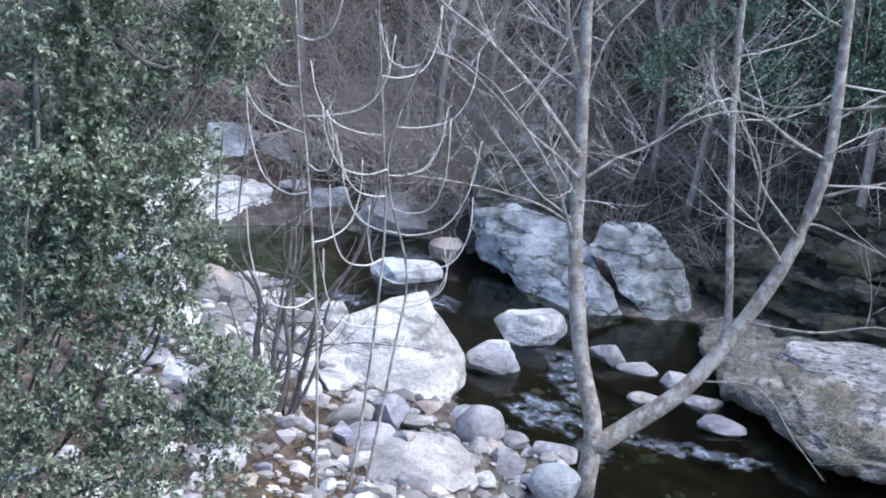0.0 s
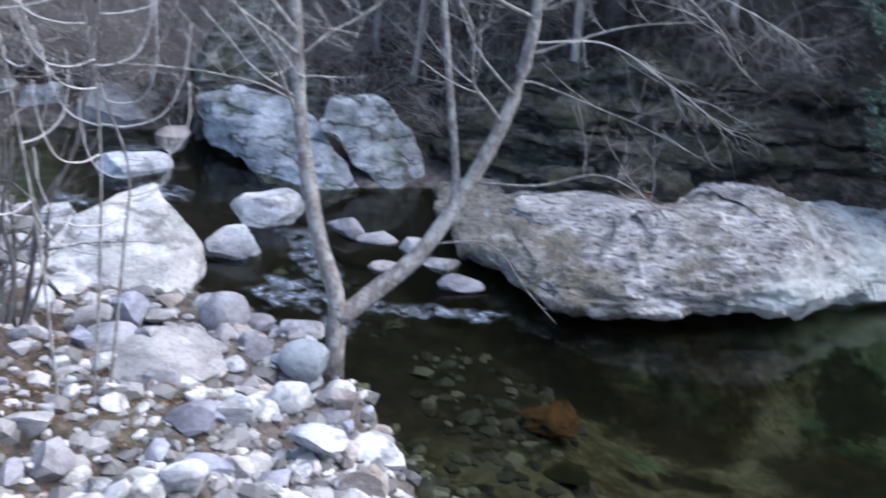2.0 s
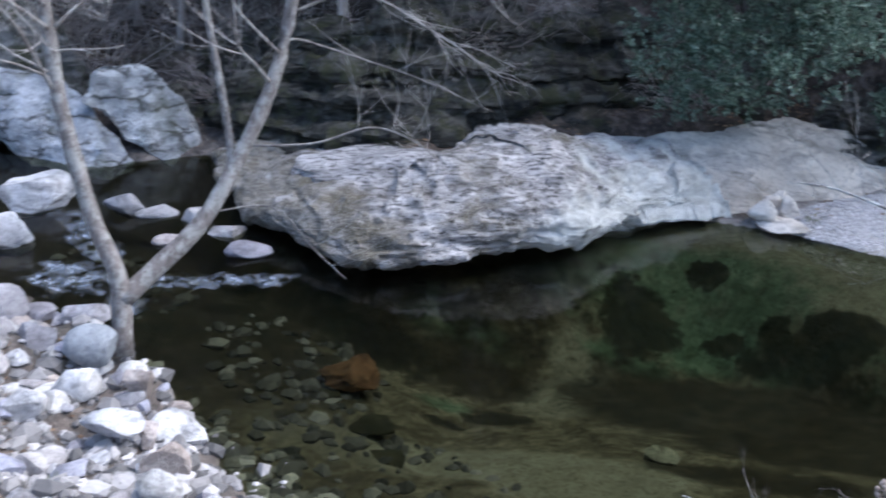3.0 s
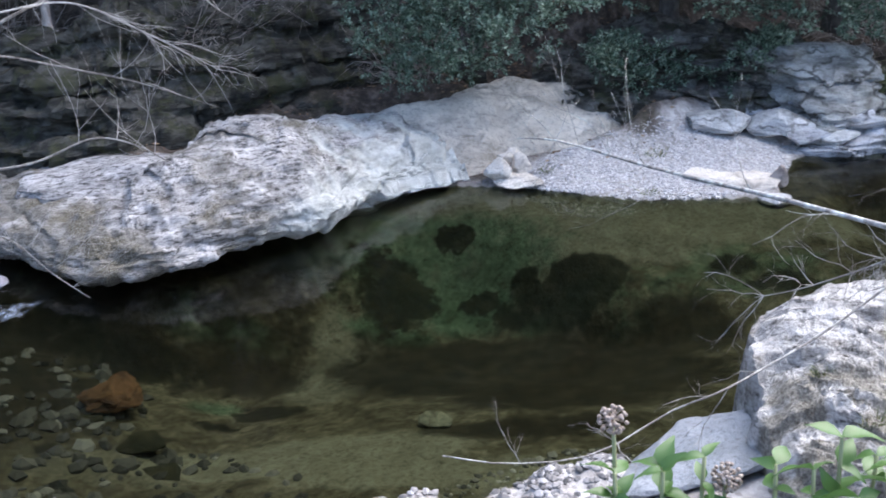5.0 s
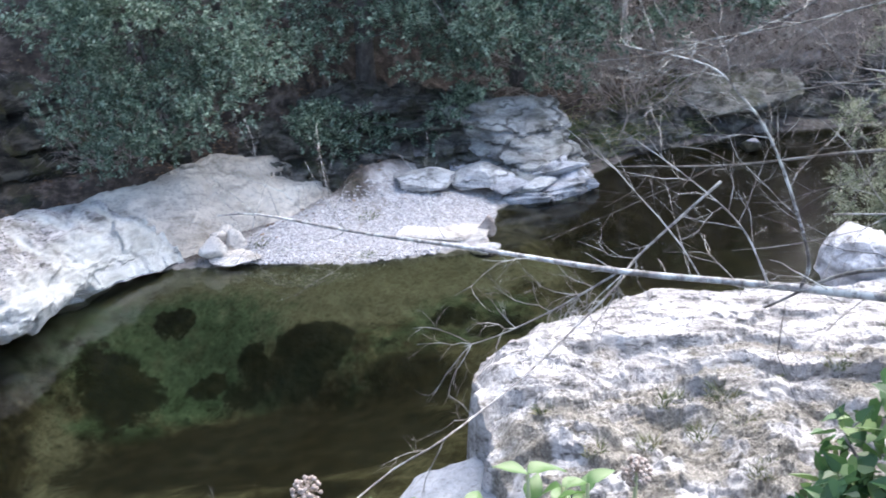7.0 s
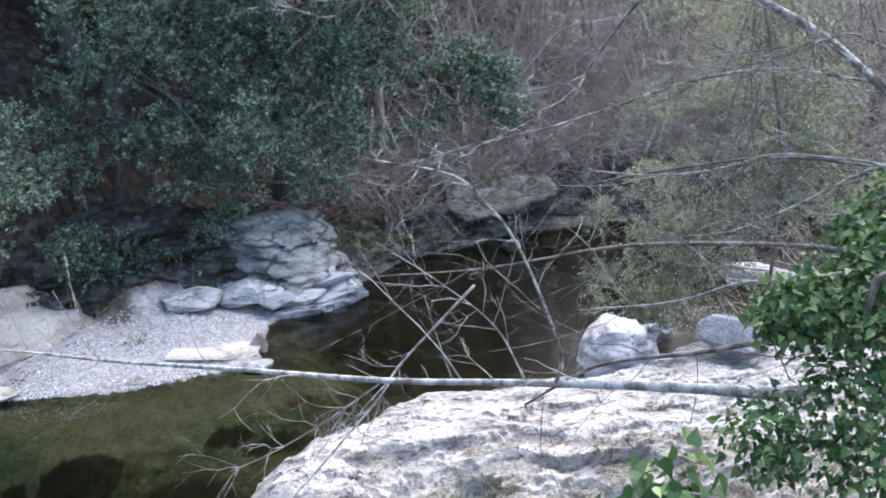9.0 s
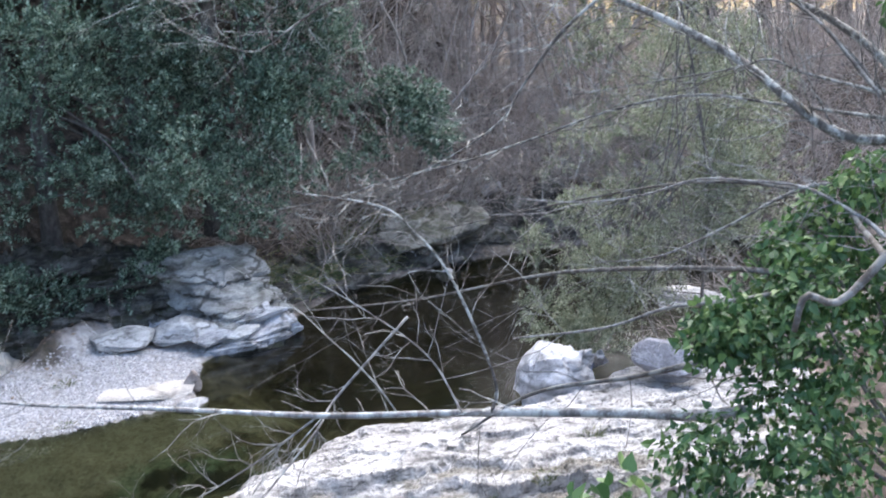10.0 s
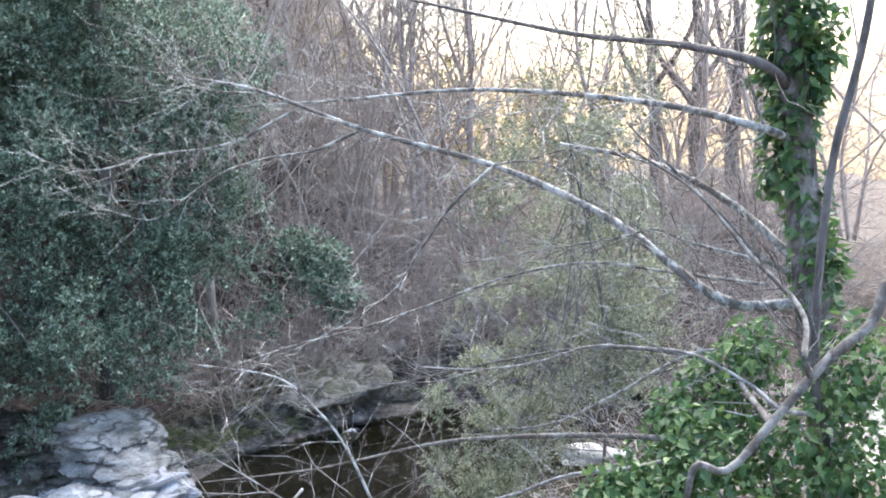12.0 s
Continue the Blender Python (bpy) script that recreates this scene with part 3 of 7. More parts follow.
ALGAE = [(6.35, 8.83, 1.06, 0.94, 0.9), (5.48, 8.48, 0.39, 0.21, 1), (6.1, 8.39, 0.4, 0.17, 1), (6.97, 7.48, 0.5, 0.19, 0.9), (7.18, 6.77, 0.33, 0.14, 0.7), (5.6, 9.45, 0.76, 0.43, 0.6), (3.68, 9.24, 0.38, 0.36, 0.8), (4.11, 8.89, 0.33, 0.3, 0.9), (3.42, 8.09, 0.25, 0.25, 0.8), (2.83, 9.37, 0.27, 0.21, 0.6), (7.61, 6.9, 0.61, 0.5, 0.5), (8.5, 6.5, 0.7, 0.6, 0.6), (5.01, 9.36, 0.51, 0.41, 0.6), (-3.6, 14.6, 2.2, 1.6, 0.8)]
SAND = [(3.38, 6.46, 1.03, 0.47, 1), (4.17, 5.28, 1.12, 0.28, 0.8), (4.47, 7.98, 0.36, 0.61, 0.7), (4.99, 8.53, 0.28, 0.57, 0.6), (4.57, 6.4, 0.15, 0.12, 0.9), (7.74, 8.01, 2.48, 0.59, 0.9), (7.21, 9.25, 1.6, 0.49, 0.8), (2.22, 7.12, 0.87, 0.48, 0.45), (7.9, 7.35, 0.69, 0.36, 0.6)]


def bed_amount(x, y, patches):
    out = np.zeros(x.shape)
    for cx, cy, rx, ry, k in patches:
        a, b = ((x - cx) * 0.807 - (y - cy) * 0.59) / (1.3 * rx), ((x - cx) * 0.59 + (y - cy) * 0.807) / (0.8 * ry)
        out = np.maximum(out, k * (1 - smooth(0.5, 1.4, np.hypot(a, b))))
    return out


def bed_gloom_amount(x, y):
    """Dark brown bed, gloom and dark reflections painted in: deep pool, shaded rapid, far reach."""
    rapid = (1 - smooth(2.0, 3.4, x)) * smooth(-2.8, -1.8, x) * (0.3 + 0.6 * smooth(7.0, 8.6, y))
    return np.maximum(bed_amount(x, y, BED_GLOOM), np.maximum(rapid, 0.75 * smooth(9.9, 11.5, x)))


def axis_of(lo, hi, step, reach):
    core = np.arange(lo, hi + step / 2, step)
    out = np.geomspace(step * 1.3, reach, 34)
    return np.concatenate([lo - out[::-1], core, hi + out])


gx, gy = axis_of(-7, 16, 0.1, 500), axis_of(1, 19, 0.1, 500)
X, Y = np.meshgrid(gx, gy)
Zg, Gg = ground_height(X, Y)
nx, ny_ = len(gx), len(gy)
idx = np.arange(nx * ny_).reshape(ny_, nx)
quads = np.stack([idx[:-1, :-1], idx[:-1, 1:], idx[1:, 1:], idx[1:, :-1]], -1).reshape(-1, 4)
me = mesh_of("ground", np.stack([X, Y, Zg], -1).reshape(-1, 3), quads, M_ground)
me.attributes.new("gravel", "FLOAT", "POINT").data.foreach_set("value", Gg.ravel().astype(np.float32))
for key, amount in (("weed", bed_amount(X, Y, WEED)), ("bed_gloom", bed_gloom_amount(X, Y)), ("algae", bed_amount(X, Y, ALGAE)), ("sand", bed_amount(X, Y, SAND))):
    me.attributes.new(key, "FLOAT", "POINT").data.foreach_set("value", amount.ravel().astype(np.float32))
thing("ground", (0, 0, 0), "leaf-littered stony ground of a wooded stream valley", "ground", kind="structure", data=me)


def ground_at(x, y):
    return float(ground_height(np.array([x]), np.array([y]))[0][0])


# ---- the water ----
wx, wy = np.arange(-14, 40, 0.25), np.arange(-6, 19, 0.25)
WX, WY = np.meshgrid(wx, wy)
rough = np.exp(-(((WX - 0.4) / 1.3) ** 2 + ((WY - 10.6) / 1.6) ** 2)) + 0.7 * np.exp(-(((WX + 1.2) / 1.0) ** 2 + ((WY - 13.2) / 0.8) ** 2))
idx = np.arange(WX.size).reshape(WX.shape)
quads = np.stack([idx[:-1, :-1], idx[:-1, 1:], idx[1:, 1:], idx[1:, :-1]], -1).reshape(-1, 4)
me = mesh_of("water", np.stack([WX, WY, 0.025 * rough * wave(WX, WY, 0.7, 21)], -1).reshape(-1, 3), quads, M_water)
me.attributes.new("rough", "FLOAT", "POINT").data.foreach_set("value", rough.ravel().astype(np.float32))
thing("water", (0, 0, 0), "clear dark green stream water, rippled below the rapid", "water", kind="structure", data=me)


# ---- rocks ----
def ico(sub):
    bm = bmesh.new()
    bmesh.ops.create_icosphere(bm, subdivisions=sub, radius=1.0)
    v = np.array([p.co[:] for p in bm.verts])
    f = [tuple(q.index for q in p.verts) for p in bm.faces]
    bm.free()
    return v, f


ICO = {s: ico(s) for s in (1, 2, 3, 4, 5)}


def lumpy(v, amount, scale, seed):
    off = np.array([noise.fractal(Vector(p) * scale + Vector((seed * 3.7, seed * 1.3, 0)), 0.9, 2.1, 5) for p in v])
    return v * (1 + amount * off)[:, None]


def chunks(p, size, seed):
    """Relief of broken angular blocks, each at its own level and tilt, about -0.5 to 0.5."""
    p = np.asarray(p, float) / np.array(size)
    base = np.floor(p)
    near, out = np.full(p.shape[:-1], 9.0), np.zeros(p.shape[:-1])
    for off in itertools.product((-1, 0, 1), repeat=3):
        c = base + np.array(off)
        h = np.stack([np.modf(np.abs(np.sin(c @ np.array(k) + seed)) * 43758.5453)[0] for k in ((12.99, 78.23, 37.72), (39.35, 11.14, 83.16), (73.16, 52.24, 9.15))], -1)
        w = p - c - h
        d = np.linalg.norm(w, axis=-1)
        level = np.modf(h.sum(-1) * 7.31)[0] - 0.5 + 0.9 * ((np.modf(h * 13.7)[0] - 0.5) * w).sum(-1)
        out = np.where(d < near, level, out)
        near = np.minimum(near, d)
    return out


def rock_mesh(name, size, seed, material, sub=3, facets=12, cut=0.6, rough=0.1, strata=0.0):
    """A worn boulder: a ball cut flat on several sides, then roughened."""
    v, f = ICO[sub]
    v = v.copy()
    r = rng_of(seed)
    for _ in range(facets):
        n = r.normal(0, 1, 3)
        n /= np.linalg.norm(n)
        d = r.uniform(cut, 0.8)
        over = np.maximum(v @ n - d, 0)
        v = v - over[:, None] * n * 0.97
    v = lumpy(v, rough, 1.6, seed)
    if strata:
        v[:, 2] += strata * np.sin(v[:, 2] * 16 + v[:, 0] * 2)
        v[:, :2] *= (1 + strata * np.sin(v[:, 2] * 19 + v[:, 0] * 3))[:, None]
    lo, hi = v.min(0), v.max(0)
    v = (v - (lo + hi) / 2) / (hi - lo) * np.array(size)
    me = mesh_of(name, v, f, material)
    me.set_sharp_from_angle(angle=radians(25))
    return me


def boulder(at, size, turn, seed, material, label, sub=4, facets=9, cut=0.48, rough=0.1, strata=0.0, tilt=(0, 0), name="boulder", category="boulder", group=""):
    ob = new(name, rock_mesh(name, size, seed, material, sub, facets, cut, rough, strata))
    ob.matrix_world = pose(at[0], at[1], at[2], tilt[0], tilt[1], turn)
    return tagged(ob, label, category, group)


def hewn(points, seed, material, label, rough=0.04, name="boulder", category="boulder", group="", fine=0.07, beds=0.0):
    """An angular rock: the hull of a few corners, its faces broken up and its edges worn."""
    bm = bmesh.new()
    for p in points:
        bm.verts.new(p)
    made = bmesh.ops.convex_hull(bm, input=bm.verts)
    bmesh.ops.delete(bm, geom=[g for g in made["geom_interior"] if isinstance(g, bmesh.types.BMVert)], context="VERTS")
    for _ in range(8):
        long = [e for e in bm.edges if e.calc_length() > fine]
        if not long or len(bm.verts) > 9000:
            break
        bmesh.ops.subdivide_edges(bm, edges=long, cuts=1)
        bmesh.ops.triangulate(bm, faces=[f for f in bm.faces if len(f.verts) > 4])
    bmesh.ops.smooth_vert(bm, verts=bm.verts, factor=0.5, use_axis_x=True, use_axis_y=True, use_axis_z=True)
    bmesh.ops.smooth_vert(bm, verts=bm.verts, factor=0.5, use_axis_x=True, use_axis_y=True, use_axis_z=True)
    bm.normal_update()
    co, nor = np.array([v.co[:] for v in bm.verts]), np.array([v.normal[:] for v in bm.verts])
    n = np.array([noise.fractal(Vector(p) * 1.7 + Vector((seed, 0, 0)), 0.8, 2.1, 6) for p in co])
    co = co + nor * (rough * n - 0.5 * rough * chunks(co + 0.05 * n[:, None], (0.5, 0.45, 0.16), seed))[:, None]
    if beds:
        h = (co[:, 2] + 0.12 * co[:, 0] + 0.06 * n) / 0.19
        co = co + nor * np.array([1, 1, 0.2]) * (beds * (np.abs(np.modf(h + 20)[0] - 0.45) ** 2 * -4 + 0.4) + 0.6 * beds * np.sin(np.floor(h) * 2.4))[:, None]
    base = np.array([co[:, 0].mean(), co[:, 1].mean(), co[:, 2].min()])
    me = mesh_of(name, co - base, [tuple(v.index for v in f.verts) for f in bm.faces], material)
    bm.free()
    me.set_sharp_from_angle(angle=radians(34))
    return thing(name, tuple(base), label, category, group, data=me)


def ledge(name, line, profile, material, label, seed, rise, cols=190, rows=64, rough=0.1, strata=0.0, lumps=0.0, soil=None, worn=None, seat=None):
    """A rock shelf along a shore line: a section (back from the shore, height) swept along it, its height scaled by rise (start, middle, end)."""
    path = spline([(*p, 0) for p in line], cols)
    sec = spline([(a, 0, b) for a, b in profile], rows)
    tan = np.gradient(path, axis=0)
    tan /= np.linalg.norm(tan, axis=1)[:, None]
    back = np.stack([-tan[:, 1], tan[:, 0], 0 * tan[:, 0]], -1)
    u = np.linspace(0, 1, cols)
    k = np.interp(u, np.linspace(0, 1, len(rise)), rise)
    inset = np.tile(sec[None, :, :1], (cols, 1, 1))
    if seat:
        inset = np.where(sec[None, :, 2:] < 0.2, inset * (1 - smooth(seat[0], seat[1], u))[:, None, None], inset)
    v = path[:, None] + back[:, None] * inset * (0.6 + 0.4 * k)[:, None, None] + np.array([0, 0, 1.0]) * sec[None, :, 2:] * k[:, None, None]
    n = np.array([[noise.fractal(Vector((p[0] * 1.1, p[1] * 1.1, p[2] * 2.6 + seed)), 0.8, 2.2, 7) for p in row] for row in v])
    d = np.gradient(v, axis=1)
    nor = np.cross(d, tan[:, None])
    nor /= np.linalg.norm(nor, axis=2)[:, :, None] + 1e-9
    if strata:
        n = n + strata * np.sign(np.sin(v[..., 2] * 22 + 1.5 * np.sin(v[..., 0] * 1.3))) * 0.5
    if lumps:
        w = np.array([[noise.noise(Vector(p) * 2.5) for p in row] for row in v])[..., None] * 0.12
        n = n - lumps / rough * chunks(v + w, (0.6, 0.5, 0.16), seed) - 0.5 * lumps / rough * chunks(v + w, (0.22, 0.2, 0.07), seed + 3)
    v = v - nor * (rough * n)[:, :, None]
    idx = np.arange(cols * rows).reshape(cols, rows)
    q = np.stack([idx[:-1, :-1], idx[1:, :-1], idx[1:, 1:], idx[:-1, 1:]], -1).reshape(-1, 4).tolist()
    q += [tuple(idx[0].tolist()), tuple(reversed(idx[-1].tolist()))]
    me = mesh_of(name, v.reshape(-1, 3), q, material)
    me.set_sharp_from_angle(angle=radians(38))
    for key, fn in (("soil", soil), ("worn", worn)):
        if fn:
            a = np.clip(fn(v[..., 0], v[..., 1], v[..., 2]), 0, 1)
            me.attributes.new(key, "FLOAT", "POINT").data.foreach_set("value", a.ravel().astype(np.float32))
    return thing(name, (0, 0, 0), label, "rock", data=me)


ledge("rock_ledge", [(2.4, 13.2), (2.3, 12.2), (2.5, 10.7), (3.05, 9.55), (3.8, 9.25), (4.5, 9.3), (5.2, 9.3), (5.8, 9.58), (6.3, 9.7), (6.85, 9.72), (7.3, 9.68)],
      [(0.9, -0.7), (0.75, -0.12), (0.6, 0.1), (0.15, 0.13), (-0.04, 0.26), (0.06, 0.5), (0.4, 0.76), (0.85, 0.9), (1.25, 0.88), (1.8, 0.6), (2.3, 0.1)],
      M_slab, "pale lichened rock ledge overhanging the dark pool", 4, (0.22, 0.42, 0.74, 0.92, 1.0, 0.78, 0.45), 420, 130, 0.14, 0.04, 0.05,
      lambda x, y, z: 0.7 * smooth(0.2, 0.9, 1.5 * (1 - smooth(2.4, 3.9, x + 0.25 * wave(x, y, 0.9, 71))) + 0.35 * wave(x, y, 0.5, 72)) + 0.5 * smooth(0.4, 1.0, wave(x * 0.6, y + z, 0.6, 73)),
      lambda x, y, z: 0.9 * smooth(4.3, 5.2, x - 1.2 * (z - 0.3)) * (1 - smooth(0.45, 0.75, z + 0.1 * wave(x, y, 0.7, 74))), (0.6, 0.78))

# the broad ledge on the near shore: a pale sheet along the pool, stepping down in layers to the bank
POOL_EDGE = [(5.9, 4.3), (5.98, 4.55), (6.3, 4.7), (7.35, 4.58), (8.15, 4.4), (8.55, 3.85), (9.0, 3.2), (9.6, 2.95), (10.4, 2.6)]
SHELF = [(4.8, 1.9), (5.1, 3.3), (5.5, 4.0)] + POOL_EDGE + [(10.9, 1.0), (7.5, 0.4)]


def shelf_height(A, B):
    """Height of the shelf, how far inside its outline, and the soil on its treads."""
    ins = np.zeros(A.shape, bool)
    for (ax, ay), (bx, by) in zip(SHELF, SHELF[1:] + SHELF[:1]):
        ins ^= ((ay > B) != (by > B)) & (A < (bx - ax) * (B - ay) / (by - ay + 1e-12) + ax)
    d = far_from(SHELF + SHELF[:1], A, B) * np.where(ins, 1, -1) + 0.04 * wave(A, B, 0.8, 31)
    along, u = (A - 6) * 0.69 - (B - 4.6) * 0.73, (6 - A) * 0.73 + (4.6 - B) * 0.69
    warp = 0.13 * wave(along * 0.5, u * 0.6, 1.5, 35) + 0.05 * wave(along * 0.7, u, 0.5, 34)
    lay = 0.83 - 0.03 * np.maximum(along - 1.5, 0) + 0.02 * wave(A, B, 1.2, 36) + 0.05 * smooth(-1.2, -0.3, u)
    soil = 1.3 * smooth(0.1, 0.9, u) * smooth(-0.5, 0.35, wave(along * 0.6, u, 0.35, 44))
    for k, (at, drop) in enumerate([(-0.12, 0.06), (0.3, 0.1), (0.62, 0.1), (0.85, 0.07), (1.15, 0.08), (1.5, 0.06)]):
        q = u + warp * (1 + 0.2 * k) + 0.04 * wave(A, B, 0.9, 60 + k)
        lay = lay - drop * (0.75 + 0.5 * wave(along * 0.7, u * 0.3, 1.6, 80 + k)) * smooth(at, at + 0.07, q)
        soil = soil + smooth(at + 0.04, at + 0.1, q) * (1 - smooth(at + 0.16, at + 0.34, q)) * smooth(-0.1, 0.5, wave(along * 0.6, u, 0.9, 43 + k)) * (1 if k else 1.6)
    lay = np.maximum(lay, ground_height(A, B)[0] + 0.04 + 0.05 * wave(A, B, 0.5, 32))
    w1, w2 = 0.06 * wave(along, u, 0.5, 38), 0.05 * wave(along, u, 0.45, 39)
    p = np.stack([along + w1, u + w2, lay * 1.5], -1)
    plate = np.modf((u + warp + 0.25 * w1 + 9) / 0.2)[0]
    rel = (0.034 * chunks(p, (0.42, 0.15, 0.2), 5) + (0.018 + 0.014 * smooth(-0.4, 0.3, u)) * chunks(p, (0.2, 0.08, 0.09), 7) + (0.007 + 0.009 * smooth(-0.3, 0.4, u)) * chunks(p, (0.08, 0.045, 0.05), 9) - 0.022 * (plate - 0.5) * smooth(-0.3, 0.4, wave(along * 0.5, u, 0.8, 48))) * (0.35 + 0.65 * smooth(0.0, 0.3, d))
    h = lay + rel
    edge = smooth(-0.13, 0.02, d) * 0.93 + 0.07 * smooth(0.02, 0.2, d)
    return -0.9 + (h + 0.9) * edge, d, soil


def shelf_rock():
    A, B = np.meshgrid(np.arange(4.5, 11.2, 0.017), np.arange(0.1, 5.1, 0.017))
    z, d, soil = shelf_height(A, B)
    i = np.arange(A.size).reshape(A.shape)
    q = np.stack([i[:-1, :-1], i[:-1, 1:], i[1:, 1:], i[1:, :-1]], -1).reshape(-1, 4)
    q = q[(d > -0.25).ravel()[q].all(1)]
    used, inv = np.unique(q, return_inverse=True)
    me = mesh_of("rock_shelf", np.stack([A, B, z], -1).reshape(-1, 3)[used], inv.reshape(-1, 4), M_shelf)
    me.set_sharp_from_angle(angle=radians(24))
    me.attributes.new("soil", "FLOAT", "POINT").data.foreach_set("value", np.clip(soil * 0.7, 0, 0.8).ravel()[used].astype(np.float32))
    return thing("rock_shelf", (0, 0, 0), "broad layered white rock shelf beside the pool", "rock", data=me)


shelf_rock()

M_bluegrey = rock_material("blue_grey_slab", (0.24, 0.26, 0.28), (0.43, 0.46, 0.49), (0.66, 0.69, 0.72), 3.0, (1, 1, 1.3, 25, 20, 0), 0.85, 0.5, 0.05)
# the bank rock's tones are lowered to include the shade under the trees
M_bank = rock_material("shade_darkened_bank_rock", (0.025, 0.025, 0.022), (0.075, 0.072, 0.066), (0.22, 0.22, 0.21), 4.0, (0.6, 0.6, 3), 0.7, 0.6, 0.06)
M_mossy = rock_material("grey_mossy_rock", (0.05, 0.05, 0.042), (0.16, 0.16, 0.14), (0.36, 0.36, 0.34), 3.0, (1, 1, 1.5), 0.7, 0.75, 0.05)
M_slate = rock_material("smooth_blue_slate", (0.26, 0.29, 0.31), (0.36, 0.4, 0.43), (0.5, 0.54, 0.57), 2.0, (1, 1, 1), 0.15)
M_strata = rock_material("layered_blue_rock", (0.24, 0.25, 0.25), (0.5, 0.52, 0.53), (0.74, 0.76, 0.77), 4.0, (0.6, 0.6, 3.5), 0.7, 0.12)
M_bedded = rock_material("grey_bedded_rock", (0.13, 0.13, 0.12), (0.32, 0.325, 0.32), (0.54, 0.555, 0.555), 3.4, (0.6, 0.6, 2.5), 0.8, 0.35, 0.05, 0.0)
M_pinkish = rock_material("pale_pinkish_slab", (0.54, 0.48, 0.43), (0.76, 0.7, 0.64), (0.88, 0.83, 0.78), 3.0, (1, 1, 1.5), 0.4, 0.0, 0.03, 0.0)
M_cream = rock_material("pale_cream_slab", (0.46, 0.41, 0.35), (0.7, 0.64, 0.565), (0.86, 0.8, 0.72), 2.2, (0.5, 1.3, 1.5), 0.5, 0.0, 0.04, 0.0, False, (0.35, 1.3, 1.6), 30, 0.7)
M_rust = rock_material("rust_stained_rock", (0.12, 0.06, 0.035), (0.25, 0.12, 0.06), (0.4, 0.2, 0.1), 5.0)
M_pale = rock_material("silted_pale_rock", (0.1, 0.1, 0.08), (0.3, 0.3, 0.25), (0.5, 0.5, 0.42), 5.0)
hewn([(-2.2, 10.2, 0.18), (-1.95, 9.85, -0.1), (-1.3, 9.7, -0.15), (-0.68, 9.75, -0.15), (-0.33, 10.4, 0.15), (-0.4, 10.7, 0.4), (-0.78, 11.0, 0.92), (-1.1, 10.95, 0.86), (-1.45, 10.7, 0.74), (-1.75, 10.45, 0.52), (-2.0, 11.1, -0.2), (-0.5, 11.6, -0.2), (-0.9, 11.4, 0.6), (-0.66, 9.95, 0.22)], 100, M_white, "large angular white boulder splitting the stream", 0.05)
boulder((0.32, 12.35, 0.09), (0.83, 0.64, 0.45), -2, 101, M_white, "white rounded boulder standing in the stream", sub=4, name="boulder", category="boulder")
boulder((-0.07, 11.37, 0.08), (0.59, 0.45, 0.44), 0, 102, M_white, "white blocky boulder standing in the stream", facets=9, cut=0.6, name="boulder", category="boulder")
boulder((-1.28, 14.08, 0.06), (0.95, 0.64, 0.36), 5, 103, M_white, "flat pale boulder in the upper rapid", facets=9, cut=0.6, name="boulder", category="boulder")
boulder((-0.85, 15.00, 0.11), (0.48, 0.42, 0.37), 3, 104, M_tan, "pinkish rounded boulder in the stream", sub=3, name="boulder", category="boulder")
boulder((-1.20, 16.47, 0.15), (0.43, 0.37, 0.49), 4, 106, M_grey, "grey boulder at the foot of the slope", sub=3, name="stone", category="stone")
boulder((-0.87, 16.65, 0.13), (0.37, 0.32, 0.42), 3, 107, M_grey, "grey boulder at the foot of the slope", sub=3, name="stone", category="stone")
boulder((1.17, 11.83, 0.05), (0.43, 0.33, 0.31), -6, 108, M_grey, "grey rounded stone in the stream", sub=3, name="stone", category="stone")
boulder((1.49, 11.70, 0.00), (0.47, 0.36, 0.13), -8, 109, M_grey, "flat grey stone in the stream", sub=3, name="boulder", category="boulder")
boulder((1.87, 11.35, 0.02), (0.36, 0.31, 0.21), -10, 110, M_cobble, "pale stone in the stream", sub=3, name="stone", category="stone")
boulder((2.09, 10.91, 0.02), (0.40, 0.30, 0.15), -11, 111, M_cobble, "flat pale stone in the stream", sub=3, name="stone", category="stone")
boulder((2.18, 10.31, 0.03), (0.48, 0.28, 0.19), -12, 112, M_cobble, "thin flat pale slab in the stream", facets=10, cut=0.5, sub=3, name="boulder", category="boulder")
boulder((1.48, 10.88, 0.01), (0.33, 0.26, 0.13), -8, 113, M_tan, "small tan stone in the stream", sub=3, name="stone", category="stone")
boulder((-3.77, 12.19, 0.22), (0.60, 0.52, 0.39), 17, 114, M_white, "pale rounded boulder by the upper pool", name="boulder", category="boulder")
boulder((-3.42, 12.32, 0.29), (0.60, 0.46, 0.45), 15, 115, M_tan, "pinkish rounded boulder by the upper pool", name="boulder", category="boulder")
boulder((-3.01, 12.21, 0.20), (0.34, 0.27, 0.34), 14, 116, M_white, "white rounded stone by the upper pool", sub=3, name="stone", category="stone")
boulder((-2.48, 11.84, 0.19), (0.33, 0.26, 0.29), 12, 117, M_white, "white rounded stone by the upper pool", sub=3, name="stone", category="stone")
boulder((-4.42, 13.09, 0.27), (0.85, 0.65, 0.55), 18, 118, M_white, "white lumpy boulder by the upper pool", name="boulder", category="boulder")
boulder((-3.03, 10.93, 0.29), (0.80, 0.62, 0.29), 15, 119, M_white, "flat white slab on the pebble bank", name="boulder", category="boulder")
boulder((-2.53, 10.85, 0.29), (0.30, 0.23, 0.28), 13, 120, M_white, "white stone on the pebble bank", sub=3, name="stone", category="stone")
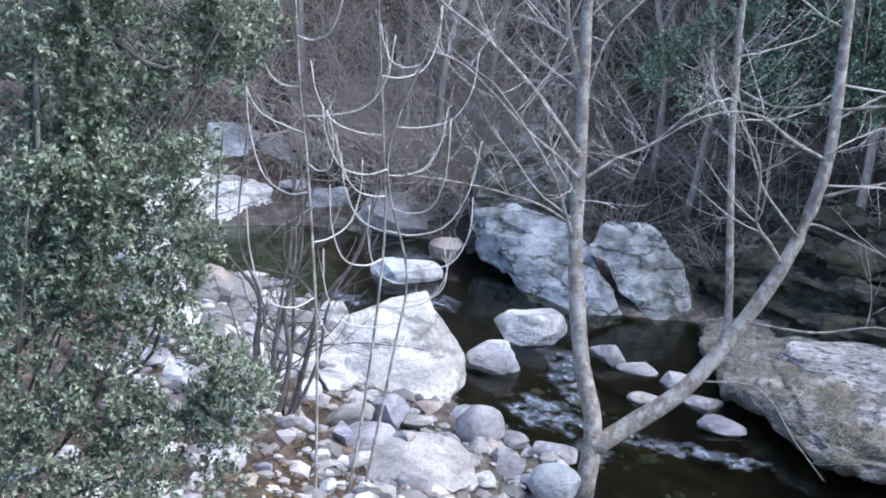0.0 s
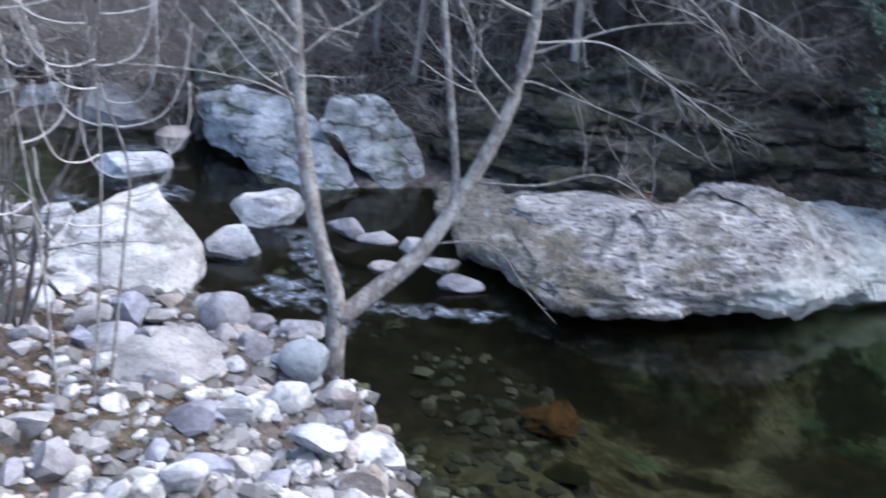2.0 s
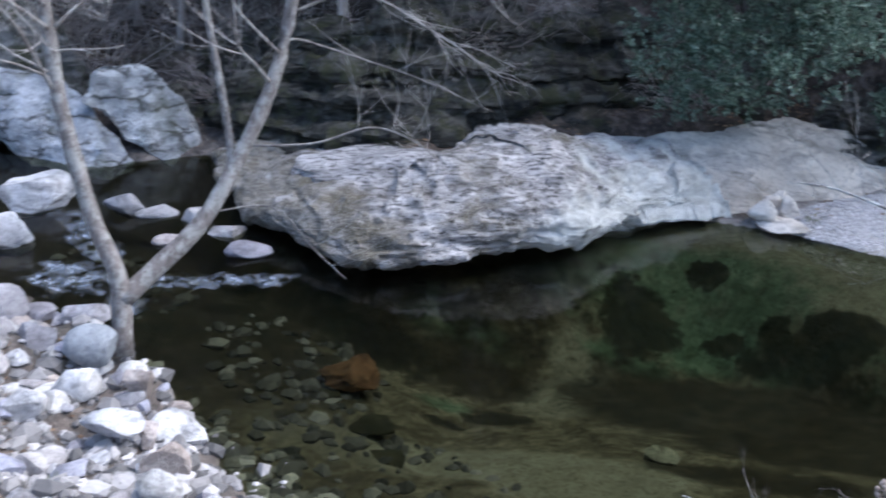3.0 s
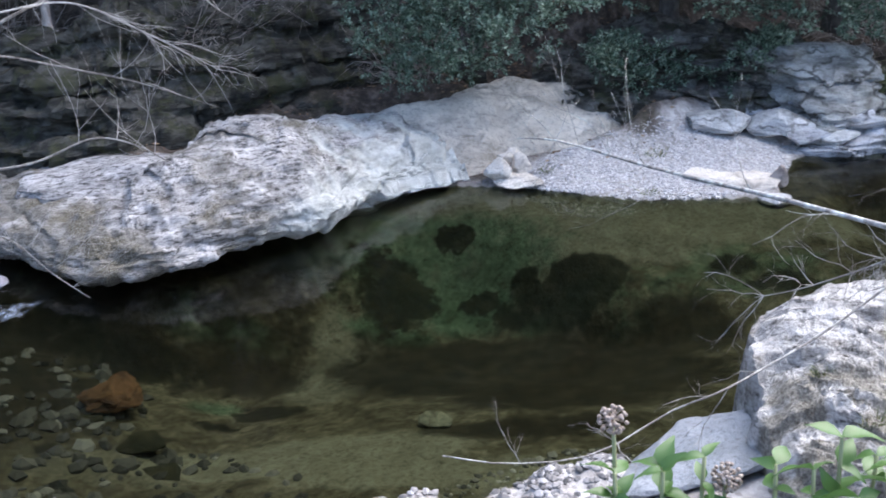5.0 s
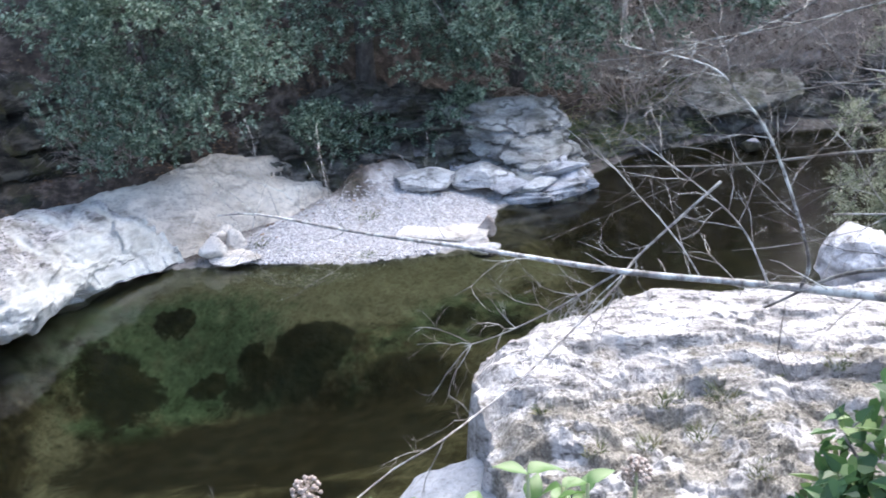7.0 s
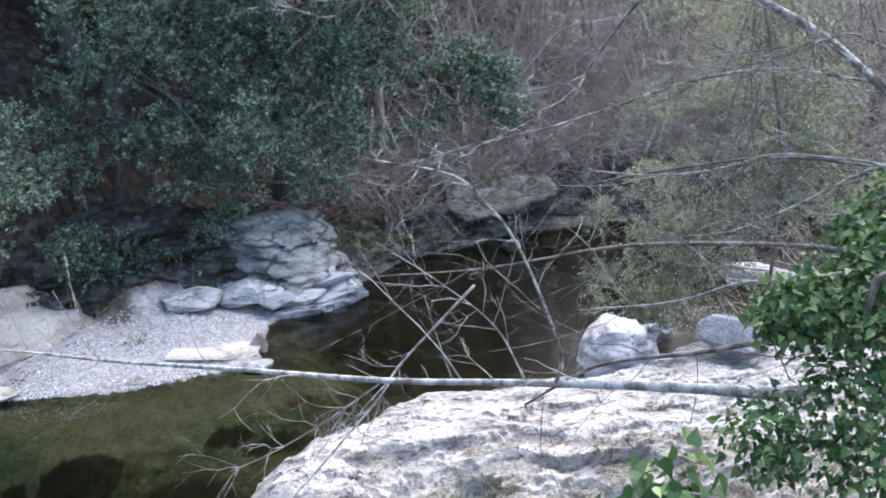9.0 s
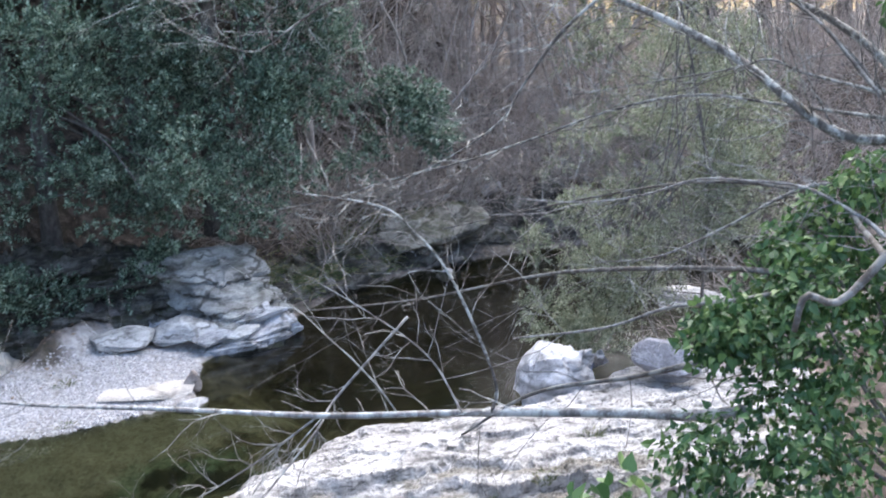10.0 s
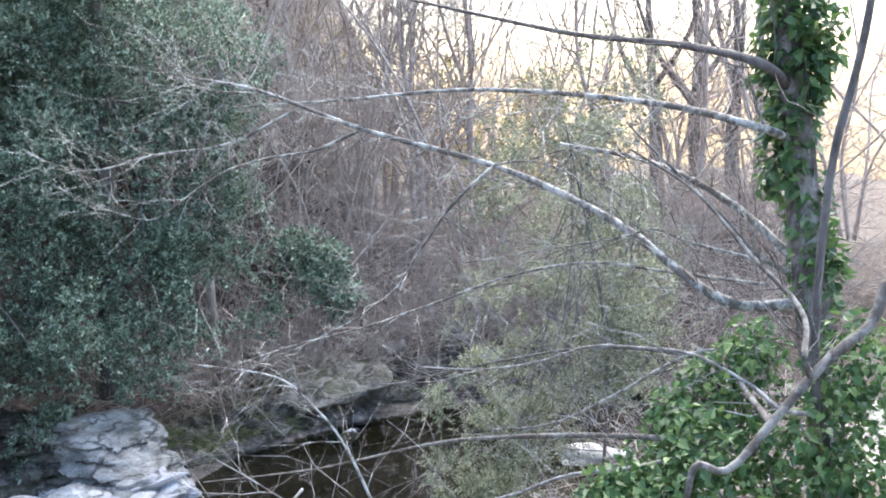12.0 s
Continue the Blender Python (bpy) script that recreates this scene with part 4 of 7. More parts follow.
boulder((-1.96, 10.61, 0.29), (0.30, 0.23, 0.31), 10, 121, M_grey, "grey rounded stone beside the large boulder", sub=3, name="stone", category="stone")
boulder((-2.26, 10.71, 0.27), (0.29, 0.23, 0.24), 12, 122, M_white, "white stone on the pebble bank", sub=3, name="stone", category="stone")
boulder((-1.5, 9.3, 0.3), (0.22, 0.17, 0.24), 8, 123, M_tan, "tan upright stone below the large boulder", sub=3, name="stone", category="stone")
boulder((-1.26, 9.06, 0.35), (0.45, 0.35, 0.31), 8, 124, M_grey, "grey boulder below the large boulder", sub=3, name="stone", category="stone")
boulder((-0.92, 9.26, 0.31), (0.35, 0.27, 0.37), 5, 125, M_cobble, "pale grey boulder below the large boulder", sub=3, name="stone", category="stone")
boulder((-1.88, 8.38, 0.44), (0.31, 0.24, 0.30), 12, 126, M_grey, "grey pitted boulder on the pebble bank", sub=3, name="stone", category="stone")
boulder((-1.58, 8.40, 0.45), (0.35, 0.27, 0.32), 10, 127, M_grey, "grey boulder on the pebble bank", sub=3, name="stone", category="stone")
boulder((-2.06, 7.80, 0.54), (0.45, 0.34, 0.29), 14, 128, M_cobble, "pale boulder with yellow lichen on the bank", sub=3, name="stone", category="stone")
boulder((-1.80, 7.76, 0.45), (0.17, 0.13, 0.15), 13, 129, M_white, "small white stone on the bank", sub=3, name="stone", category="stone")
boulder((-0.6, 8.3, 0.33), (1.05, 0.8, 0.4), 4, 130, M_grey, "large grey lichened boulder on the pebble bank", sub=4, rough=0.14, name="boulder", category="boulder")
boulder((-1.02, 8.56, 0.39), (0.48, 0.37, 0.31), 6, 131, M_grey, "low grey boulder on the pebble bank", sub=3, name="boulder", category="boulder")
boulder((-0.12, 9.31, 0.25), (0.45, 0.35, 0.42), 0, 132, M_cobble, "pale pointed boulder at the water edge", facets=9, cut=0.6, sub=3, name="stone", category="stone")
boulder((0.17, 9.33, 0.13), (0.26, 0.20, 0.17), -1, 133, M_cobble, "pale stone at the water edge", sub=3, name="stone", category="stone")
boulder((0.53, 9.21, 0.14), (0.44, 0.29, 0.19), -4, 134, M_cobble, "white angular stone at the water edge", facets=9, cut=0.6, sub=3, name="stone", category="stone")
boulder((0.52, 8.44, 0.23), (0.43, 0.33, 0.37), -4, 135, M_slate, "smooth blue-grey block at the tree foot", facets=6, cut=0.55, rough=0.05, sub=3, name="stone", category="stone")
boulder((0.13, 8.69, 0.24), (0.32, 0.25, 0.29), -1, 136, M_cobble, "pale stone on the pebble bank", sub=3, name="stone", category="stone")
boulder((-0.17, 8.67, 0.28), (0.19, 0.15, 0.25), 1, 137, M_grey, "grey stone on the pebble bank", sub=3, name="stone", category="stone")
boulder((-0.66, 9.31, 0.25), (0.32, 0.25, 0.16), 4, 138, M_cobble, "pale stone on the pebble bank", sub=3, name="stone", category="stone")
boulder((-1.36, 8.16, 0.38), (0.40, 0.31, 0.11), 9, 139, M_cobble, "flat pale stone on the pebble bank", sub=3, name="stone", category="stone")
boulder((0.80, 7.65, 0.24), (0.23, 0.17, 0.30), -5, 140, M_tan, "tan stone at the water edge", sub=3, name="stone", category="stone")
boulder((0.36, 7.79, 0.28), (0.38, 0.29, 0.25), -2, 141, M_white, "white angular stone on the pebble bank", facets=9, cut=0.6, sub=3, name="stone", category="stone")
boulder((-0.00, 7.56, 0.32), (0.33, 0.26, 0.24), 1, 142, M_white, "white stone on the pebble bank", sub=3, name="stone", category="stone")
boulder((-0.24, 7.74, 0.32), (0.23, 0.17, 0.22), 3, 143, M_white, "white stone on the pebble bank", sub=3, name="stone", category="stone")
boulder((0.55, 7.10, 0.31), (0.44, 0.34, 0.19), -4, 144, M_white, "flat white stone on the pebble bank", sub=3, name="stone", category="stone")
boulder((-0.33, 6.32, 0.55), (0.33, 0.25, 0.33), 4, 145, M_white, "pale rounded stone on the pebble bank", sub=3, name="stone", category="stone")
boulder((-0.07, 5.94, 0.58), (0.28, 0.21, 0.26), 2, 146, M_grey, "grey rounded stone on the pebble bank", sub=3, name="stone", category="stone")
boulder((0.83, 6.59, 0.28), (0.34, 0.26, 0.27), -6, 147, M_tan, "pinkish stone on the pebble bank", sub=3, name="stone", category="stone")
boulder((0.77, 6.23, 0.31), (0.35, 0.27, 0.19), -6, 148, M_white, "pale pitted stone on the pebble bank", sub=3, name="stone", category="stone")
boulder((7.54, 9.41, 0.16), (0.32, 0.25, 0.32), -38, 149, M_pinkish, "white stone at the foot of the pale slab", sub=3, name="stone", category="stone")
boulder((7.73, 9.29, 0.05), (0.58, 0.55, 0.12), -39, 150, M_pinkish, "flat pinkish stone at the water edge", name="boulder", category="boulder")
boulder((7.84, 9.36, 0.18), (0.24, 0.19, 0.28), -39, 151, M_pinkish, "pinkish stone behind the water edge", sub=3, name="stone", category="stone")
boulder((7.7, 9.5, 0.22), (0.2, 0.17, 0.2), 15, 152, M_pinkish, "small pinkish stone behind the water edge", sub=3, name="stone", category="stone")
boulder((7.86, 9.55, 0.22), (0.22, 0.16, 0.18), 60, 153, M_pinkish, "small pinkish stone behind the water edge", sub=3, name="stone", category="stone")
boulder((9.56, 7.82, 0.04), (1.10, 0.65, 0.19), -50, 152, M_pinkish, "long white flat slab at the gravel point", facets=10, cut=0.45, name="boulder", category="boulder")
boulder((9.86, 7.45, 0.11), (0.23, 0.18, 0.29), -52, 153, M_tan, "pinkish upright stone at the gravel point", sub=3, name="stone", category="stone")
boulder((9.53, 7.21, 0.00), (0.36, 0.28, 0.10), -51, 154, M_white, "flat white stone in the water off the point", sub=3, name="stone", category="stone")
hewn([(9.25, 3.4, 0.4), (9.3, 2.8, 0.5), (9.4, 3.3, 0.98), (9.6, 2.85, 1.1), (10.2, 3.3, 0.4), (10.3, 2.8, 0.8), (9.9, 3.25, 0.85), (9.25, 3.0, 0.8)], 159, M_white, "pale smooth rock block on the shelf", 0.14, fine=0.05)
boulder((9.95, 2.2, 0.92), (0.62, 0.48, 0.39), -76, 160, M_grey, "grey rounded boulder on the shelf", name="boulder", category="boulder")
boulder((11.73, 2.40, 0.96), (0.80, 0.54, 0.21), -77, 161, M_white, "white rock at the end of the shelf", sub=4, name="boulder", category="boulder")
hewn([(4.5, 4.5, 0.0), (5.1, 4.68, 0.0), (5.5, 4.62, 0.2), (5.75, 4.3, 0.34), (5.4, 3.8, 0.3), (4.9, 4.0, 0.22), (4.6, 4.2, 0.18), (5.2, 4.7, -0.3), (5.8, 4.6, -0.2)], 162, M_slate, "smooth blue-grey rock at the foot of the shelf", 0.03)
boulder((2.56, 8.14, -0.24), (0.52, 0.45, 0.25), -16, 167, M_rust, "rust-coloured rock under the water", facets=5, rough=0.22, name="submerged_rock", category="rock", group="rocks under the water")
boulder((4.48, 6.26, -0.26), (0.28, 0.24, 0.08), -34, 168, M_pale, "pale stone under the water", facets=5, rough=0.22, sub=3, name="submerged_rock", category="rock", group="rocks under the water")
boulder((1.91, 7.67, -0.24), (0.24, 0.20, 0.11), -12, 170, M_weed, "dark stone under the water", facets=5, rough=0.22, sub=3, name="submerged_rock", category="rock", group="rocks under the water")
boulder((2.50, 7.34, -0.24), (0.37, 0.32, 0.11), -17, 171, M_weed, "dark stone under the water", facets=5, rough=0.22, sub=3, name="submerged_rock", category="rock", group="rocks under the water")
boulder((2.26, 7.88, -0.26), (0.29, 0.25, 0.07), -14, 172, M_weed, "dark stone under the water", facets=5, rough=0.22, sub=3, name="submerged_rock", category="rock", group="rocks under the water")
boulder((2.43, 6.85, -0.24), (0.35, 0.31, 0.03), -18, 173, M_weed, "dark stone under the water", facets=5, rough=0.22, sub=3, name="submerged_rock", category="rock", group="rocks under the water")
hewn([(1.55, 13.27, -0.15), (1.15, 13.12, -0.15), (0.33, 13.72, -0.1), (-0.06, 14.4, 0.18), (-0.47, 15.0, 0.26), (-0.54, 15.0, 0.76), (-0.06, 15.05, 0.84), (0.77, 14.5, 0.8), (1.05, 14.0, 0.62), (0.9, 15.2, 0.1), (-0.4, 15.7, 0.1)], 301, M_bluegrey, "long tilted blue-grey slab leaning to the water", 0.08, "tilted_slab")
hewn([(0.97, 13.9, 0.64), (1.25, 14.1, 1.08), (1.72, 14.1, 1.02), (2.12, 13.8, 0.64), (2.3, 13.5, 0.02), (1.87, 13.26, -0.1), (1.42, 13.55, 0.22), (1.6, 14.8, 0.2), (2.3, 14.5, 0.1)], 302, M_bluegrey, "broken grey slab leaning over the dark water", 0.08, "tilted_slab")
hewn([(-0.6, 15.3, 0.0), (-0.53, 15.25, 0.9), (-0.35, 15.5, 1.42), (-0.05, 15.75, 1.72), (0.65, 15.9, 1.66), (1.0, 15.5, 0.9), (1.2, 15.3, 0.0), (0.6, 17.2, 1.2), (-0.6, 16.8, 1.0), (1.3, 16.6, 0.2)], 303, M_mossy, "grey-green mossy rock block at the foot of the slope", 0.12)
hewn([(-4.85, 17.4, 0.0), (-4.84, 17.6, 1.05), (-4.4, 17.6, 1.2), (-4.16, 17.4, 0.1), (-4.6, 18.4, 0.6), (-4.1, 18.0, 0.9)], 304, M_white, "white rock wall above the upper pool", 0.1)
hewn([(-4.12, 17.5, 0.0), (-4.1, 17.8, 0.75), (-3.8, 17.9, 0.95), (-3.5, 17.5, 0.1), (-3.6, 18.2, 0.7), (-3.4, 17.6, 0.4)], 305, M_white, "white broken rock wall above the upper pool", 0.1)
hewn([(-5.5, 14.75, -0.1), (-5.4, 15.7, 0.3), (-3.6, 16.7, 0.32), (-3.45, 16.1, -0.05), (-4.5, 15.55, 0.2), (-5.6, 16.4, 0.5), (-4.0, 17.3, 0.35), (-4.4, 15.2, -0.1)], 307, M_white, "low white rock sheet beside the upper pool", 0.07)
hewn([(-3.15, 16.45, -0.1), (-2.35, 16.75, -0.1), (-2.5, 16.6, 0.42), (-2.95, 16.5, 0.45), (-2.7, 17.3, 0.2), (-3.1, 16.9, 0.3)], 308, M_white, "white angular boulder at the upper pool", 0.06)
for k, (x, y, z, a, b, c) in enumerate([(-5.0, 15.9, 0.25, 0.6, 0.5, 0.4), (-4.2, 16.4, 0.3, 0.5, 0.4, 0.3), (-3.4, 17.1, 0.2, 0.6, 0.5, 0.4), (-5.0, 17.0, 0.4, 0.8, 0.6, 0.5)]):
    boulder((x, y, z), (a, b, c), 17 * k, 360 + k, M_white, "white broken rock on the bank of the upper pool", sub=4, rough=0.16, name="bank_boulder", category="boulder", group="white rocks of the upper pool")
boulder((-1.6, 16.2, 0.2), (1.2, 0.9, 0.7), 30, 306, M_grey, "grey boulder at the foot of the slope", sub=4)


def sloping_slab():
    """A pale sheet of rock that slopes from its crest down to the gravel and the pool."""
    foot = spline([(6.2, 9.9, -0.2), (6.8, 9.74, -0.1), (7.35, 9.58, -0.04), (7.7, 9.72, 0.06), (8.1, 9.88, 0.12), (8.7, 9.75, 0.13), (9.4, 9.75, 0.15), (10.2, 9.85, 0.1)], 170)
    crest = spline([(6.2, 10.6, 0.35), (6.9, 10.75, 0.6), (7.6, 10.6, 0.66), (8.2, 10.6, 0.72), (8.73, 10.62, 0.72), (9.2, 10.5, 0.6), (9.8, 10.4, 0.42), (10.4, 10.4, 0.2)], 170)
    w = np.linspace(-0.25, 1.5, 80)
    flat = foot[:, None] + (crest - foot)[:, None] * w[None, :, None]
    lift = np.where(w < 0, 1.6 * w, np.where(w < 1, np.abs(w) ** 0.85, 1 - 0.5 * (w - 1)))
    z = foot[:, None, 2] + (crest - foot)[:, None, 2] * lift[None]
    x, y = flat[..., 0], flat[..., 1]
    z = np.maximum(z, np.where((w > 0.1) & (w < 1.0), np.minimum(ground_height(x, y)[0] + 0.03, z + 0.1), -1))
    p = np.stack([x + 0.08 * wave(x, y, 0.8, 24), y + 0.08 * wave(x, y, 0.8, 25), z], -1)
    z = z + 0.035 * wave(x, y, 1.3, 26) + 0.05 * chunks(p, (0.55, 0.4, 0.3), 17) * smooth(0, 0.3, w)[None] + 0.018 * chunks(p, (0.2, 0.15, 0.1), 19)
    i = np.arange(x.size).reshape(x.shape)
    q = np.stack([i[:-1, :-1], i[1:, :-1], i[1:, 1:], i[:-1, 1:]], -1).reshape(-1, 4)
    me = mesh_of("sloping_slab", np.stack([x, y, z], -1).reshape(-1, 3), q, M_cream)
    me.set_sharp_from_angle(angle=radians(36))
    return thing("sloping_slab", (0, 0, 0), "pale cream slab sloping to the gravel", "rock", data=me)


sloping_slab()
# rock bands of the far bank, with its shade put into their colour
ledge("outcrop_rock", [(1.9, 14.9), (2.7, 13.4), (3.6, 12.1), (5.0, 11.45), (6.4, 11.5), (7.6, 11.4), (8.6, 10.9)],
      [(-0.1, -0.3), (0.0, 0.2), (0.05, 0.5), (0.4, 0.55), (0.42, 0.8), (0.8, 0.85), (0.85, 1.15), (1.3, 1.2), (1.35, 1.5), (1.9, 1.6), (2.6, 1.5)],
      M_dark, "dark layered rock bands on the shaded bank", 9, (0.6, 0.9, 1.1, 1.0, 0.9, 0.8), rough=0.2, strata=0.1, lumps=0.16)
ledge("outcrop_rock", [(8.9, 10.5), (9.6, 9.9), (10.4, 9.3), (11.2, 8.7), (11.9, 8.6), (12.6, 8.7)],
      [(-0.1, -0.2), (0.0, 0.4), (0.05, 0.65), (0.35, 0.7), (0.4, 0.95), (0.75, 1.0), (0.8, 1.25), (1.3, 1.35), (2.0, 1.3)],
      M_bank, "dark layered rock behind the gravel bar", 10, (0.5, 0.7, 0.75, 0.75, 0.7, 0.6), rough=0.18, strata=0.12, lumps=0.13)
ledge("layered_rock", [(10.0, 9.2), (10.4, 8.6), (10.7, 8.1), (11.1, 7.6), (11.6, 7.35), (12.0, 7.5), (12.3, 7.9), (12.5, 8.5)],
      [(0.05, -0.4), (-0.03, 0.08), (0.03, 0.27), (0.3, 0.31), (0.3, 0.5), (0.7, 0.56), (0.9, 0.62), (1.4, 0.6)],
      M_strata, "blue-grey layered rock low over the water", 12, (0.25, 0.35, 0.5, 0.65, 0.75, 0.75, 0.7, 0.6), rough=0.05, strata=0.6, lumps=0.05)


def bedded_rock(beds, label, seed, material):
    """A stack of worn rock beds: (x, y, z, length, depth, thickness, turn) each."""
    rock = thing("bedded_rock", (*beds[0][:2], 0), label, "rock")
    for k, (x, y, z, a, b, c, turn) in enumerate(beds):
        ob = part("rock_bed", rock_mesh("rock_bed", (a, b, c), seed + k, material, 4, 12, 0.55, 0.07, 0.02), rock)
        ob.matrix_local = Matrix.Translation((-beds[0][0], -beds[0][1], 0)) @ pose(x, y, z, 4 * math.sin(k * 2.1), 5 * math.cos(k * 1.7), turn)
    return rock


hewn([(11.15, 8.2, 0.0), (11.25, 8.5, 0.55), (11.35, 8.7, 0.95), (12.1, 8.4, 1.02), (12.4, 8.25, 0.95), (12.35, 7.85, 0.35), (12.45, 7.8, -0.1), (11.3, 7.85, 0.4), (11.0, 7.75, 0.05), (11.5, 9.6, 0.9), (12.8, 9.0, 0.6), (11.85, 7.75, 0.5)], 820, M_bedded, "blue-grey bedded rock rising above the water", 0.09, "bedded_rock", "rock", fine=0.045, beds=0.07)
bedded_rock([(11.75, 7.6, 0.12, 0.75, 0.5, 0.3, -46), (11.6, 7.75, 0.3, 0.95, 0.5, 0.2, -42)], "pale layered rock at the water", 830, M_strata)
bedded_rock([(10.35, 8.75, 0.3, 0.8, 0.6, 0.3, -38), (10.9, 8.3, 0.27, 0.85, 0.55, 0.32, -44), (11.2, 7.9, 0.14, 0.8, 0.5, 0.22, -44), (11.0, 7.95, 0.2, 0.6, 0.45, 0.16, -38)], "low blue-grey rock beds beside the gravel", 840, M_strata)
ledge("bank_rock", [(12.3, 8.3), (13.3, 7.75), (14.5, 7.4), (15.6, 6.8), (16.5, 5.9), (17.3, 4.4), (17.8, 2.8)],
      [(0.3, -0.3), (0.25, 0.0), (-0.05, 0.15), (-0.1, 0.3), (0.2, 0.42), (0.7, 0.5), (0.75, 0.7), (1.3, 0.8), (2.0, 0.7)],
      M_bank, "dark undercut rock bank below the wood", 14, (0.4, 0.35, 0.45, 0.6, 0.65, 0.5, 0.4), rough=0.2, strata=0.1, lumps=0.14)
boulder((14.3, 7.75, 0.1), (0.35, 0.3, 0.2), 0, 346, M_white, "white stone at the far bend", sub=3, name="stone", category="stone")

boulder((3.85, 11.20, 0.3), (1.9, 1.3, 0.75), -35, 371, M_slab, "low lichened rock behind the pale ledge", sub=5, facets=10, cut=0.5, rough=0.14, strata=0.02, name="rock", category="rock")
for k, (x, y, z, s) in enumerate([(17.84, 6.14, 0.51, 0.55), (19.08, 5.55, 0.39, 0.44), (19.51, 6.41, 0.63, 0.4), (17.1, 6.47, 0.3, 0.49), (19.63, 4.68, 0.74, 0.49), (16.22, 6.88, 0.23, 0.39), (18.32, 4.74, 0.45, 0.32), (17.87, 5.48, 0.34, 0.37), (17.46, 6.99, 0.57, 0.32), (15.28, 6.66, 0.02, 0.33), (15.03, 7.27, 0.11, 0.25), (14.86, 6.66, -0.1, 0.24)]):
    boulder((x, y, z + 0.12 * s), (s * 1.3, s, s * 0.8), 40 * k, 380 + k, M_grey if k % 3 else M_bank, "grey rock among leaves on the far bank", sub=4, rough=0.14, name="bank_boulder", category="boulder", group="grey rocks of the far bank")


# ---- plants ----
def bare_tree(name, stems, label, seed, material, twig, n_branch=14, length=1.4, level=2, group="", lift=0.5, start=0.3, category="tree", joined=False, wander=0.35, rise=(0.1, 0.9), thick=0.016, fork=4):
    """stems: (points, r0, r1). The first holds the root; branches sprout along all."""
    root = stems[0][0][0]
    tree = thing(name, root, label, category, group)
    r = rng_of(seed)
    o = np.array(root)
    for k, (pts, r0, r1) in enumerate(stems):
        g = Geo()
        c = spline(pts, 26) - o
        g.tube(c, r0, r1, 10, 0.05, seed + k)
        stem = part("trunk" if k == 0 else "stem", g.mesh("trunk", material), tree)
        g = Geo()
        for _ in range(n_branch):
            i = int(r.uniform(start, 0.98) * 25)
            rad = (r0 + (r1 - r0) * i / 25) * 0.4
            a = r.uniform(0, 2 * np.pi)
            w = (np.cos(a), np.sin(a), r.uniform(*rise))
            sprout(g, c[i], w, length * r.uniform(0.6, 1.2) * (1.2 - 0.6 * i / 25), min(max(rad, 0.003), thick), level, r, lift, wander, fork)
            if not joined:
                part("branch", g.mesh("branch", twig), stem)
                g = Geo()
        if joined:
            tagged(part("branch_growth", g.mesh("branch_growth", twig), stem), kind="stuff")
    return tree


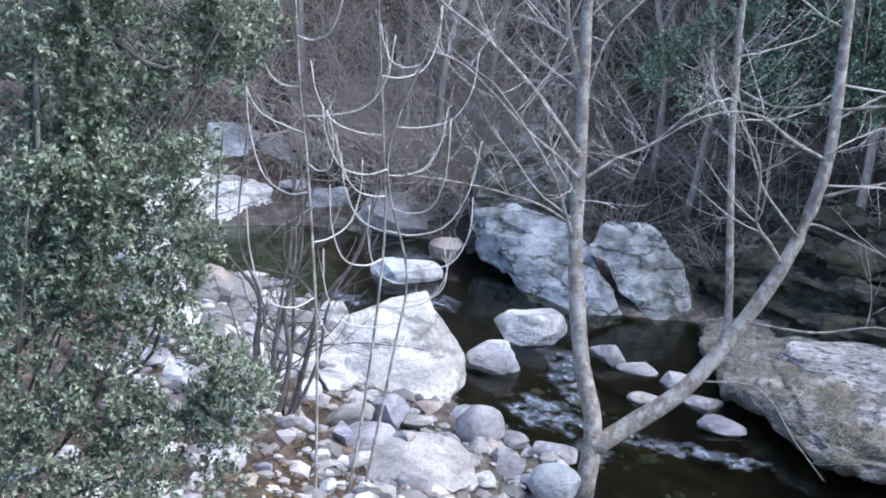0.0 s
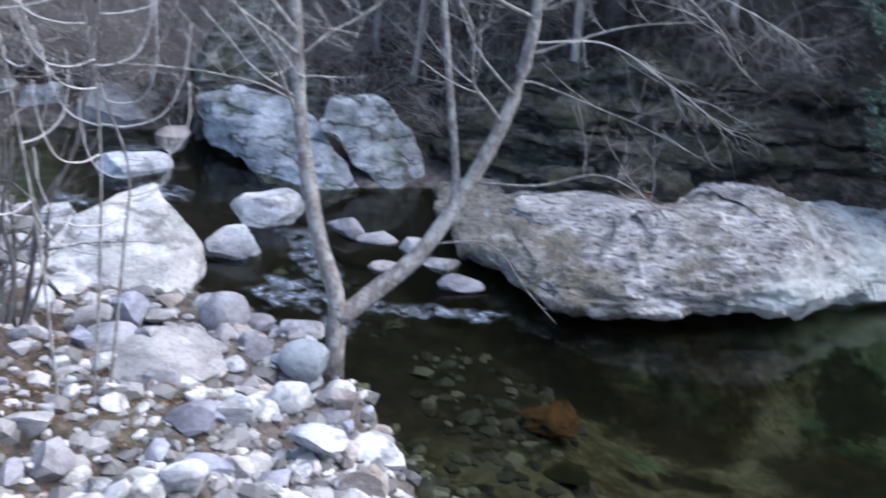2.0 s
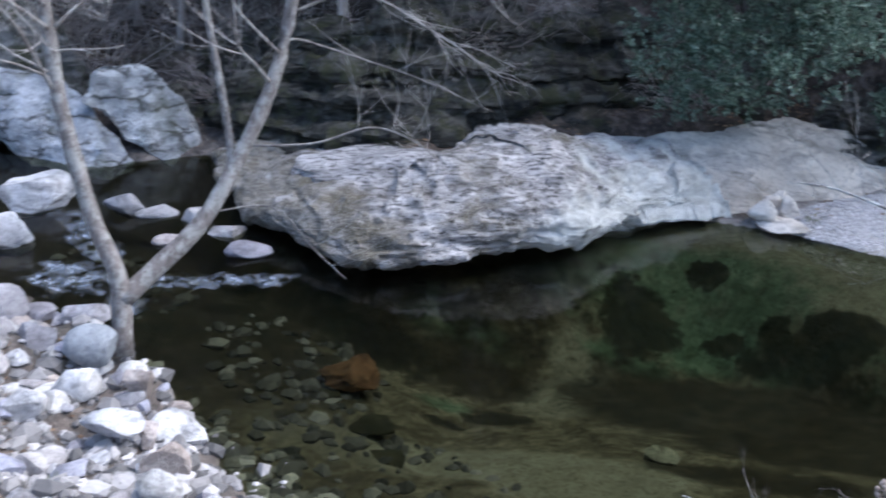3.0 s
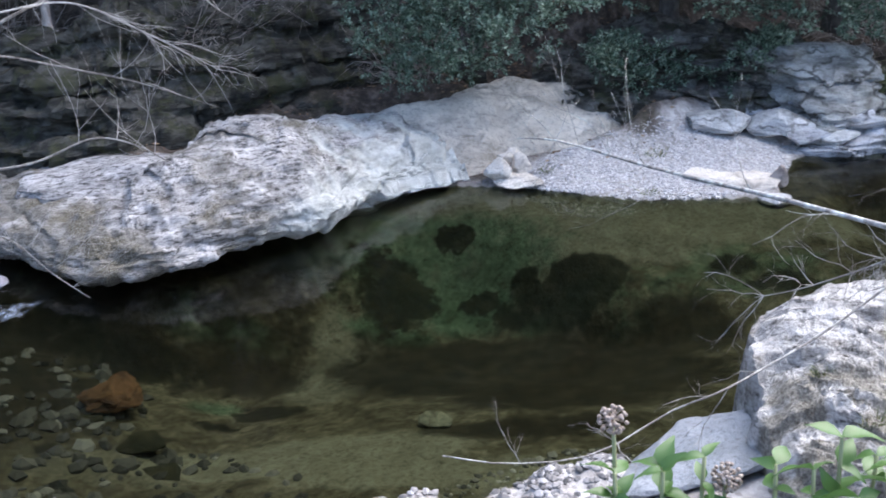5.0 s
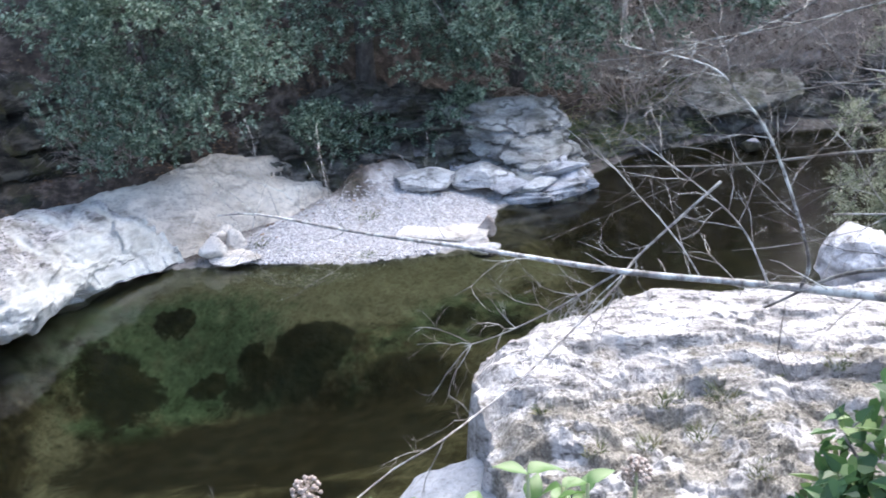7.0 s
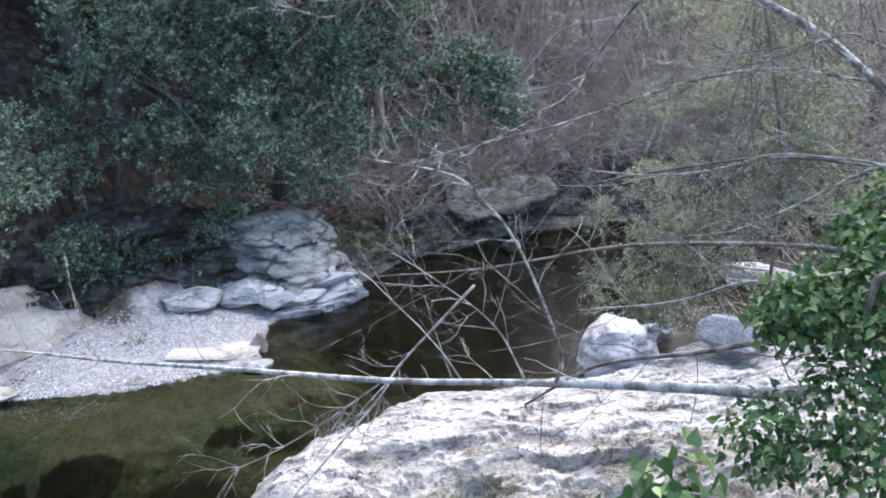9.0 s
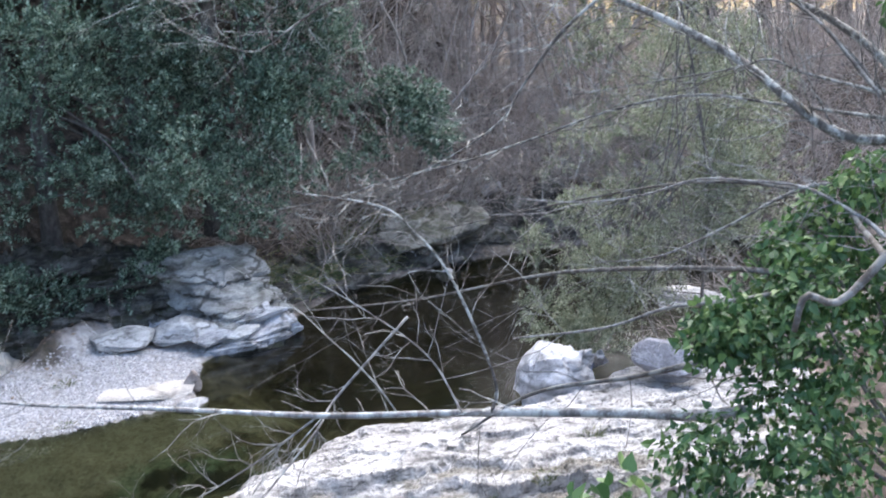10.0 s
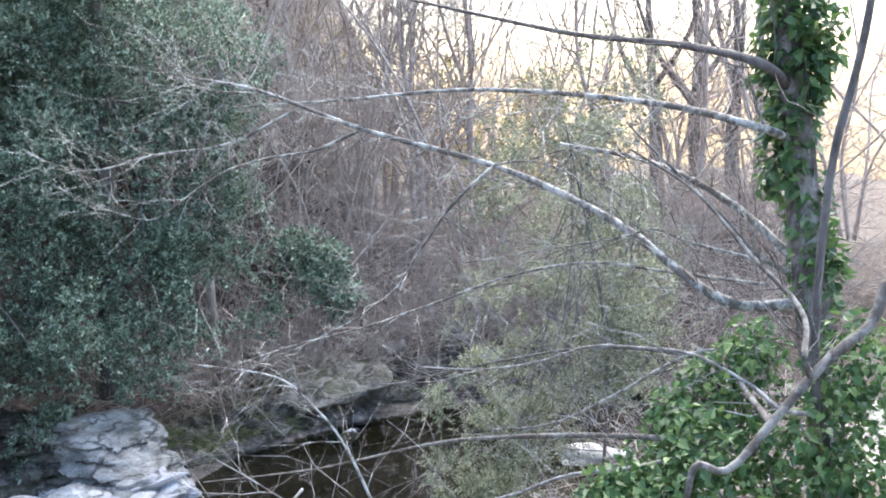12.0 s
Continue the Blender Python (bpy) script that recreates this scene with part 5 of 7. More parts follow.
bare_tree("alder_tree", [
    ([(0.76, 8.45, 0.1), (0.8, 8.63, 0.67), (0.66, 8.85, 1.16), (0.53, 9.14, 1.98), (0.5, 9.32, 2.65), (0.46, 9.46, 3.46), (0.4, 9.6, 4.6), (0.3, 9.7, 6.5)], 0.085, 0.03),
    ([(0.8, 8.58, 0.52), (1.07, 8.67, 0.7), (1.5, 8.79, 1.02), (1.87, 8.96, 1.49), (2.25, 9.13, 2.15), (2.46, 9.3, 2.88), (2.49, 9.46, 3.59), (2.47, 9.57, 4.6), (2.4, 9.7, 6.5)], 0.085, 0.03),
    ([(1.76, 9.0, 1.27), (1.83, 9.11, 1.58), (1.76, 9.39, 2.51), (1.70, 9.54, 3.28), (1.67, 9.64, 4.3), (1.7, 9.7, 6)], 0.036, 0.02),
    ([(0.5, 9.3, 2.75), (0.27, 9.33, 3.03), (-0.01, 9.36, 3.34), (-0.4, 9.39, 3.67), (-0.76, 9.42, 3.91), (-1.2, 9.45, 4.3)], 0.026, 0.01),
    ([(0.5, 9.17, 2.6), (0.29, 9.07, 2.8), (0.03, 8.99, 3.0), (-0.26, 8.91, 3.28), (-0.5, 8.83, 3.49), (-0.8, 8.75, 3.6)], 0.018, 0.006),
    ([(0.48, 9.08, 2.15), (0.31, 9.01, 2.59), (0.24, 8.97, 2.72), (0.02, 8.93, 3.03), (-0.23, 8.89, 3.33), (-0.38, 8.85, 3.44)], 0.017, 0.007),
    ([(0.46, 9.07, 2.25), (0.22, 8.93, 2.41), (-0.06, 8.81, 2.51), (-0.28, 8.69, 2.58), (-0.58, 8.57, 2.64), (-0.85, 8.45, 2.68)], 0.010, 0.004),
    ([(0.48, 9.4, 3.1), (0.53, 9.45, 3.42), (0.64, 9.5, 3.74), (0.88, 9.55, 4.03)], 0.016, 0.007),
    ([(0.55, 9.22, 2.6), (0.78, 9.31, 2.76), (1.06, 9.37, 2.9), (1.32, 9.43, 3.15), (1.54, 9.49, 3.27)], 0.013, 0.005),
    ([(1.06, 9.37, 2.9), (0.99, 9.32, 2.74), (0.93, 9.27, 2.6)], 0.006, 0.003),
    ([(0.48, 9.48, 3.2), (0.31, 9.6, 3.71), (0.25, 9.7, 4.1)], 0.03, 0.02),
    ([(2.2, 9.1, 2.05), (2.05, 9.0, 2.25), (1.9, 8.95, 2.45), (1.85, 8.9, 2.9), (1.6, 8.85, 3.3)], 0.018, 0.006),
    ([(2.46, 9.3, 2.9), (2.15, 9.2, 3.05), (1.8, 9.15, 3.25), (1.4, 9.1, 3.2), (1.0, 9.0, 2.95)], 0.018, 0.005),
    ([(1.97, 8.98, 1.58), (2.47, 8.83, 1.6), (2.92, 8.72, 1.73), (3.21, 8.57, 1.66), (3.44, 8.39, 1.49)], 0.013, 0.004),
    ([(2.32, 9.18, 2.35), (2.5, 9.34, 2.35), (3.06, 9.22, 2.16), (3.52, 9.11, 1.99), (4.11, 8.88, 1.71)], 0.013, 0.003),
    ([(2.47, 9.4, 3.3), (3.2, 9.1, 3.4), (3.89, 8.96, 2.95), (4.16, 8.99, 2.6), (4.45, 9.03, 2.37)], 0.015, 0.003),
    ([(1.6, 8.82, 1.1), (2.09, 8.76, 1.1), (2.35, 8.41, 0.83), (2.53, 8.12, 0.67)], 0.008, 0.003),
    ([(2.5, 9.47, 3.35), (2.08, 9.6, 3.25), (1.67, 9.74, 3.39), (1.25, 9.85, 3.52)], 0.013, 0.004),
    ([(2.28, 9.12, 2.3), (1.95, 9.18, 2.68), (1.77, 9.3, 3.14), (1.61, 9.38, 3.6)], 0.013, 0.005),
    ([(2.46, 9.3, 2.6), (2.83, 9.32, 2.72), (3.3, 9.31, 2.85), (3.9, 9.3, 2.9)], 0.015, 0.004)],
    "smooth grey bare tree forking low at the stream's edge", 5, M_bark, M_barkpale, 6, 1.0, 2, start=0.4, wander=0.24, lift=0.3, thick=0.009, fork=3)

def hanging_spray(line, n, length, way, seed):
    """Fine pale twigs that hang from the end of a bough."""
    c, r, g = spline(line, 24), rng_of(seed), Geo()
    o = c[0]
    g.tube(c - o, 0.011, 0.003, 6, 0.05, seed)
    for _ in range(n):
        sprout(g, c[r.integers(8, 24)] - o, np.array(way) + r.normal(0, 0.3, 3), length * r.uniform(0.5, 1.2), 0.0035, 2, r, -0.12, 0.3, 3)
    return g, o


alder = next(ob for ob in scene.objects if ob.name == "alder_tree")
for k, (line, n, length, way) in enumerate([([(2.46, 9.3, 2.7), (3.1, 9.25, 2.7), (3.7, 9.1, 2.35), (4.2, 9.0, 2.0)], 16, 0.6, (0.8, -0.2, -0.35)), ([(2.48, 9.45, 3.5), (3.3, 9.4, 3.4), (4.2, 9.2, 3.05), (4.9, 9.1, 2.7)], 14, 0.6, (0.7, -0.1, -0.5)), ([(2.47, 9.4, 3.2), (2.9, 9.3, 3.5), (3.4, 9.2, 3.6)], 10, 0.6, (0.8, 0, 0.2))]):
    g, o = hanging_spray(line, n, length, way, 46 + k)
    ob = part("hanging_spray", g.mesh("hanging_spray", M_barkpale), alder)
    ob.location = Vector(o) - alder.location


def sapling(pts, seed):
    """A thin stem whose few side shoots swing out and turn straight up."""
    tree = thing("sapling", pts[0], "thin pale bare sapling on the pebble bank", "tree", "saplings on the pebble bank")
    o, r = np.array(pts[0]), rng_of(seed)
    c = spline(pts, 40) - o
    g = Geo()
    g.tube(c, 0.012, 0.006, 8, 0.05, seed)
    stem = part("trunk", g.mesh("trunk", M_bark), tree)
    for k, i in enumerate((12, 15, 18, 20, 23, 25, 28, 31, 35)):
        g = Geo()
        a = (0 if k % 2 else math.pi) + r.normal(0, 0.5)
        out, size = np.array([math.cos(a), math.sin(a), 0]), r.uniform(0.45, 0.95) * (1 - 0.012 * i)
        dip = r.uniform(-0.12, 0.1)
        shoot = spline([c[i], c[i] + size * (out * 0.35 + [0, 0, dip]), c[i] + size * (out * 0.75 + [0, 0, 0.16 + dip]), c[i] + size * (out * 0.98 + [0, 0, 0.6]), c[i] + size * (out * 1.04 + [0, 0, 1.15])], 16)
        shoot = shoot + (np.linspace(0, 1, 16)[:, None] ** 2) * r.normal(0, 0.06, 3)
        g.tube(shoot, 0.0065, 0.004, 6)
        for _ in range(3):
            at = r.integers(5, 14)
            sprout(g, shoot[at], shoot[at + 1] - shoot[at] + r.normal(0, 0.03, 3), size * r.uniform(0.25, 0.5), 0.003, 0, r, 1.0, 0.2)
        part("branch", g.mesh("branch", M_shoot), stem)


M_shoot = bark_material("pale_young_shoot_bark", (0.42, 0.39, 0.38), (0.66, 0.63, 0.62), 0.4)
for k, pts in enumerate(([(-1.24, 7.4, 0.3), (-1.37, 7.89, 1.52), (-1.55, 8.24, 2.7), (-1.67, 8.36, 3.43), (-1.8, 8.4, 5)],
                         [(-1.04, 7.53, 0.3), (-0.98, 7.89, 1.15), (-0.96, 8.3, 2.22), (-1.05, 8.5, 3.12), (-1.25, 8.6, 5)],
                         [(-0.94, 7.58, 0.3), (-0.8, 8.05, 1.47), (-0.77, 8.24, 1.99), (-0.98, 8.45, 2.84), (-0.6, 8.5, 4)])):
    sapling(pts, 30 + k)

r = rng_of(77)
stems = []
for k in range(9):
    a = r.uniform(0, 6.28)
    b0 = (-1.8 + 0.12 * math.cos(a), 8.6 + 0.12 * math.sin(a), 0.45)
    stems.append(([b0, (b0[0] + 0.15 * math.cos(a) + r.normal(0, 0.05), b0[1] + 0.1, 1.0), (b0[0] + 0.3 * math.cos(a) + r.normal(0, 0.08), b0[1] + 0.2, 1.45), (b0[0] + 0.45 * math.cos(a) + r.normal(0, 0.1), b0[1] + 0.35, 1.9), (b0[0] + 0.7 * math.cos(a), b0[1] + 0.5, 2.8)], r.uniform(0.016, 0.03), 0.006))
bare_tree("streamside_shrub", stems, "dark many-stemmed bare shrub among pale stones", 41, M_barkdark, M_barkdark, 8, 0.8, 2, category="shrub", wander=0.4, lift=0.3, thick=0.008, fork=2, start=0.15)


def evergreen(name, base, top, lumps, n, size, label, seed, material, trunk_r=0.12, group="", category="tree", boughs=10, gaps=-0.1, aspect=0.5):
    tree = thing(name, base, label, category, group)
    o, r = np.array(base), rng_of(seed)
    small = []
    for l in lumps:
        for _ in range(5):
            d = r.normal(0, 1, 3)
            d /= np.linalg.norm(d)
            small.append((*(np.array(l[:3]) + d * np.array(l[3:]) * r.uniform(0.7, 1.15)), *(np.array(l[3:]) * r.uniform(0.3, 0.55))))
    lumps = [(*l[:3], *(np.array(l[3:]) * 0.85)) for l in lumps] + small
    g = Geo()
    c = spline([base, (np.array(base) * 0.5 + np.array(top) * 0.5) + r.normal(0, 0.15, 3), top], 18) - o
    g.tube(c, trunk_r, trunk_r * 0.4, 8, 0.06, seed)
    part("trunk", g.mesh("trunk", M_barkdark), tree)
    for _ in range(boughs):
        g = Geo()
        l = lumps[r.integers(len(lumps))]
        s = c[r.integers(3, 17)]
        e = np.array(l[:3]) - o
        g.tube(spline([s, (s + e) / 2 + r.normal(0, 0.15, 3), e], 10), min(trunk_r * 0.3, 0.022), 0.006, 5)
        part("bough", g.mesh("bough", M_barkdark), tree)
    v, f = sprays(n, lumps, size, r, aspect, gaps=gaps)
    part("crown", mesh_of("crown", v - o, f, material, False), tree)
    return tree


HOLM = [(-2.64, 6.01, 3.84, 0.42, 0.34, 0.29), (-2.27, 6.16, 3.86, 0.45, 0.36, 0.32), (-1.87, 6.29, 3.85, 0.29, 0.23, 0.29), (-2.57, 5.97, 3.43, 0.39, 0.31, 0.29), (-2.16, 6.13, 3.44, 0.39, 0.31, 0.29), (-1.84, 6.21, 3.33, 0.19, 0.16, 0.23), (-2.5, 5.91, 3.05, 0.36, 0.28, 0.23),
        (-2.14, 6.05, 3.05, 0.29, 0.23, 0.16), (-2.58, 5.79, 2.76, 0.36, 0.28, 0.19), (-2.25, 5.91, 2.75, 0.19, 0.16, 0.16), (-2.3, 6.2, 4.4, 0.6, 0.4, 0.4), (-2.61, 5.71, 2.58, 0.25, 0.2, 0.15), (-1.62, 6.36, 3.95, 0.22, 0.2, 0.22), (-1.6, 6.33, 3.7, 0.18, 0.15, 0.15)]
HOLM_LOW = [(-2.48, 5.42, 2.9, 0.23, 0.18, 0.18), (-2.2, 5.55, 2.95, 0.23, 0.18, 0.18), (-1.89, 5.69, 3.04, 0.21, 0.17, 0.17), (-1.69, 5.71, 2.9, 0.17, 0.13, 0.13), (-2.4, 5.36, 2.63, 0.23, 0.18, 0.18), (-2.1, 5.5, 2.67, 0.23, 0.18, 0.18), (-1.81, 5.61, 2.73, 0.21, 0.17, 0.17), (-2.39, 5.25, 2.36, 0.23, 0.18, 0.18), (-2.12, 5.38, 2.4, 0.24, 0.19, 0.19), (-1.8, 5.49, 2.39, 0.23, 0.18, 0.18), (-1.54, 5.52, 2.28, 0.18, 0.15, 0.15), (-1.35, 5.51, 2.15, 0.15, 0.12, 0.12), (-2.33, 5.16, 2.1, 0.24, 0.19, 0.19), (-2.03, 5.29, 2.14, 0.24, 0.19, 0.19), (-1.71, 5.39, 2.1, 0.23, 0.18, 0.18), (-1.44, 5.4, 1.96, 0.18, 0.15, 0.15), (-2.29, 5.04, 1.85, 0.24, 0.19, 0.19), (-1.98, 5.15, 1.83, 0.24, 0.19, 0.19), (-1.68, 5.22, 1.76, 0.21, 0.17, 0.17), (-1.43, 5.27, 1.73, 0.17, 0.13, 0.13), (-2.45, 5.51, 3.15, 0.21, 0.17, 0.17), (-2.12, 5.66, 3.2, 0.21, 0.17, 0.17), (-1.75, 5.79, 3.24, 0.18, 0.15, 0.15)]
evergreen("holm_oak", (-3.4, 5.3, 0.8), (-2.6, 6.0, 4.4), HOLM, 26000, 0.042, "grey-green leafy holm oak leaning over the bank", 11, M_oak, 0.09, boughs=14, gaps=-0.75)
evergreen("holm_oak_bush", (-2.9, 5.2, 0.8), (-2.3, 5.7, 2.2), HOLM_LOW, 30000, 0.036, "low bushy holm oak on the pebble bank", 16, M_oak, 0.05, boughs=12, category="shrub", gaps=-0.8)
FARG = "evergreens on the far bank"
r = rng_of(8)
evergreen("evergreen_oak", (8.7, 11.6, 0.6), (8.0, 10.9, 3.6),
          [(7.17, 10.76, 1.9, 0.7, 0.55, 0.45), (7.78, 10.31, 1.75, 0.75, 0.6, 0.5), (8.36, 9.9, 1.65, 0.65, 0.55, 0.5), (7.79, 10.15, 1.25, 0.45, 0.36, 0.26), (7.02, 10.62, 1.1, 0.36, 0.3, 0.25), (7.67, 10.7, 2.6, 1.0, 0.8, 0.6), (7.2, 10.9, 2.9, 0.9, 0.7, 0.7), (8.5, 10.2, 2.6, 0.8, 0.7, 0.7), (7.3, 10.5, 1.5, 0.5, 0.4, 0.35), (8.9, 9.9, 2.1, 0.5, 0.45, 0.6)],
          52000, 0.048, "dense blue-green evergreen oak over the far rocks", 12, M_oakfar, 0.12, FARG, gaps=0.0)
evergreen("evergreen_oak", (11.3, 10.6, 0.7), (11.2, 9.9, 4.5),
          [(10.2, 10.2, 2.3, 0.7, 0.5, 0.7), (11.0, 9.4, 1.95, 0.8, 0.6, 0.65), (11.7, 8.7, 2.05, 0.8, 0.6, 0.6), (12.1, 8.1, 1.75, 0.6, 0.5, 0.55), (11.3, 8.9, 1.5, 0.6, 0.5, 0.35), (10.8, 9.9, 3.2, 1.1, 0.8, 0.9), (11.9, 9.2, 3.2, 0.9, 0.8, 0.8)],
          46000, 0.053, "dark evergreen oak on the steep far bank", 13, M_oakfar, 0.14, FARG, gaps=0.0)
evergreen("evergreen_oak", (13.2, 9.4, 0.8), (13.0, 9.0, 7.0),
          [(12.5, 9.5, 5.7, 0.95, 0.75, 0.9), (13.2, 8.7, 5.6, 1.0, 0.8, 0.9), (13.8, 7.8, 5.4, 0.85, 0.7, 0.8), (12.6, 9.4, 4.4, 1.0, 0.8, 0.85), (13.3, 8.5, 4.2, 0.95, 0.75, 0.85), (13.75, 7.8, 4.2, 0.65, 0.5, 0.7), (12.4, 9.5, 3.0, 0.85, 0.7, 0.75), (13.0, 8.7, 2.75, 0.9, 0.75, 0.85), (13.45, 8.0, 2.65, 0.7, 0.55, 0.75), (13.2, 8.1, 1.8, 0.6, 0.5, 0.5), (13.8, 7.7, 3.1, 0.5, 0.4, 0.6), (12.8, 9.3, 6.9, 1.2, 1.0, 0.8)],
          95000, 0.06, "tall dark evergreen oak above the layered rocks", 14, M_oakfar, 0.18, FARG, gaps=0.0)
evergreen("evergreen_oak", (5.0, 19.0, 3.0), (4.5, 18.6, 6),
          [(3.73, 18.0, 2.6, 0.84, 0.67, 0.65), (4.63, 17.6, 2.2, 0.74, 0.6, 0.56), (2.68, 18.2, 2.7, 0.56, 0.45, 0.56), (1.74, 18.2, 2.4, 0.74, 0.6, 0.56), (5.03, 17.7, 3.2, 0.84, 0.67, 0.65), (3.88, 18.1, 3.3, 0.84, 0.67, 0.56), (5.06, 17.4, 2.0, 0.74, 0.6, 0.56), (1.64, 18.3, 3.3, 0.65, 0.52, 0.47), (5.6, 16.6, 3.2, 1.2, 0.8, 0.8)],
          20000, 0.07, "dark evergreen oak on the wooded slope", 15, M_oakfar, 0.14, FARG)
evergreen("evergreen_oak", (4.6, 15.2, 1.0), (4.2, 14.6, 4.6),
          [(1.75, 14.79, 2.92, 0.44, 0.35, 0.35), (2.47, 14.72, 3.27, 0.51, 0.41, 0.41), (3.25, 14.53, 2.94, 0.51, 0.41, 0.41), (3.94, 14.32, 2.62, 0.48, 0.38, 0.38), (2.91, 14.53, 2.42, 0.4, 0.32, 0.32), (3.7, 14.48, 3.47, 0.55, 0.44, 0.44), (4.24, 14.3, 3.2, 0.51, 0.41, 0.41), (2.29, 14.66, 2.49, 0.33, 0.26, 0.26)],
          15000, 0.065, "dark evergreen oak above the shaded rock bands", 22, M_oakfar, 0.1, FARG)
evergreen("olive_bush", (11.2, 2.2, 0.5), (11.0, 2.4, 4.4),
          [(10.45, 3.38, 1.14, 0.39, 0.31, 0.31), (10.7, 2.98, 1.48, 0.41, 0.33, 0.33), (10.91, 2.58, 1.78, 0.39, 0.31, 0.31), (11.04, 2.16, 1.88, 0.39, 0.31, 0.31), (11.18, 1.85, 2.19, 0.39, 0.31, 0.31), (10.54, 2.95, 0.98, 0.39, 0.31, 0.31), (10.81, 2.4, 1.32, 0.33, 0.27, 0.27), (11.23, 1.97, 2.51, 0.36, 0.29, 0.29), (11.07, 2.49, 2.31, 0.33, 0.27, 0.27), (11.36, 1.71, 2.94, 0.3, 0.24, 0.24), (11.32, 2.08, 3.11, 0.33, 0.27, 0.27), (11.17, 2.61, 2.96, 0.28, 0.22, 0.22), (11.42, 1.87, 3.59, 0.3, 0.24, 0.24), (11.32, 2.4, 3.72, 0.28, 0.22, 0.22), (11.22, 2.87, 4.06, 0.25, 0.2, 0.2), (11.4, 2.18, 4.2, 0.28, 0.22, 0.22), (10.78, 3.27, 2.07, 0.25, 0.2, 0.2), (10.55, 3.62, 1.72, 0.19, 0.15, 0.15)],
          34000, 0.048, "thin olive-green bush with pale leaves on the near bank", 17, M_olive, 0.02, category="shrub", boughs=34, aspect=0.3)
evergreen("olive_bush", (19.5, 4.0, 0.5), (19.3, 4.0, 4.5),
          [(18.9, 4.6, 1.5, 0.9, 0.8, 0.8), (18.6, 3.6, 1.1, 0.7, 0.7, 0.6), (18.8, 4.9, 4.0, 0.85, 0.7, 0.85), (19.0, 4.1, 3.3, 0.9, 0.75, 0.8), (18.6, 5.4, 3.1, 0.7, 0.6, 0.6), (19.0, 3.4, 2.5, 0.75, 0.6, 0.6), (19.0, 2.9, 2.0, 0.6, 0.5, 0.45), (19.4, 3.6, 4.9, 0.8, 0.7, 0.8)],
          17000, 0.07, "yellowish-green bush on the far side of the bend", 18, M_olive, 0.08, category="shrub", boughs=16)

evergreen("evergreen_bush", (17.0, 8.1, 0.9), (16.4, 7.6, 2.6),
          [(14.62, 7.6, 1.95, 0.36, 0.29, 0.29), (14.88, 7.18, 2.16, 0.4, 0.32, 0.32), (15.05, 6.75, 1.89, 0.32, 0.26, 0.26), (14.86, 7.33, 2.48, 0.32, 0.26, 0.26), (14.45, 7.8, 1.65, 0.28, 0.23, 0.23), (15.06, 6.9, 2.38, 0.28, 0.23, 0.23)],
          7000, 0.07, "small dark evergreen bush on the far bank", 21, M_oakfar, 0.05, FARG, "shrub")


hewn([(14.5, 7.25, 0.3), (15.2, 6.7, 0.38), (15.65, 6.25, 0.55), (16.4, 6.8, 0.75), (15.3, 7.8, 0.7), (14.7, 7.7, 0.5), (15.6, 7.0, 0.2), (15.2, 7.4, 0.15), (15.9, 6.4, 0.4)], 850, M_mossy, "grey overhanging rock slab on the far bank", 0.08)
evergreen("willow_bush", (13.0, 1.7, 0.4), (13.0, 2.2, 3.6),
          [(13.0, 3.95, 2.4, 0.5, 0.45, 0.35), (13.0, 3.1, 2.65, 0.55, 0.5, 0.4), (13.0, 2.3, 2.4, 0.5, 0.5, 0.4), (13.0, 1.8, 2.15, 0.5, 0.45, 0.35), (13.0, 2.95, 1.75, 0.6, 0.5, 0.4), (13.0, 2.35, 1.4, 0.5, 0.4, 0.4), (12.5, 3.6, 0.95, 0.5, 0.45, 0.4), (12.3, 3.05, 1.0, 0.5, 0.4, 0.4), (13.0, 1.95, 1.65, 0.45, 0.4, 0.35), (13.2, 3.6, 1.4, 0.5, 0.5, 0.4), (13.1, 3.3, 3.3, 0.45, 0.45, 0.4), (13.1, 2.4, 3.2, 0.45, 0.45, 0.4)],
          24000, 0.048, "thin grey-green bush hanging over the stream bend", 23, M_olive, 0.02, category="shrub", boughs=26, gaps=0.0, aspect=0.3)
evergreen("evergreen_bush", (18.6, 9.2, 1.0), (18.4, 8.8, 2.4),
          [(18.0, 8.65, 1.6, 0.5, 0.45, 0.3), (18.0, 8.1, 1.45, 0.4, 0.35, 0.28), (18.1, 9.4, 1.85, 0.5, 0.4, 0.35), (18.1, 8.85, 2.05, 0.5, 0.4, 0.3)], 6000, 0.07, "dark evergreen undergrowth on the far bank", 24, M_oakfar, 0.04, FARG, "shrub")
M_back = leaf_material("backlit_yellow_leaf", (0.14, 0.15, 0.05), (0.3, 0.29, 0.11), (0.5, 0.42, 0.16), 0.5, 0.5)
for k, (x, y, top) in enumerate([(25, 12.4, 6.2), (26, 9.0, 4.8), (27, 6.6, 4.6)]):
    z = ground_at(x, y)
    evergreen("valley_tree", (x, y, z - 0.2), (x, y, top), [(x + a, y + b, top - c, 1.0, 0.9, 0.75) for a, b, c in ((0, 0, 0), (0.4, 0.9, 0.6), (-0.3, -0.9, 0.8), (0.2, 0.3, 1.5), (-0.2, 0.9, 1.9), (0.1, -0.6, 2.0))], 5000, 0.11, "sunlit yellow-green tree down the valley", 860 + k, M_back, 0.1, "sunlit trees down the valley", gaps=0.2)
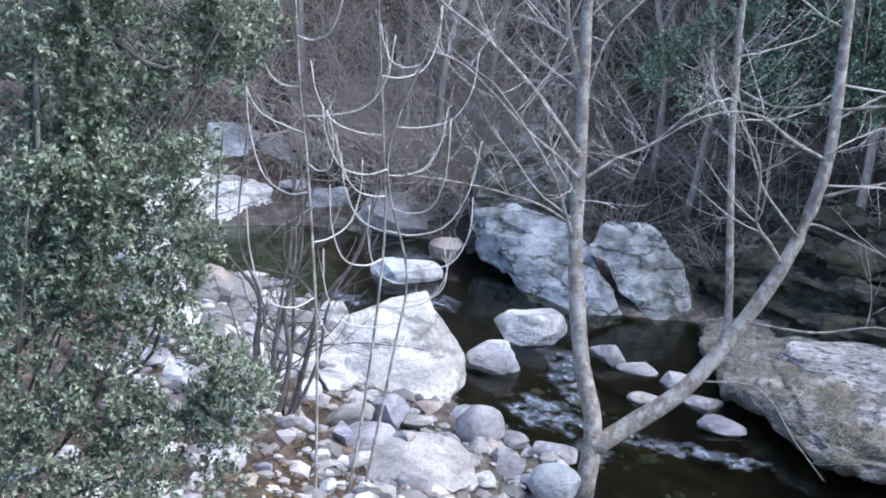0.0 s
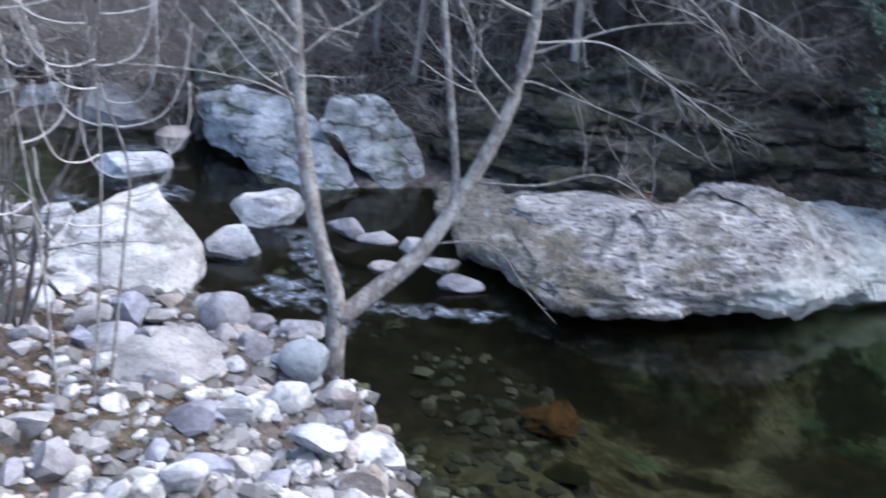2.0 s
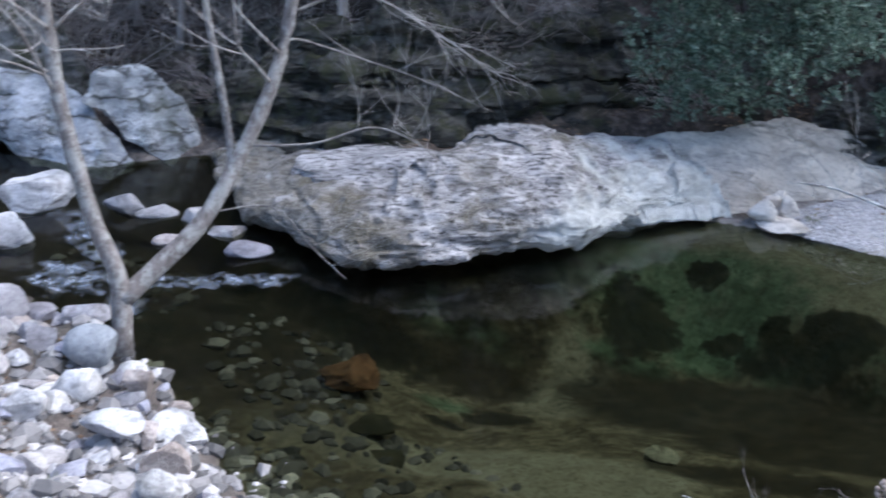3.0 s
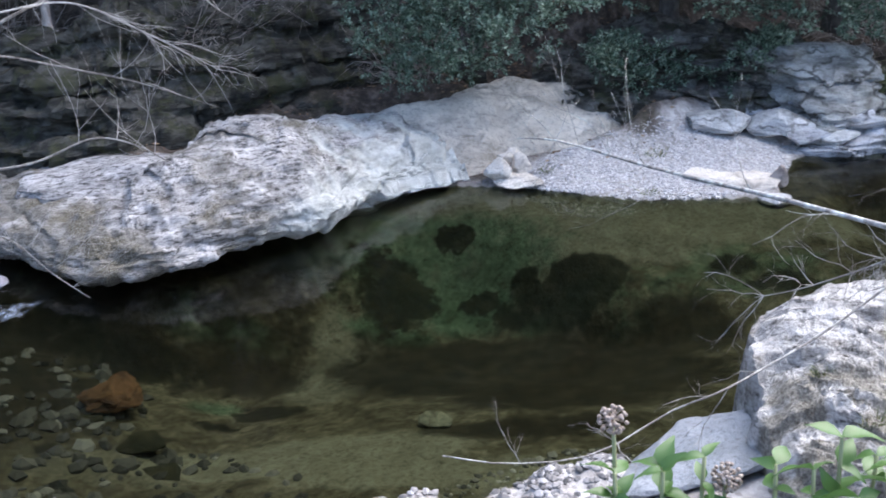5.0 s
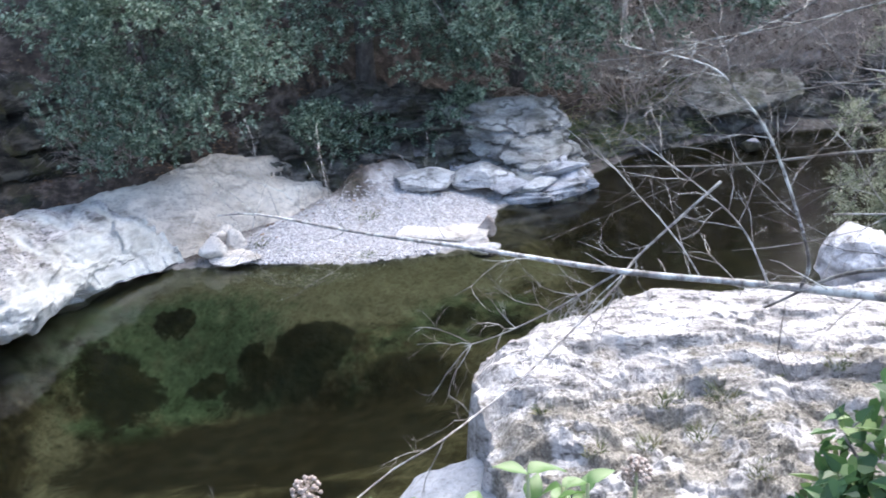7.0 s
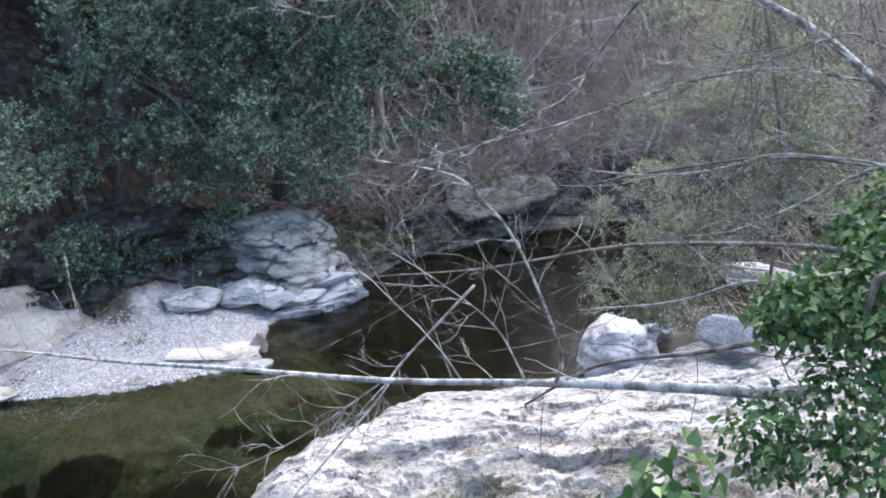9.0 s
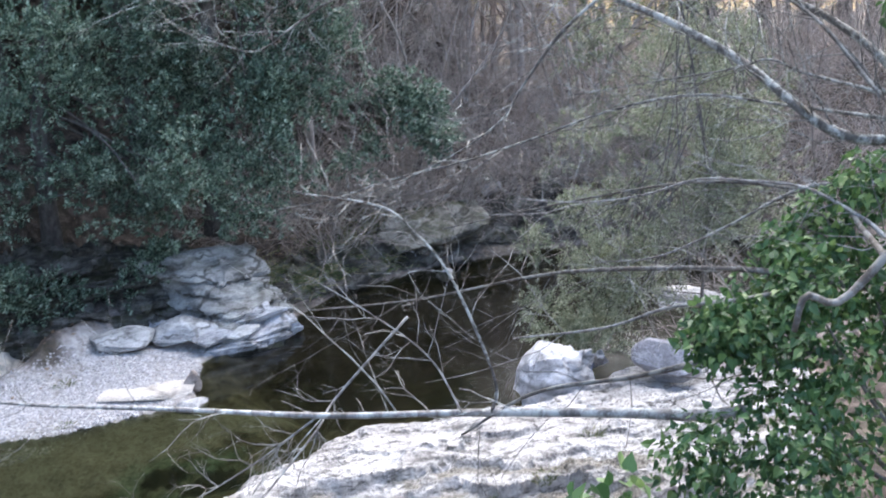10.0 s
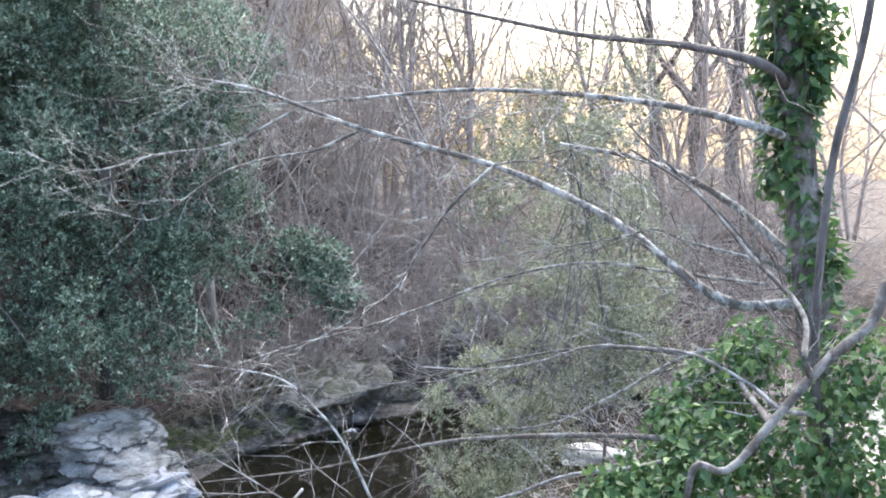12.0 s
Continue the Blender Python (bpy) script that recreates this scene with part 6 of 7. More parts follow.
stout = bare_tree("stout_tree", [([(0, 0, -0.5), (0.1, 0.05, 1.5), (-0.05, 0.1, 3.5), (0.2, 0.2, 6.5)], 0.2, 0.03), ([(0.02, 0.1, 2.0), (0.6, 0.9, 3.4), (1.0, 1.5, 5.5)], 0.09, 0.02), ([(-0.03, 0.1, 2.4), (-0.5, -0.9, 3.8), (-0.8, -1.5, 5.8)], 0.08, 0.02)],
                  "stout dark tree against the bright valley", 870, M_barkdark, M_barkdark, 5, 1.8, 2, "stout trees down the valley", 0.5, 0.25, joined=True)
for k, (x, y) in enumerate([(27, 4.27), (27, 3.31), (26, 2.45), (28, 2.14)]):
    m = pose(x, y, min(ground_at(x, y), 1.6), 0, 0, 70 * k)
    c = stout if k == 0 else copy_thing(stout, m)
    c.matrix_world = m


evergreen("evergreen_bush", (10.6, 10.0, 0.35), (10.5, 9.8, 0.9),
          [(10.3, 9.75, 0.75, 0.5, 0.4, 0.22), (10.9, 9.35, 0.62, 0.4, 0.35, 0.18), (9.9, 10.1, 0.85, 0.5, 0.4, 0.28), (11.3, 9.1, 0.85, 0.4, 0.35, 0.25)], 9000, 0.05, "low dark evergreen undergrowth behind the gravel", 25, M_oakfar, 0.03, FARG, "shrub")


# tall evergreens higher on the slope: one, then copies
TALL = [(0, 0, 2.2, 1.3, 1.3, 0.9), (0.7, 0.2, 3.4, 1.1, 1.1, 0.9), (-0.7, 0.3, 3.8, 1.2, 1.1, 0.9), (0.1, -0.5, 4.8, 1.3, 1.2, 1.0), (0.5, 0.4, 6.2, 1.2, 1.1, 1.0), (-0.5, -0.2, 6.8, 1.0, 1.0, 0.9), (0.1, 0.1, 8.2, 0.9, 0.9, 1.0), (0.9, -0.6, 1.4, 0.8, 0.8, 0.6)]
tall = evergreen("hillside_oak", (0, 0, -0.3), (0.1, 0.1, 8.0), TALL, 13000, 0.15, "tall dark evergreen oak on the wooded slope", 19, M_oakfar, 0.16, "tall evergreens on the slope")
for k, (x, y) in enumerate([(7.5, 14.5), (10.0, 13.5), (12.5, 12.4), (14.0, 11.2), (5.2, 15.6), (9.0, 16.5), (12.0, 15.5), (15.2, 12.6), (3.0, 18.5), (6.2, 18.0), (14.5, 14.8), (4.2, 21), (8.0, 20), (16.5, 13.8), (1.0, 22), (-3, 23), (-7, 22), (18, 15), (10.8, 15.0), (13.3, 13.9), (11.2, 17.4), (13.6, 16.6), (17, 11.2), (19, 12.4), (21.5, 14), (22.5, 11.8), (25, 13.2), (8.6, 13.6)]):
    m = pose(x, y, ground_at(x, y), 0, 0, 47 * k)
    c = tall if k == 0 else copy_thing(tall, m)
    c.matrix_world = m @ Matrix.Scale(0.85 + 0.05 * (k * 7 % 8), 4)

# bare wood on the slope: one tree, then copies
proto = bare_tree("slope_tree", [([(0, 0, -0.3), (0.1, 0.05, 1.5), (-0.15, 0.1, 3.2), (0.1, 0.2, 5.0), (0.3, 0.1, 6.5)], 0.06, 0.012), ([(-0.05, 0.08, 2.2), (0.5, 0.3, 3.3), (0.8, 0.5, 4.6), (0.9, 0.4, 6.0)], 0.03, 0.008), ([(-0.1, 0.1, 2.9), (-0.6, -0.2, 3.8), (-0.9, -0.4, 5.2)], 0.025, 0.008)],
                  "slim bare tree on the wooded slope", 51, M_twig, M_twig, 26, 1.6, 2, "bare trees on the slope", 0.8, 0.2, joined=True)
spots = [(2.45, 15.9), (2.0, 16.7), (-0.5, 18.5), (-2, 19.5), (-3.6, 19), (-5.5, 18.5), (0.8, 19.2), (-1.2, 17.6), (3.4, 17.6), (4.4, 14.6), (6.2, 13.8), (-7.5, 18.0), (15.3, 9.0), (17.0, 8.2), (18.5, 9.4), (16.4, 10.4), (20, 7.4), (21, 9.2), (19.3, 6.1), (24, 7), (23, 4.5), (26, 2.0), (22, 1.0), (24, -1.5), (25, 10), (29, 4), (30, 8), (28, 0), (21.5, 6.6), (23.5, 8.6), (26, 6), (27.5, 9.5), (22.5, 2.8), (25, 3.5), (31, 2), (19.5, 8.4), (20.6, 10.2), (22, 10.6), (23.4, 10.2), (24.6, 11.4), (21.2, 8.0), (22.8, 9.2), (18.2, 10.6), (25.5, 9.4)]
many = []
for k in range(6):
    a = k * 1.05 + r.uniform(-0.3, 0.3)
    lean = r.uniform(0.9, 2.6)
    many.append(([(0.12 * math.cos(a), 0.12 * math.sin(a), -0.2), (0.25 * lean * math.cos(a), 0.25 * lean * math.sin(a), 1.2), (0.7 * lean * math.cos(a + 0.4), 0.7 * lean * math.sin(a + 0.4), 2.6), (1.0 * lean * math.cos(a + 0.2), lean * math.sin(a + 0.2), 4.0), (1.5 * lean * math.cos(a), 1.5 * lean * math.sin(a), 5.4)], r.uniform(0.025, 0.045), 0.006))
coppice = bare_tree("slope_coppice", many, "many-stemmed bare tree with a haze of twigs", 57, M_twig, M_twig, 15, 1.7, 2, "bare trees on the slope", 0.0, 0.15, joined=True)
first = True
for k, (x, y) in enumerate(spots):
    m = pose(x, y, ground_at(x, y), r.uniform(-6, 6), r.uniform(-6, 6), r.uniform(0, 360))
    s = r.uniform(0.8, 1.25) if x < 19 else r.uniform(0.9, 1.5)
    if k > 12 and k % 4:
        c = coppice if first else copy_thing(coppice, m)
        first = False
    else:
        c = proto if k == 0 else copy_thing(proto, m)
    c.matrix_world = m @ Matrix.Scale(s, 4)


# ---- the pebble bank ----
def stone_set(n, seed, material):
    return [rock_mesh("pebble", (1, a.uniform(0.65, 0.95), a.uniform(0.45, 0.75)), seed + k, material, 2, 11, 0.42, 0.06) for k, a in enumerate(rng_of(seed + k) for k in range(n))]


PEB, PEBW, PEBG = stone_set(10, 400, M_cobble), stone_set(12, 420, M_white), stone_set(4, 440, M_tan)
r = rng_of(91)
made = 0
while made < 290:
    x, y = r.uniform(-3.4, 1.5), r.uniform(5.6, 12.6)
    edge = float(np.interp(y, [5.6, 6.4, 7.9, 8.9, 9.7, 10.8, 12.6], [1.9, 1.4, 1.05, 0.85, 0.3, -0.6, -2.1]))
    if x > edge or (y > 9.3 and x > edge - 0.1) or (y > 10 and x > -1.9 and r.random() < 0.6):
        continue
    if -2.15 < x < -0.35 and 9.75 < y < 11.5:
        continue
    s = float(np.clip(r.lognormal(-1.65, 0.4), 0.1, 0.42))
    z = ground_at(x, y) + s * 0.12
    pool = PEBW if r.random() < 0.36 else (PEBG if r.random() < 0.15 else PEB)
    ob = new("pebble", pool[r.integers(len(pool))])
    ob.matrix_world = pose(x, y, z, r.uniform(-20, 20), r.uniform(-20, 20), r.uniform(0, 360)) @ Matrix.Scale(s, 4)
    tagged(ob, "worn river stone on the pebble bank", "stone", "stones of the pebble bank")
    made += 1


def gravel(name, n, spots, lo, hi, material, label, seed):
    """Small stones round (x, y, rx, ry), joined."""
    r = rng_of(seed)
    bm = bmesh.new()
    bmesh.ops.create_icosphere(bm, subdivisions=1, radius=1.0)
    v0 = np.array([p.co[:] for p in bm.verts])
    f0 = np.array([[q.index for q in p.verts] for p in bm.faces])
    bm.free()
    k = r.integers(0, len(spots), n)
    sp = np.array(spots, float)[k]
    a, q = r.uniform(0, 2 * np.pi, n), np.sqrt(r.random(n))
    x, y = sp[:, 0] + np.cos(a) * q * sp[:, 2], sp[:, 1] + np.sin(a) * q * sp[:, 3]
    z = ground_height(x, y)[0]
    ok = z > (-0.12 if name != "bed_stones" else -2)
    x, y, z = x[ok], y[ok], z[ok]
    n = len(x)
    s = np.clip(r.lognormal(math.log((lo + hi) / 2.6), 0.4, n), lo, hi)[:, None, None]
    v = v0[None] * (1 + 0.25 * r.uniform(-1, 1, (n, len(v0), 1))) * s * np.stack([np.ones(n), r.uniform(0.6, 1, n), r.uniform(0.4, 0.8, n)], -1)[:, None]
    t = r.uniform(0, 6.28, n)[:, None]
    v = np.stack([v[..., 0] * np.cos(t) - v[..., 1] * np.sin(t), v[..., 0] * np.sin(t) + v[..., 1] * np.cos(t), v[..., 2]], -1) + np.stack([x, y, z], -1)[:, None]
    f = (f0[None] + (np.arange(n) * len(v0))[:, None, None]).reshape(-1, 3)
    return thing(name, (0, 0, 0), label, "gravel", kind="stuff", data=mesh_of(name, v.reshape(-1, 3), f, material, False))


def island_material(name, tones):
    m, t, b = nodes_of(name)
    g = t.nodes.new("ShaderNodeNewGeometry")
    col = ramp(t, g.outputs["Random Per Island"], [(p, (v, v * 0.97, v * 0.985)) for p, v in tones])
    col = mixed(t, 0.5, col, ramp(t, noise_tex(t, 30, 5, 0.7, g.outputs["Position"]), [(0.3, (0.5, 0.5, 0.5)), (0.7, (1, 1, 1))]), "MULTIPLY")
    link(t, col, b.inputs["Base Color"])
    b.inputs["Roughness"].default_value = 0.9
    return m


M_gravel = island_material("mixed_gravel_stone", [(0.0, 0.09), (0.4, 0.2), (0.75, 0.34), (0.97, 0.6)])
M_shingle = island_material("white_shingle_stone", [(0.0, 0.11), (0.3, 0.2), (0.65, 0.31), (0.97, 0.58)])
M_bed = island_material("brown_bed_stone", [(0.0, 0.03), (0.4, 0.08), (0.75, 0.15), (0.97, 0.32)])
gravel("pebble_gravel", 1500, [(-1.0, 7.4, 1.9, 1.4), (0.2, 7.6, 1.0, 1.6), (0.9, 6.6, 0.8, 0.9), (-1.5, 9.0, 1.6, 1.2), (1.6, 5.8, 0.6, 0.4)], 0.02, 0.085, M_gravel, "pale mixed pebbles of the near bank", 93)
gravel("shingle", 750, [(-0.6, 6.3, 1.7, 0.8), (-1.0, 7.4, 1.9, 1.4), (0.2, 7.6, 1.0, 1.6), (0.9, 6.6, 0.8, 0.9), (-1.5, 9.0, 1.6, 1.2), (1.5, 6.0, 0.5, 0.5), (0.2, 7.0, 1.2, 1.0)], 0.05, 0.13, M_shingle, "angular white stones packed on the near bank", 99)
gravel("upstream_cobbles", 420, [(-3.2, 12.5, 1.3, 0.7), (-2.8, 11.4, 1.3, 0.9), (-3.6, 13.4, 0.9, 0.4), (-2.4, 10.2, 1.0, 0.8)], 0.08, 0.24, M_shingle, "white cobbles along the upper pool", 94)
M_bar = island_material("fine_pale_gravel", [(0.0, 0.38), (0.5, 0.5), (0.97, 0.68)])
gravel("gravel_bar", 9000, [(8.9, 8.6, 1.3, 0.75), (9.6, 8.1, 1.0, 0.65), (8.4, 9.0, 0.8, 0.5)], 0.007, 0.026, M_bar, "pale fine gravel bar at the pool", 95)
gravel("near_shore_gravel", 900, [(3.9, 4.9, 1.2, 0.35), (4.7, 4.5, 0.7, 0.4)], 0.012, 0.05, M_gravel, "pale grit at the near edge of the pool", 96)
gravel("bed_stones", 330, [(1.8, 7.2, 0.9, 1.3), (2.4, 6.4, 0.9, 0.9), (0.9, 10.4, 0.8, 1.0), (2.2, 8.6, 0.8, 1.0)], 0.03, 0.11, M_bed, "dark stones on the stream bed", 97)


# ---- white water ----
def foam(at, length, width, turn, seed):
    """A thin sheet of broken water, dense in the middle and torn along the flow."""
    A, B = np.meshgrid(np.arange(-length, length, 0.03), np.arange(-width, width, 0.02))
    n = 0.8 - 1.1 * ((A / length) ** 2 + (B / width) ** 2) + 0.3 * wave(A * 0.4, B, 0.25, seed)
    c, s = math.cos(radians(turn)), math.sin(radians(turn))
    z = 0.05 + 0.012 * wave(A, B, 0.2, seed + 2)
    v = np.stack([at[0] + A * c - B * s, at[1] + A * s + B * c, z], -1).reshape(-1, 3)
    i = np.arange(A.size).reshape(A.shape)
    q = np.stack([i[:-1, :-1], i[:-1, 1:], i[1:, 1:], i[1:, :-1]], -1).reshape(-1, 4)
    q = q[(n > 0.0).ravel()[q].any(1)]
    used, inv = np.unique(q, return_inverse=True)
    me = mesh_of("foam", v[used], inv.reshape(-1, 4), M_foam)
    me.attributes.new("froth", "FLOAT", "POINT").data.foreach_set("value", np.clip(n * 1.6, 0, 0.8).ravel()[used].astype(np.float32))
    thing("foam", (0, 0, 0), "white foam on the tumbling water", "foam", "foam of the rapid", "stuff", me)


for k, (x, y, l, w, tu, n) in enumerate([(0.46, 10.2, 0.5, 0.25, -50, 60), (0.75, 10.9, 0.45, 0.15, -60, 40), (0.65, 11.6, 0.4, 0.15, -70, 36), (-1.15, 12.6, 0.5, 0.2, -20, 50), (-0.9, 13.1, 0.45, 0.2, -40, 36), (1.6, 9.75, 0.6, 0.12, -15, 40), (0.9, 9.5, 0.3, 0.12, -60, 22), (-1.3, 14.8, 0.35, 0.15, 0, 20), (-1.9, 12.9, 0.35, 0.15, -20, 24), (2.1, 9.6, 0.4, 0.1, -10, 18)]):
    foam((x, y), l * 1.1, w * 1.6, tu, 500 + 5 * k)

# ---- thickets and litter on the slopes ----
r = rng_of(61)
brush = thing("bare_bush", (0, 0, 0), "tangled bare purplish-grey bush on the slope", "bush", "bare bushes on the slope")
for k in range(9):
    g = Geo()
    for _ in range(5):
        a, q = k * 0.7 + r.uniform(-0.3, 0.3), r.uniform(0, 0.5)
        sprout(g, (q * math.cos(a), q * math.sin(a), -0.1), (math.cos(a) * 0.9 + r.normal(0, 0.4), math.sin(a) * 0.9 + r.normal(0, 0.4), 0.7), r.uniform(0.9, 1.9), 0.008, 2, r, 0.05, 0.6, 4)
    part("stem", g.mesh("stem", M_twig), brush)
where = [(-5.8, 18.4), (-4.8, 18.6), (-3.2, 18.6), (-2.2, 17.6), (-1.4, 16.9), (-0.6, 17.0), (-3.0, 18.6), (-1.8, 18.2), (-0.2, 18.2), (1.2, 17.4), (2.0, 17.6), (3.0, 16.4), (1.4, 16.2), (-4.0, 19.6), (-6.5, 18.9), (0.5, 20), (2.5, 19.5), (3.8, 15.4), (4.6, 16.0), (-2.6, 20.6), (-5.2, 20.4), (14.8, 8.6), (15.8, 8.1), (16.8, 8.9), (17.4, 7.1), (18.2, 7.9), (19, 6.8), (19.6, 5.2), (20.2, 6.2), (18.4, 5.6), (20.6, 8.2), (21.5, 5.5), (21.2, 3.4), (20.5, 2.0), (22.5, 7.5), (14.2, 9.4), (15.2, 10.2), (22.5, 4), (23.5, 2.5), (24, 5.8), (6.6, 13.6), (5.8, 13.2), (2.9, 14.4), (13.3, 1.6), (12.4, 0.9), (8.0, 11.6), (20, 10), (-6.6, 17.4), (-0.9, 17.4), (-1.1, 16.7), (-7.2, 18.2), (17.2, 8.2), (18.8, 8.8), (19.6, 7.4), (20.4, 9.4), (21.6, 8.4), (17.9, 9.6), (18.9, 4.8), (20.0, 4.2), (19.4, 2.6), (20.9, 5.0), (22.0, 6.2), (23.0, 5.2), (22.2, 3.2), (18.3, 6.4), (16.0, 9.2), (23.6, 7.6), (24.4, 4.4), (21.0, 0.8), (22.8, 1.6), (16.6, 7.4), (-2.0, 18.8), (-0.9, 18.0), (0.4, 18.6), (-2.4, 18.0), (1.8, 18.6), (0.2, 17.2), (-1.6, 19.6), (-3.8, 20.4), (-1.9, 17.3), (-2.7, 17.9), (-0.5, 17.7), (0.9, 18.0), (-1.2, 18.5), (-2.2, 19.3), (-0.2, 19.2), (-3.2, 19.2), (-4.6, 19.2), (-5.6, 19.4)]
for k, (x, y) in enumerate(where):
    s = r.uniform(0.75, 1.35) * (1.35 if k > 50 else 1) * (0.55 if k in (40, 41, 42, 45, 47, 48, 49, 50) else 1)
    m = pose(x, y, ground_at(x, y), r.uniform(-12, 12), r.uniform(-12, 12), r.uniform(0, 360))
    ob = brush if k == 0 else copy_thing(brush, m)
    ob.matrix_world = m @ Matrix.Scale(s, 4)


def litter(n, spots, size, label, seed):
    r = rng_of(seed)
    sp = np.array(spots, float)[r.integers(0, len(spots), n)]
    x, y = sp[:, 0] + r.normal(0, 0.5, n) * sp[:, 2], sp[:, 1] + r.normal(0, 0.5, n) * sp[:, 3]
    z = ground_height(x, y)[0]
    ok = z > 0.05
    x, y, z = x[ok], y[ok], z[ok] + 0.015
    n = len(x)
    v, f = leaves(n, [(0, 0, 0, 0.001, 0.001, 0.001)], size, r, 0.5, 0.6)
    v = v.reshape(n, 4, 3) * np.array([1, 1, 0.35]) + np.stack([x, y, z], -1)[:, None]
    thing("leaf_litter", (0, 0, 0), label, "leaves", kind="stuff", data=mesh_of("leaf_litter", v.reshape(-1, 3), f, M_dry, False))


litter(9000, [(0, 17.5, 5, 1.6), (4.5, 12.5, 3, 1.5), (9.5, 11, 2, 1.5), (16.5, 8.5, 3, 2), (21, 5, 4, 4)], 0.07, "brown fallen leaves on the far slopes", 66)
litter(3600, [(-1.0, 7.6, 1.5, 1.0), (-2.0, 9.0, 1.2, 1.0), (6.8, 2.5, 1.5, 0.8)], 0.05, "rust-brown leaves between the stones", 67)

# ---- the near bank: ivy-clad tree, branches and ivy ----
M_pearl = bark_material("pearl_grey_branch_bark", (0.1, 0.09, 0.085), (0.26, 0.24, 0.235), 0.6, 24)
M_bough = bark_material("grey_brown_bough_bark", (0.04, 0.034, 0.03), (0.13, 0.112, 0.10), 0.3, 22)
IVYT = [(4.97, 0.03, 4.99, 0.12, 0.1, 0.11), (4.97, 0.08, 4.8, 0.1, 0.08, 0.11), (4.98, -0.05, 4.76, 0.09, 0.07, 0.14), (4.97, 0.02, 4.57, 0.12, 0.1, 0.11), (4.96, 0.04, 4.4, 0.11, 0.09, 0.11), (4.95, -0.05, 4.22, 0.1, 0.08, 0.14), (4.92, -0.09, 4.01, 0.11, 0.09, 0.14), (4.98, -0.07, 4.9, 0.11, 0.09, 0.14), (4.95, 0.0, 5.3, 0.14, 0.12, 0.25)]
tree = thing("ivy_clad_tree", (5.05, -0.25, 1.7), "grey lichened tree wrapped in green ivy", "tree")
o = np.array(tree.location)


def limb(name, pts, r0, r1, parent, material, seed, twigs=0, length=0.5, level=1, lift=0.2, n=30, label="", start=0.15):
    o = np.array(parent.location)
    c = spline(pts, n) - o
    g = Geo()
    if name in ("limb", "side_branch"):
        r0, r1, twigs = r0 * 0.9, r1 * 0.75, int(twigs * 3.3)
    r = rng_of(seed)
    g.tube(c, r0, r1, 9 if r0 > 0.01 else 6, 0.07, seed)
    ob = part(name, g.mesh(name, material), parent, label)
    if twigs:
        g = Geo()
        for _ in range(twigs):
            i = int(r.uniform(start, 0.99) * (n - 1))
            t = c[min(i + 1, n - 1)] - c[i - 1]
            t /= np.linalg.norm(t)
            s = np.cross(t, r.normal(0, 1, 3))
            s /= np.linalg.norm(s)
            sprout(g, c[i], t * 0.6 + s * r.uniform(0.5, 1.0), length * r.uniform(0.5, 1.5), min(max((r0 + (r1 - r0) * i / n) * 0.26, 0.0023), 0.0035), max(level, 2), r, lift, 0.45, 3, 5)
        tagged(part("twig_spray", g.mesh("twig_spray", material), ob), kind="stuff")
    return ob


limb("trunk", [(5.05, -0.25, 1.7), (4.95, -0.15, 3.0), (4.89, -0.07, 3.84), (4.96, -0.02, 4.4), (4.97, 0.02, 4.82), (4.95, 0.08, 5.6), (4.9, 0.1, 7.0)], 0.075, 0.05, tree, M_bough, 601)
limb("trunk", [(5.0, -0.35, 1.7), (4.6, -0.15, 3.3), (4.46, -0.09, 3.77), (4.57, -0.14, 4.42), (4.58, -0.26, 4.95), (4.6, -0.4, 6)], 0.017, 0.013, tree, M_barkdark, 602)
limb("limb", [(4.93, -0.1, 3.9), (4.87, 0.26, 3.9), (5.05, 0.69, 4.17), (5.15, 1.2, 4.4), (5.13, 1.87, 4.6), (5.11, 2.36, 4.79), (5.11, 2.74, 4.87)], 0.027, 0.006, tree, M_lichen, 603, 14, 0.7)
limb("limb", [(4.97, 0.0, 4.5), (4.76, 0.12, 4.57), (5.01, 0.56, 4.67), (5.13, 1.3, 4.75), (5.18, 1.99, 4.73), (5.22, 2.57, 4.72)], 0.02, 0.005, tree, M_lichen, 604, 12, 0.65)
limb("limb", [(4.97, 0.02, 4.7), (4.77, 0.11, 4.8), (5.0, 0.44, 4.89), (5.17, 0.93, 4.97), (5.21, 1.65, 5.16)], 0.025, 0.008, tree, M_barkdark, 605, 6, 0.45)
limb("limb", [(4.93, -0.1, 3.95), (5.1, 0.25, 4.25), (5.2, 0.6, 4.42), (5.3, 1.0, 4.5)], 0.022, 0.01, tree, M_lichen, 609, 3, 0.4)
limb("limb", [(4.95, 0.1, 3.95), (5.0, 0.5, 3.99), (5.03, 0.83, 4.02), (5.06, 1.19, 3.95), (5.09, 1.57, 3.81), (5.12, 1.92, 3.69), (5.15, 2.29, 3.59), (5.18, 2.68, 3.46), (5.21, 3.03, 3.38)], 0.009, 0.003, tree, M_lichen, 660, 6, 0.6)
limb("limb", [(4.93, -0.05, 3.95), (4.9, 0.12, 4.05), (4.93, 0.4, 4.12), (4.96, 0.54, 4.17), (4.99, 0.68, 4.13), (5.02, 0.97, 4.08), (5.1, 1.4, 4.0)], 0.009, 0.003, tree, M_lichen, 661, 5, 0.5)
limb("limb", [(5.15, 1.28, 4.42), (5.1, 1.15, 4.44), (5.1, 1.03, 4.43), (5.1, 0.89, 4.37), (5.1, 0.84, 4.26)], 0.006, 0.003, tree, M_lichen, 662, 1, 0.3)
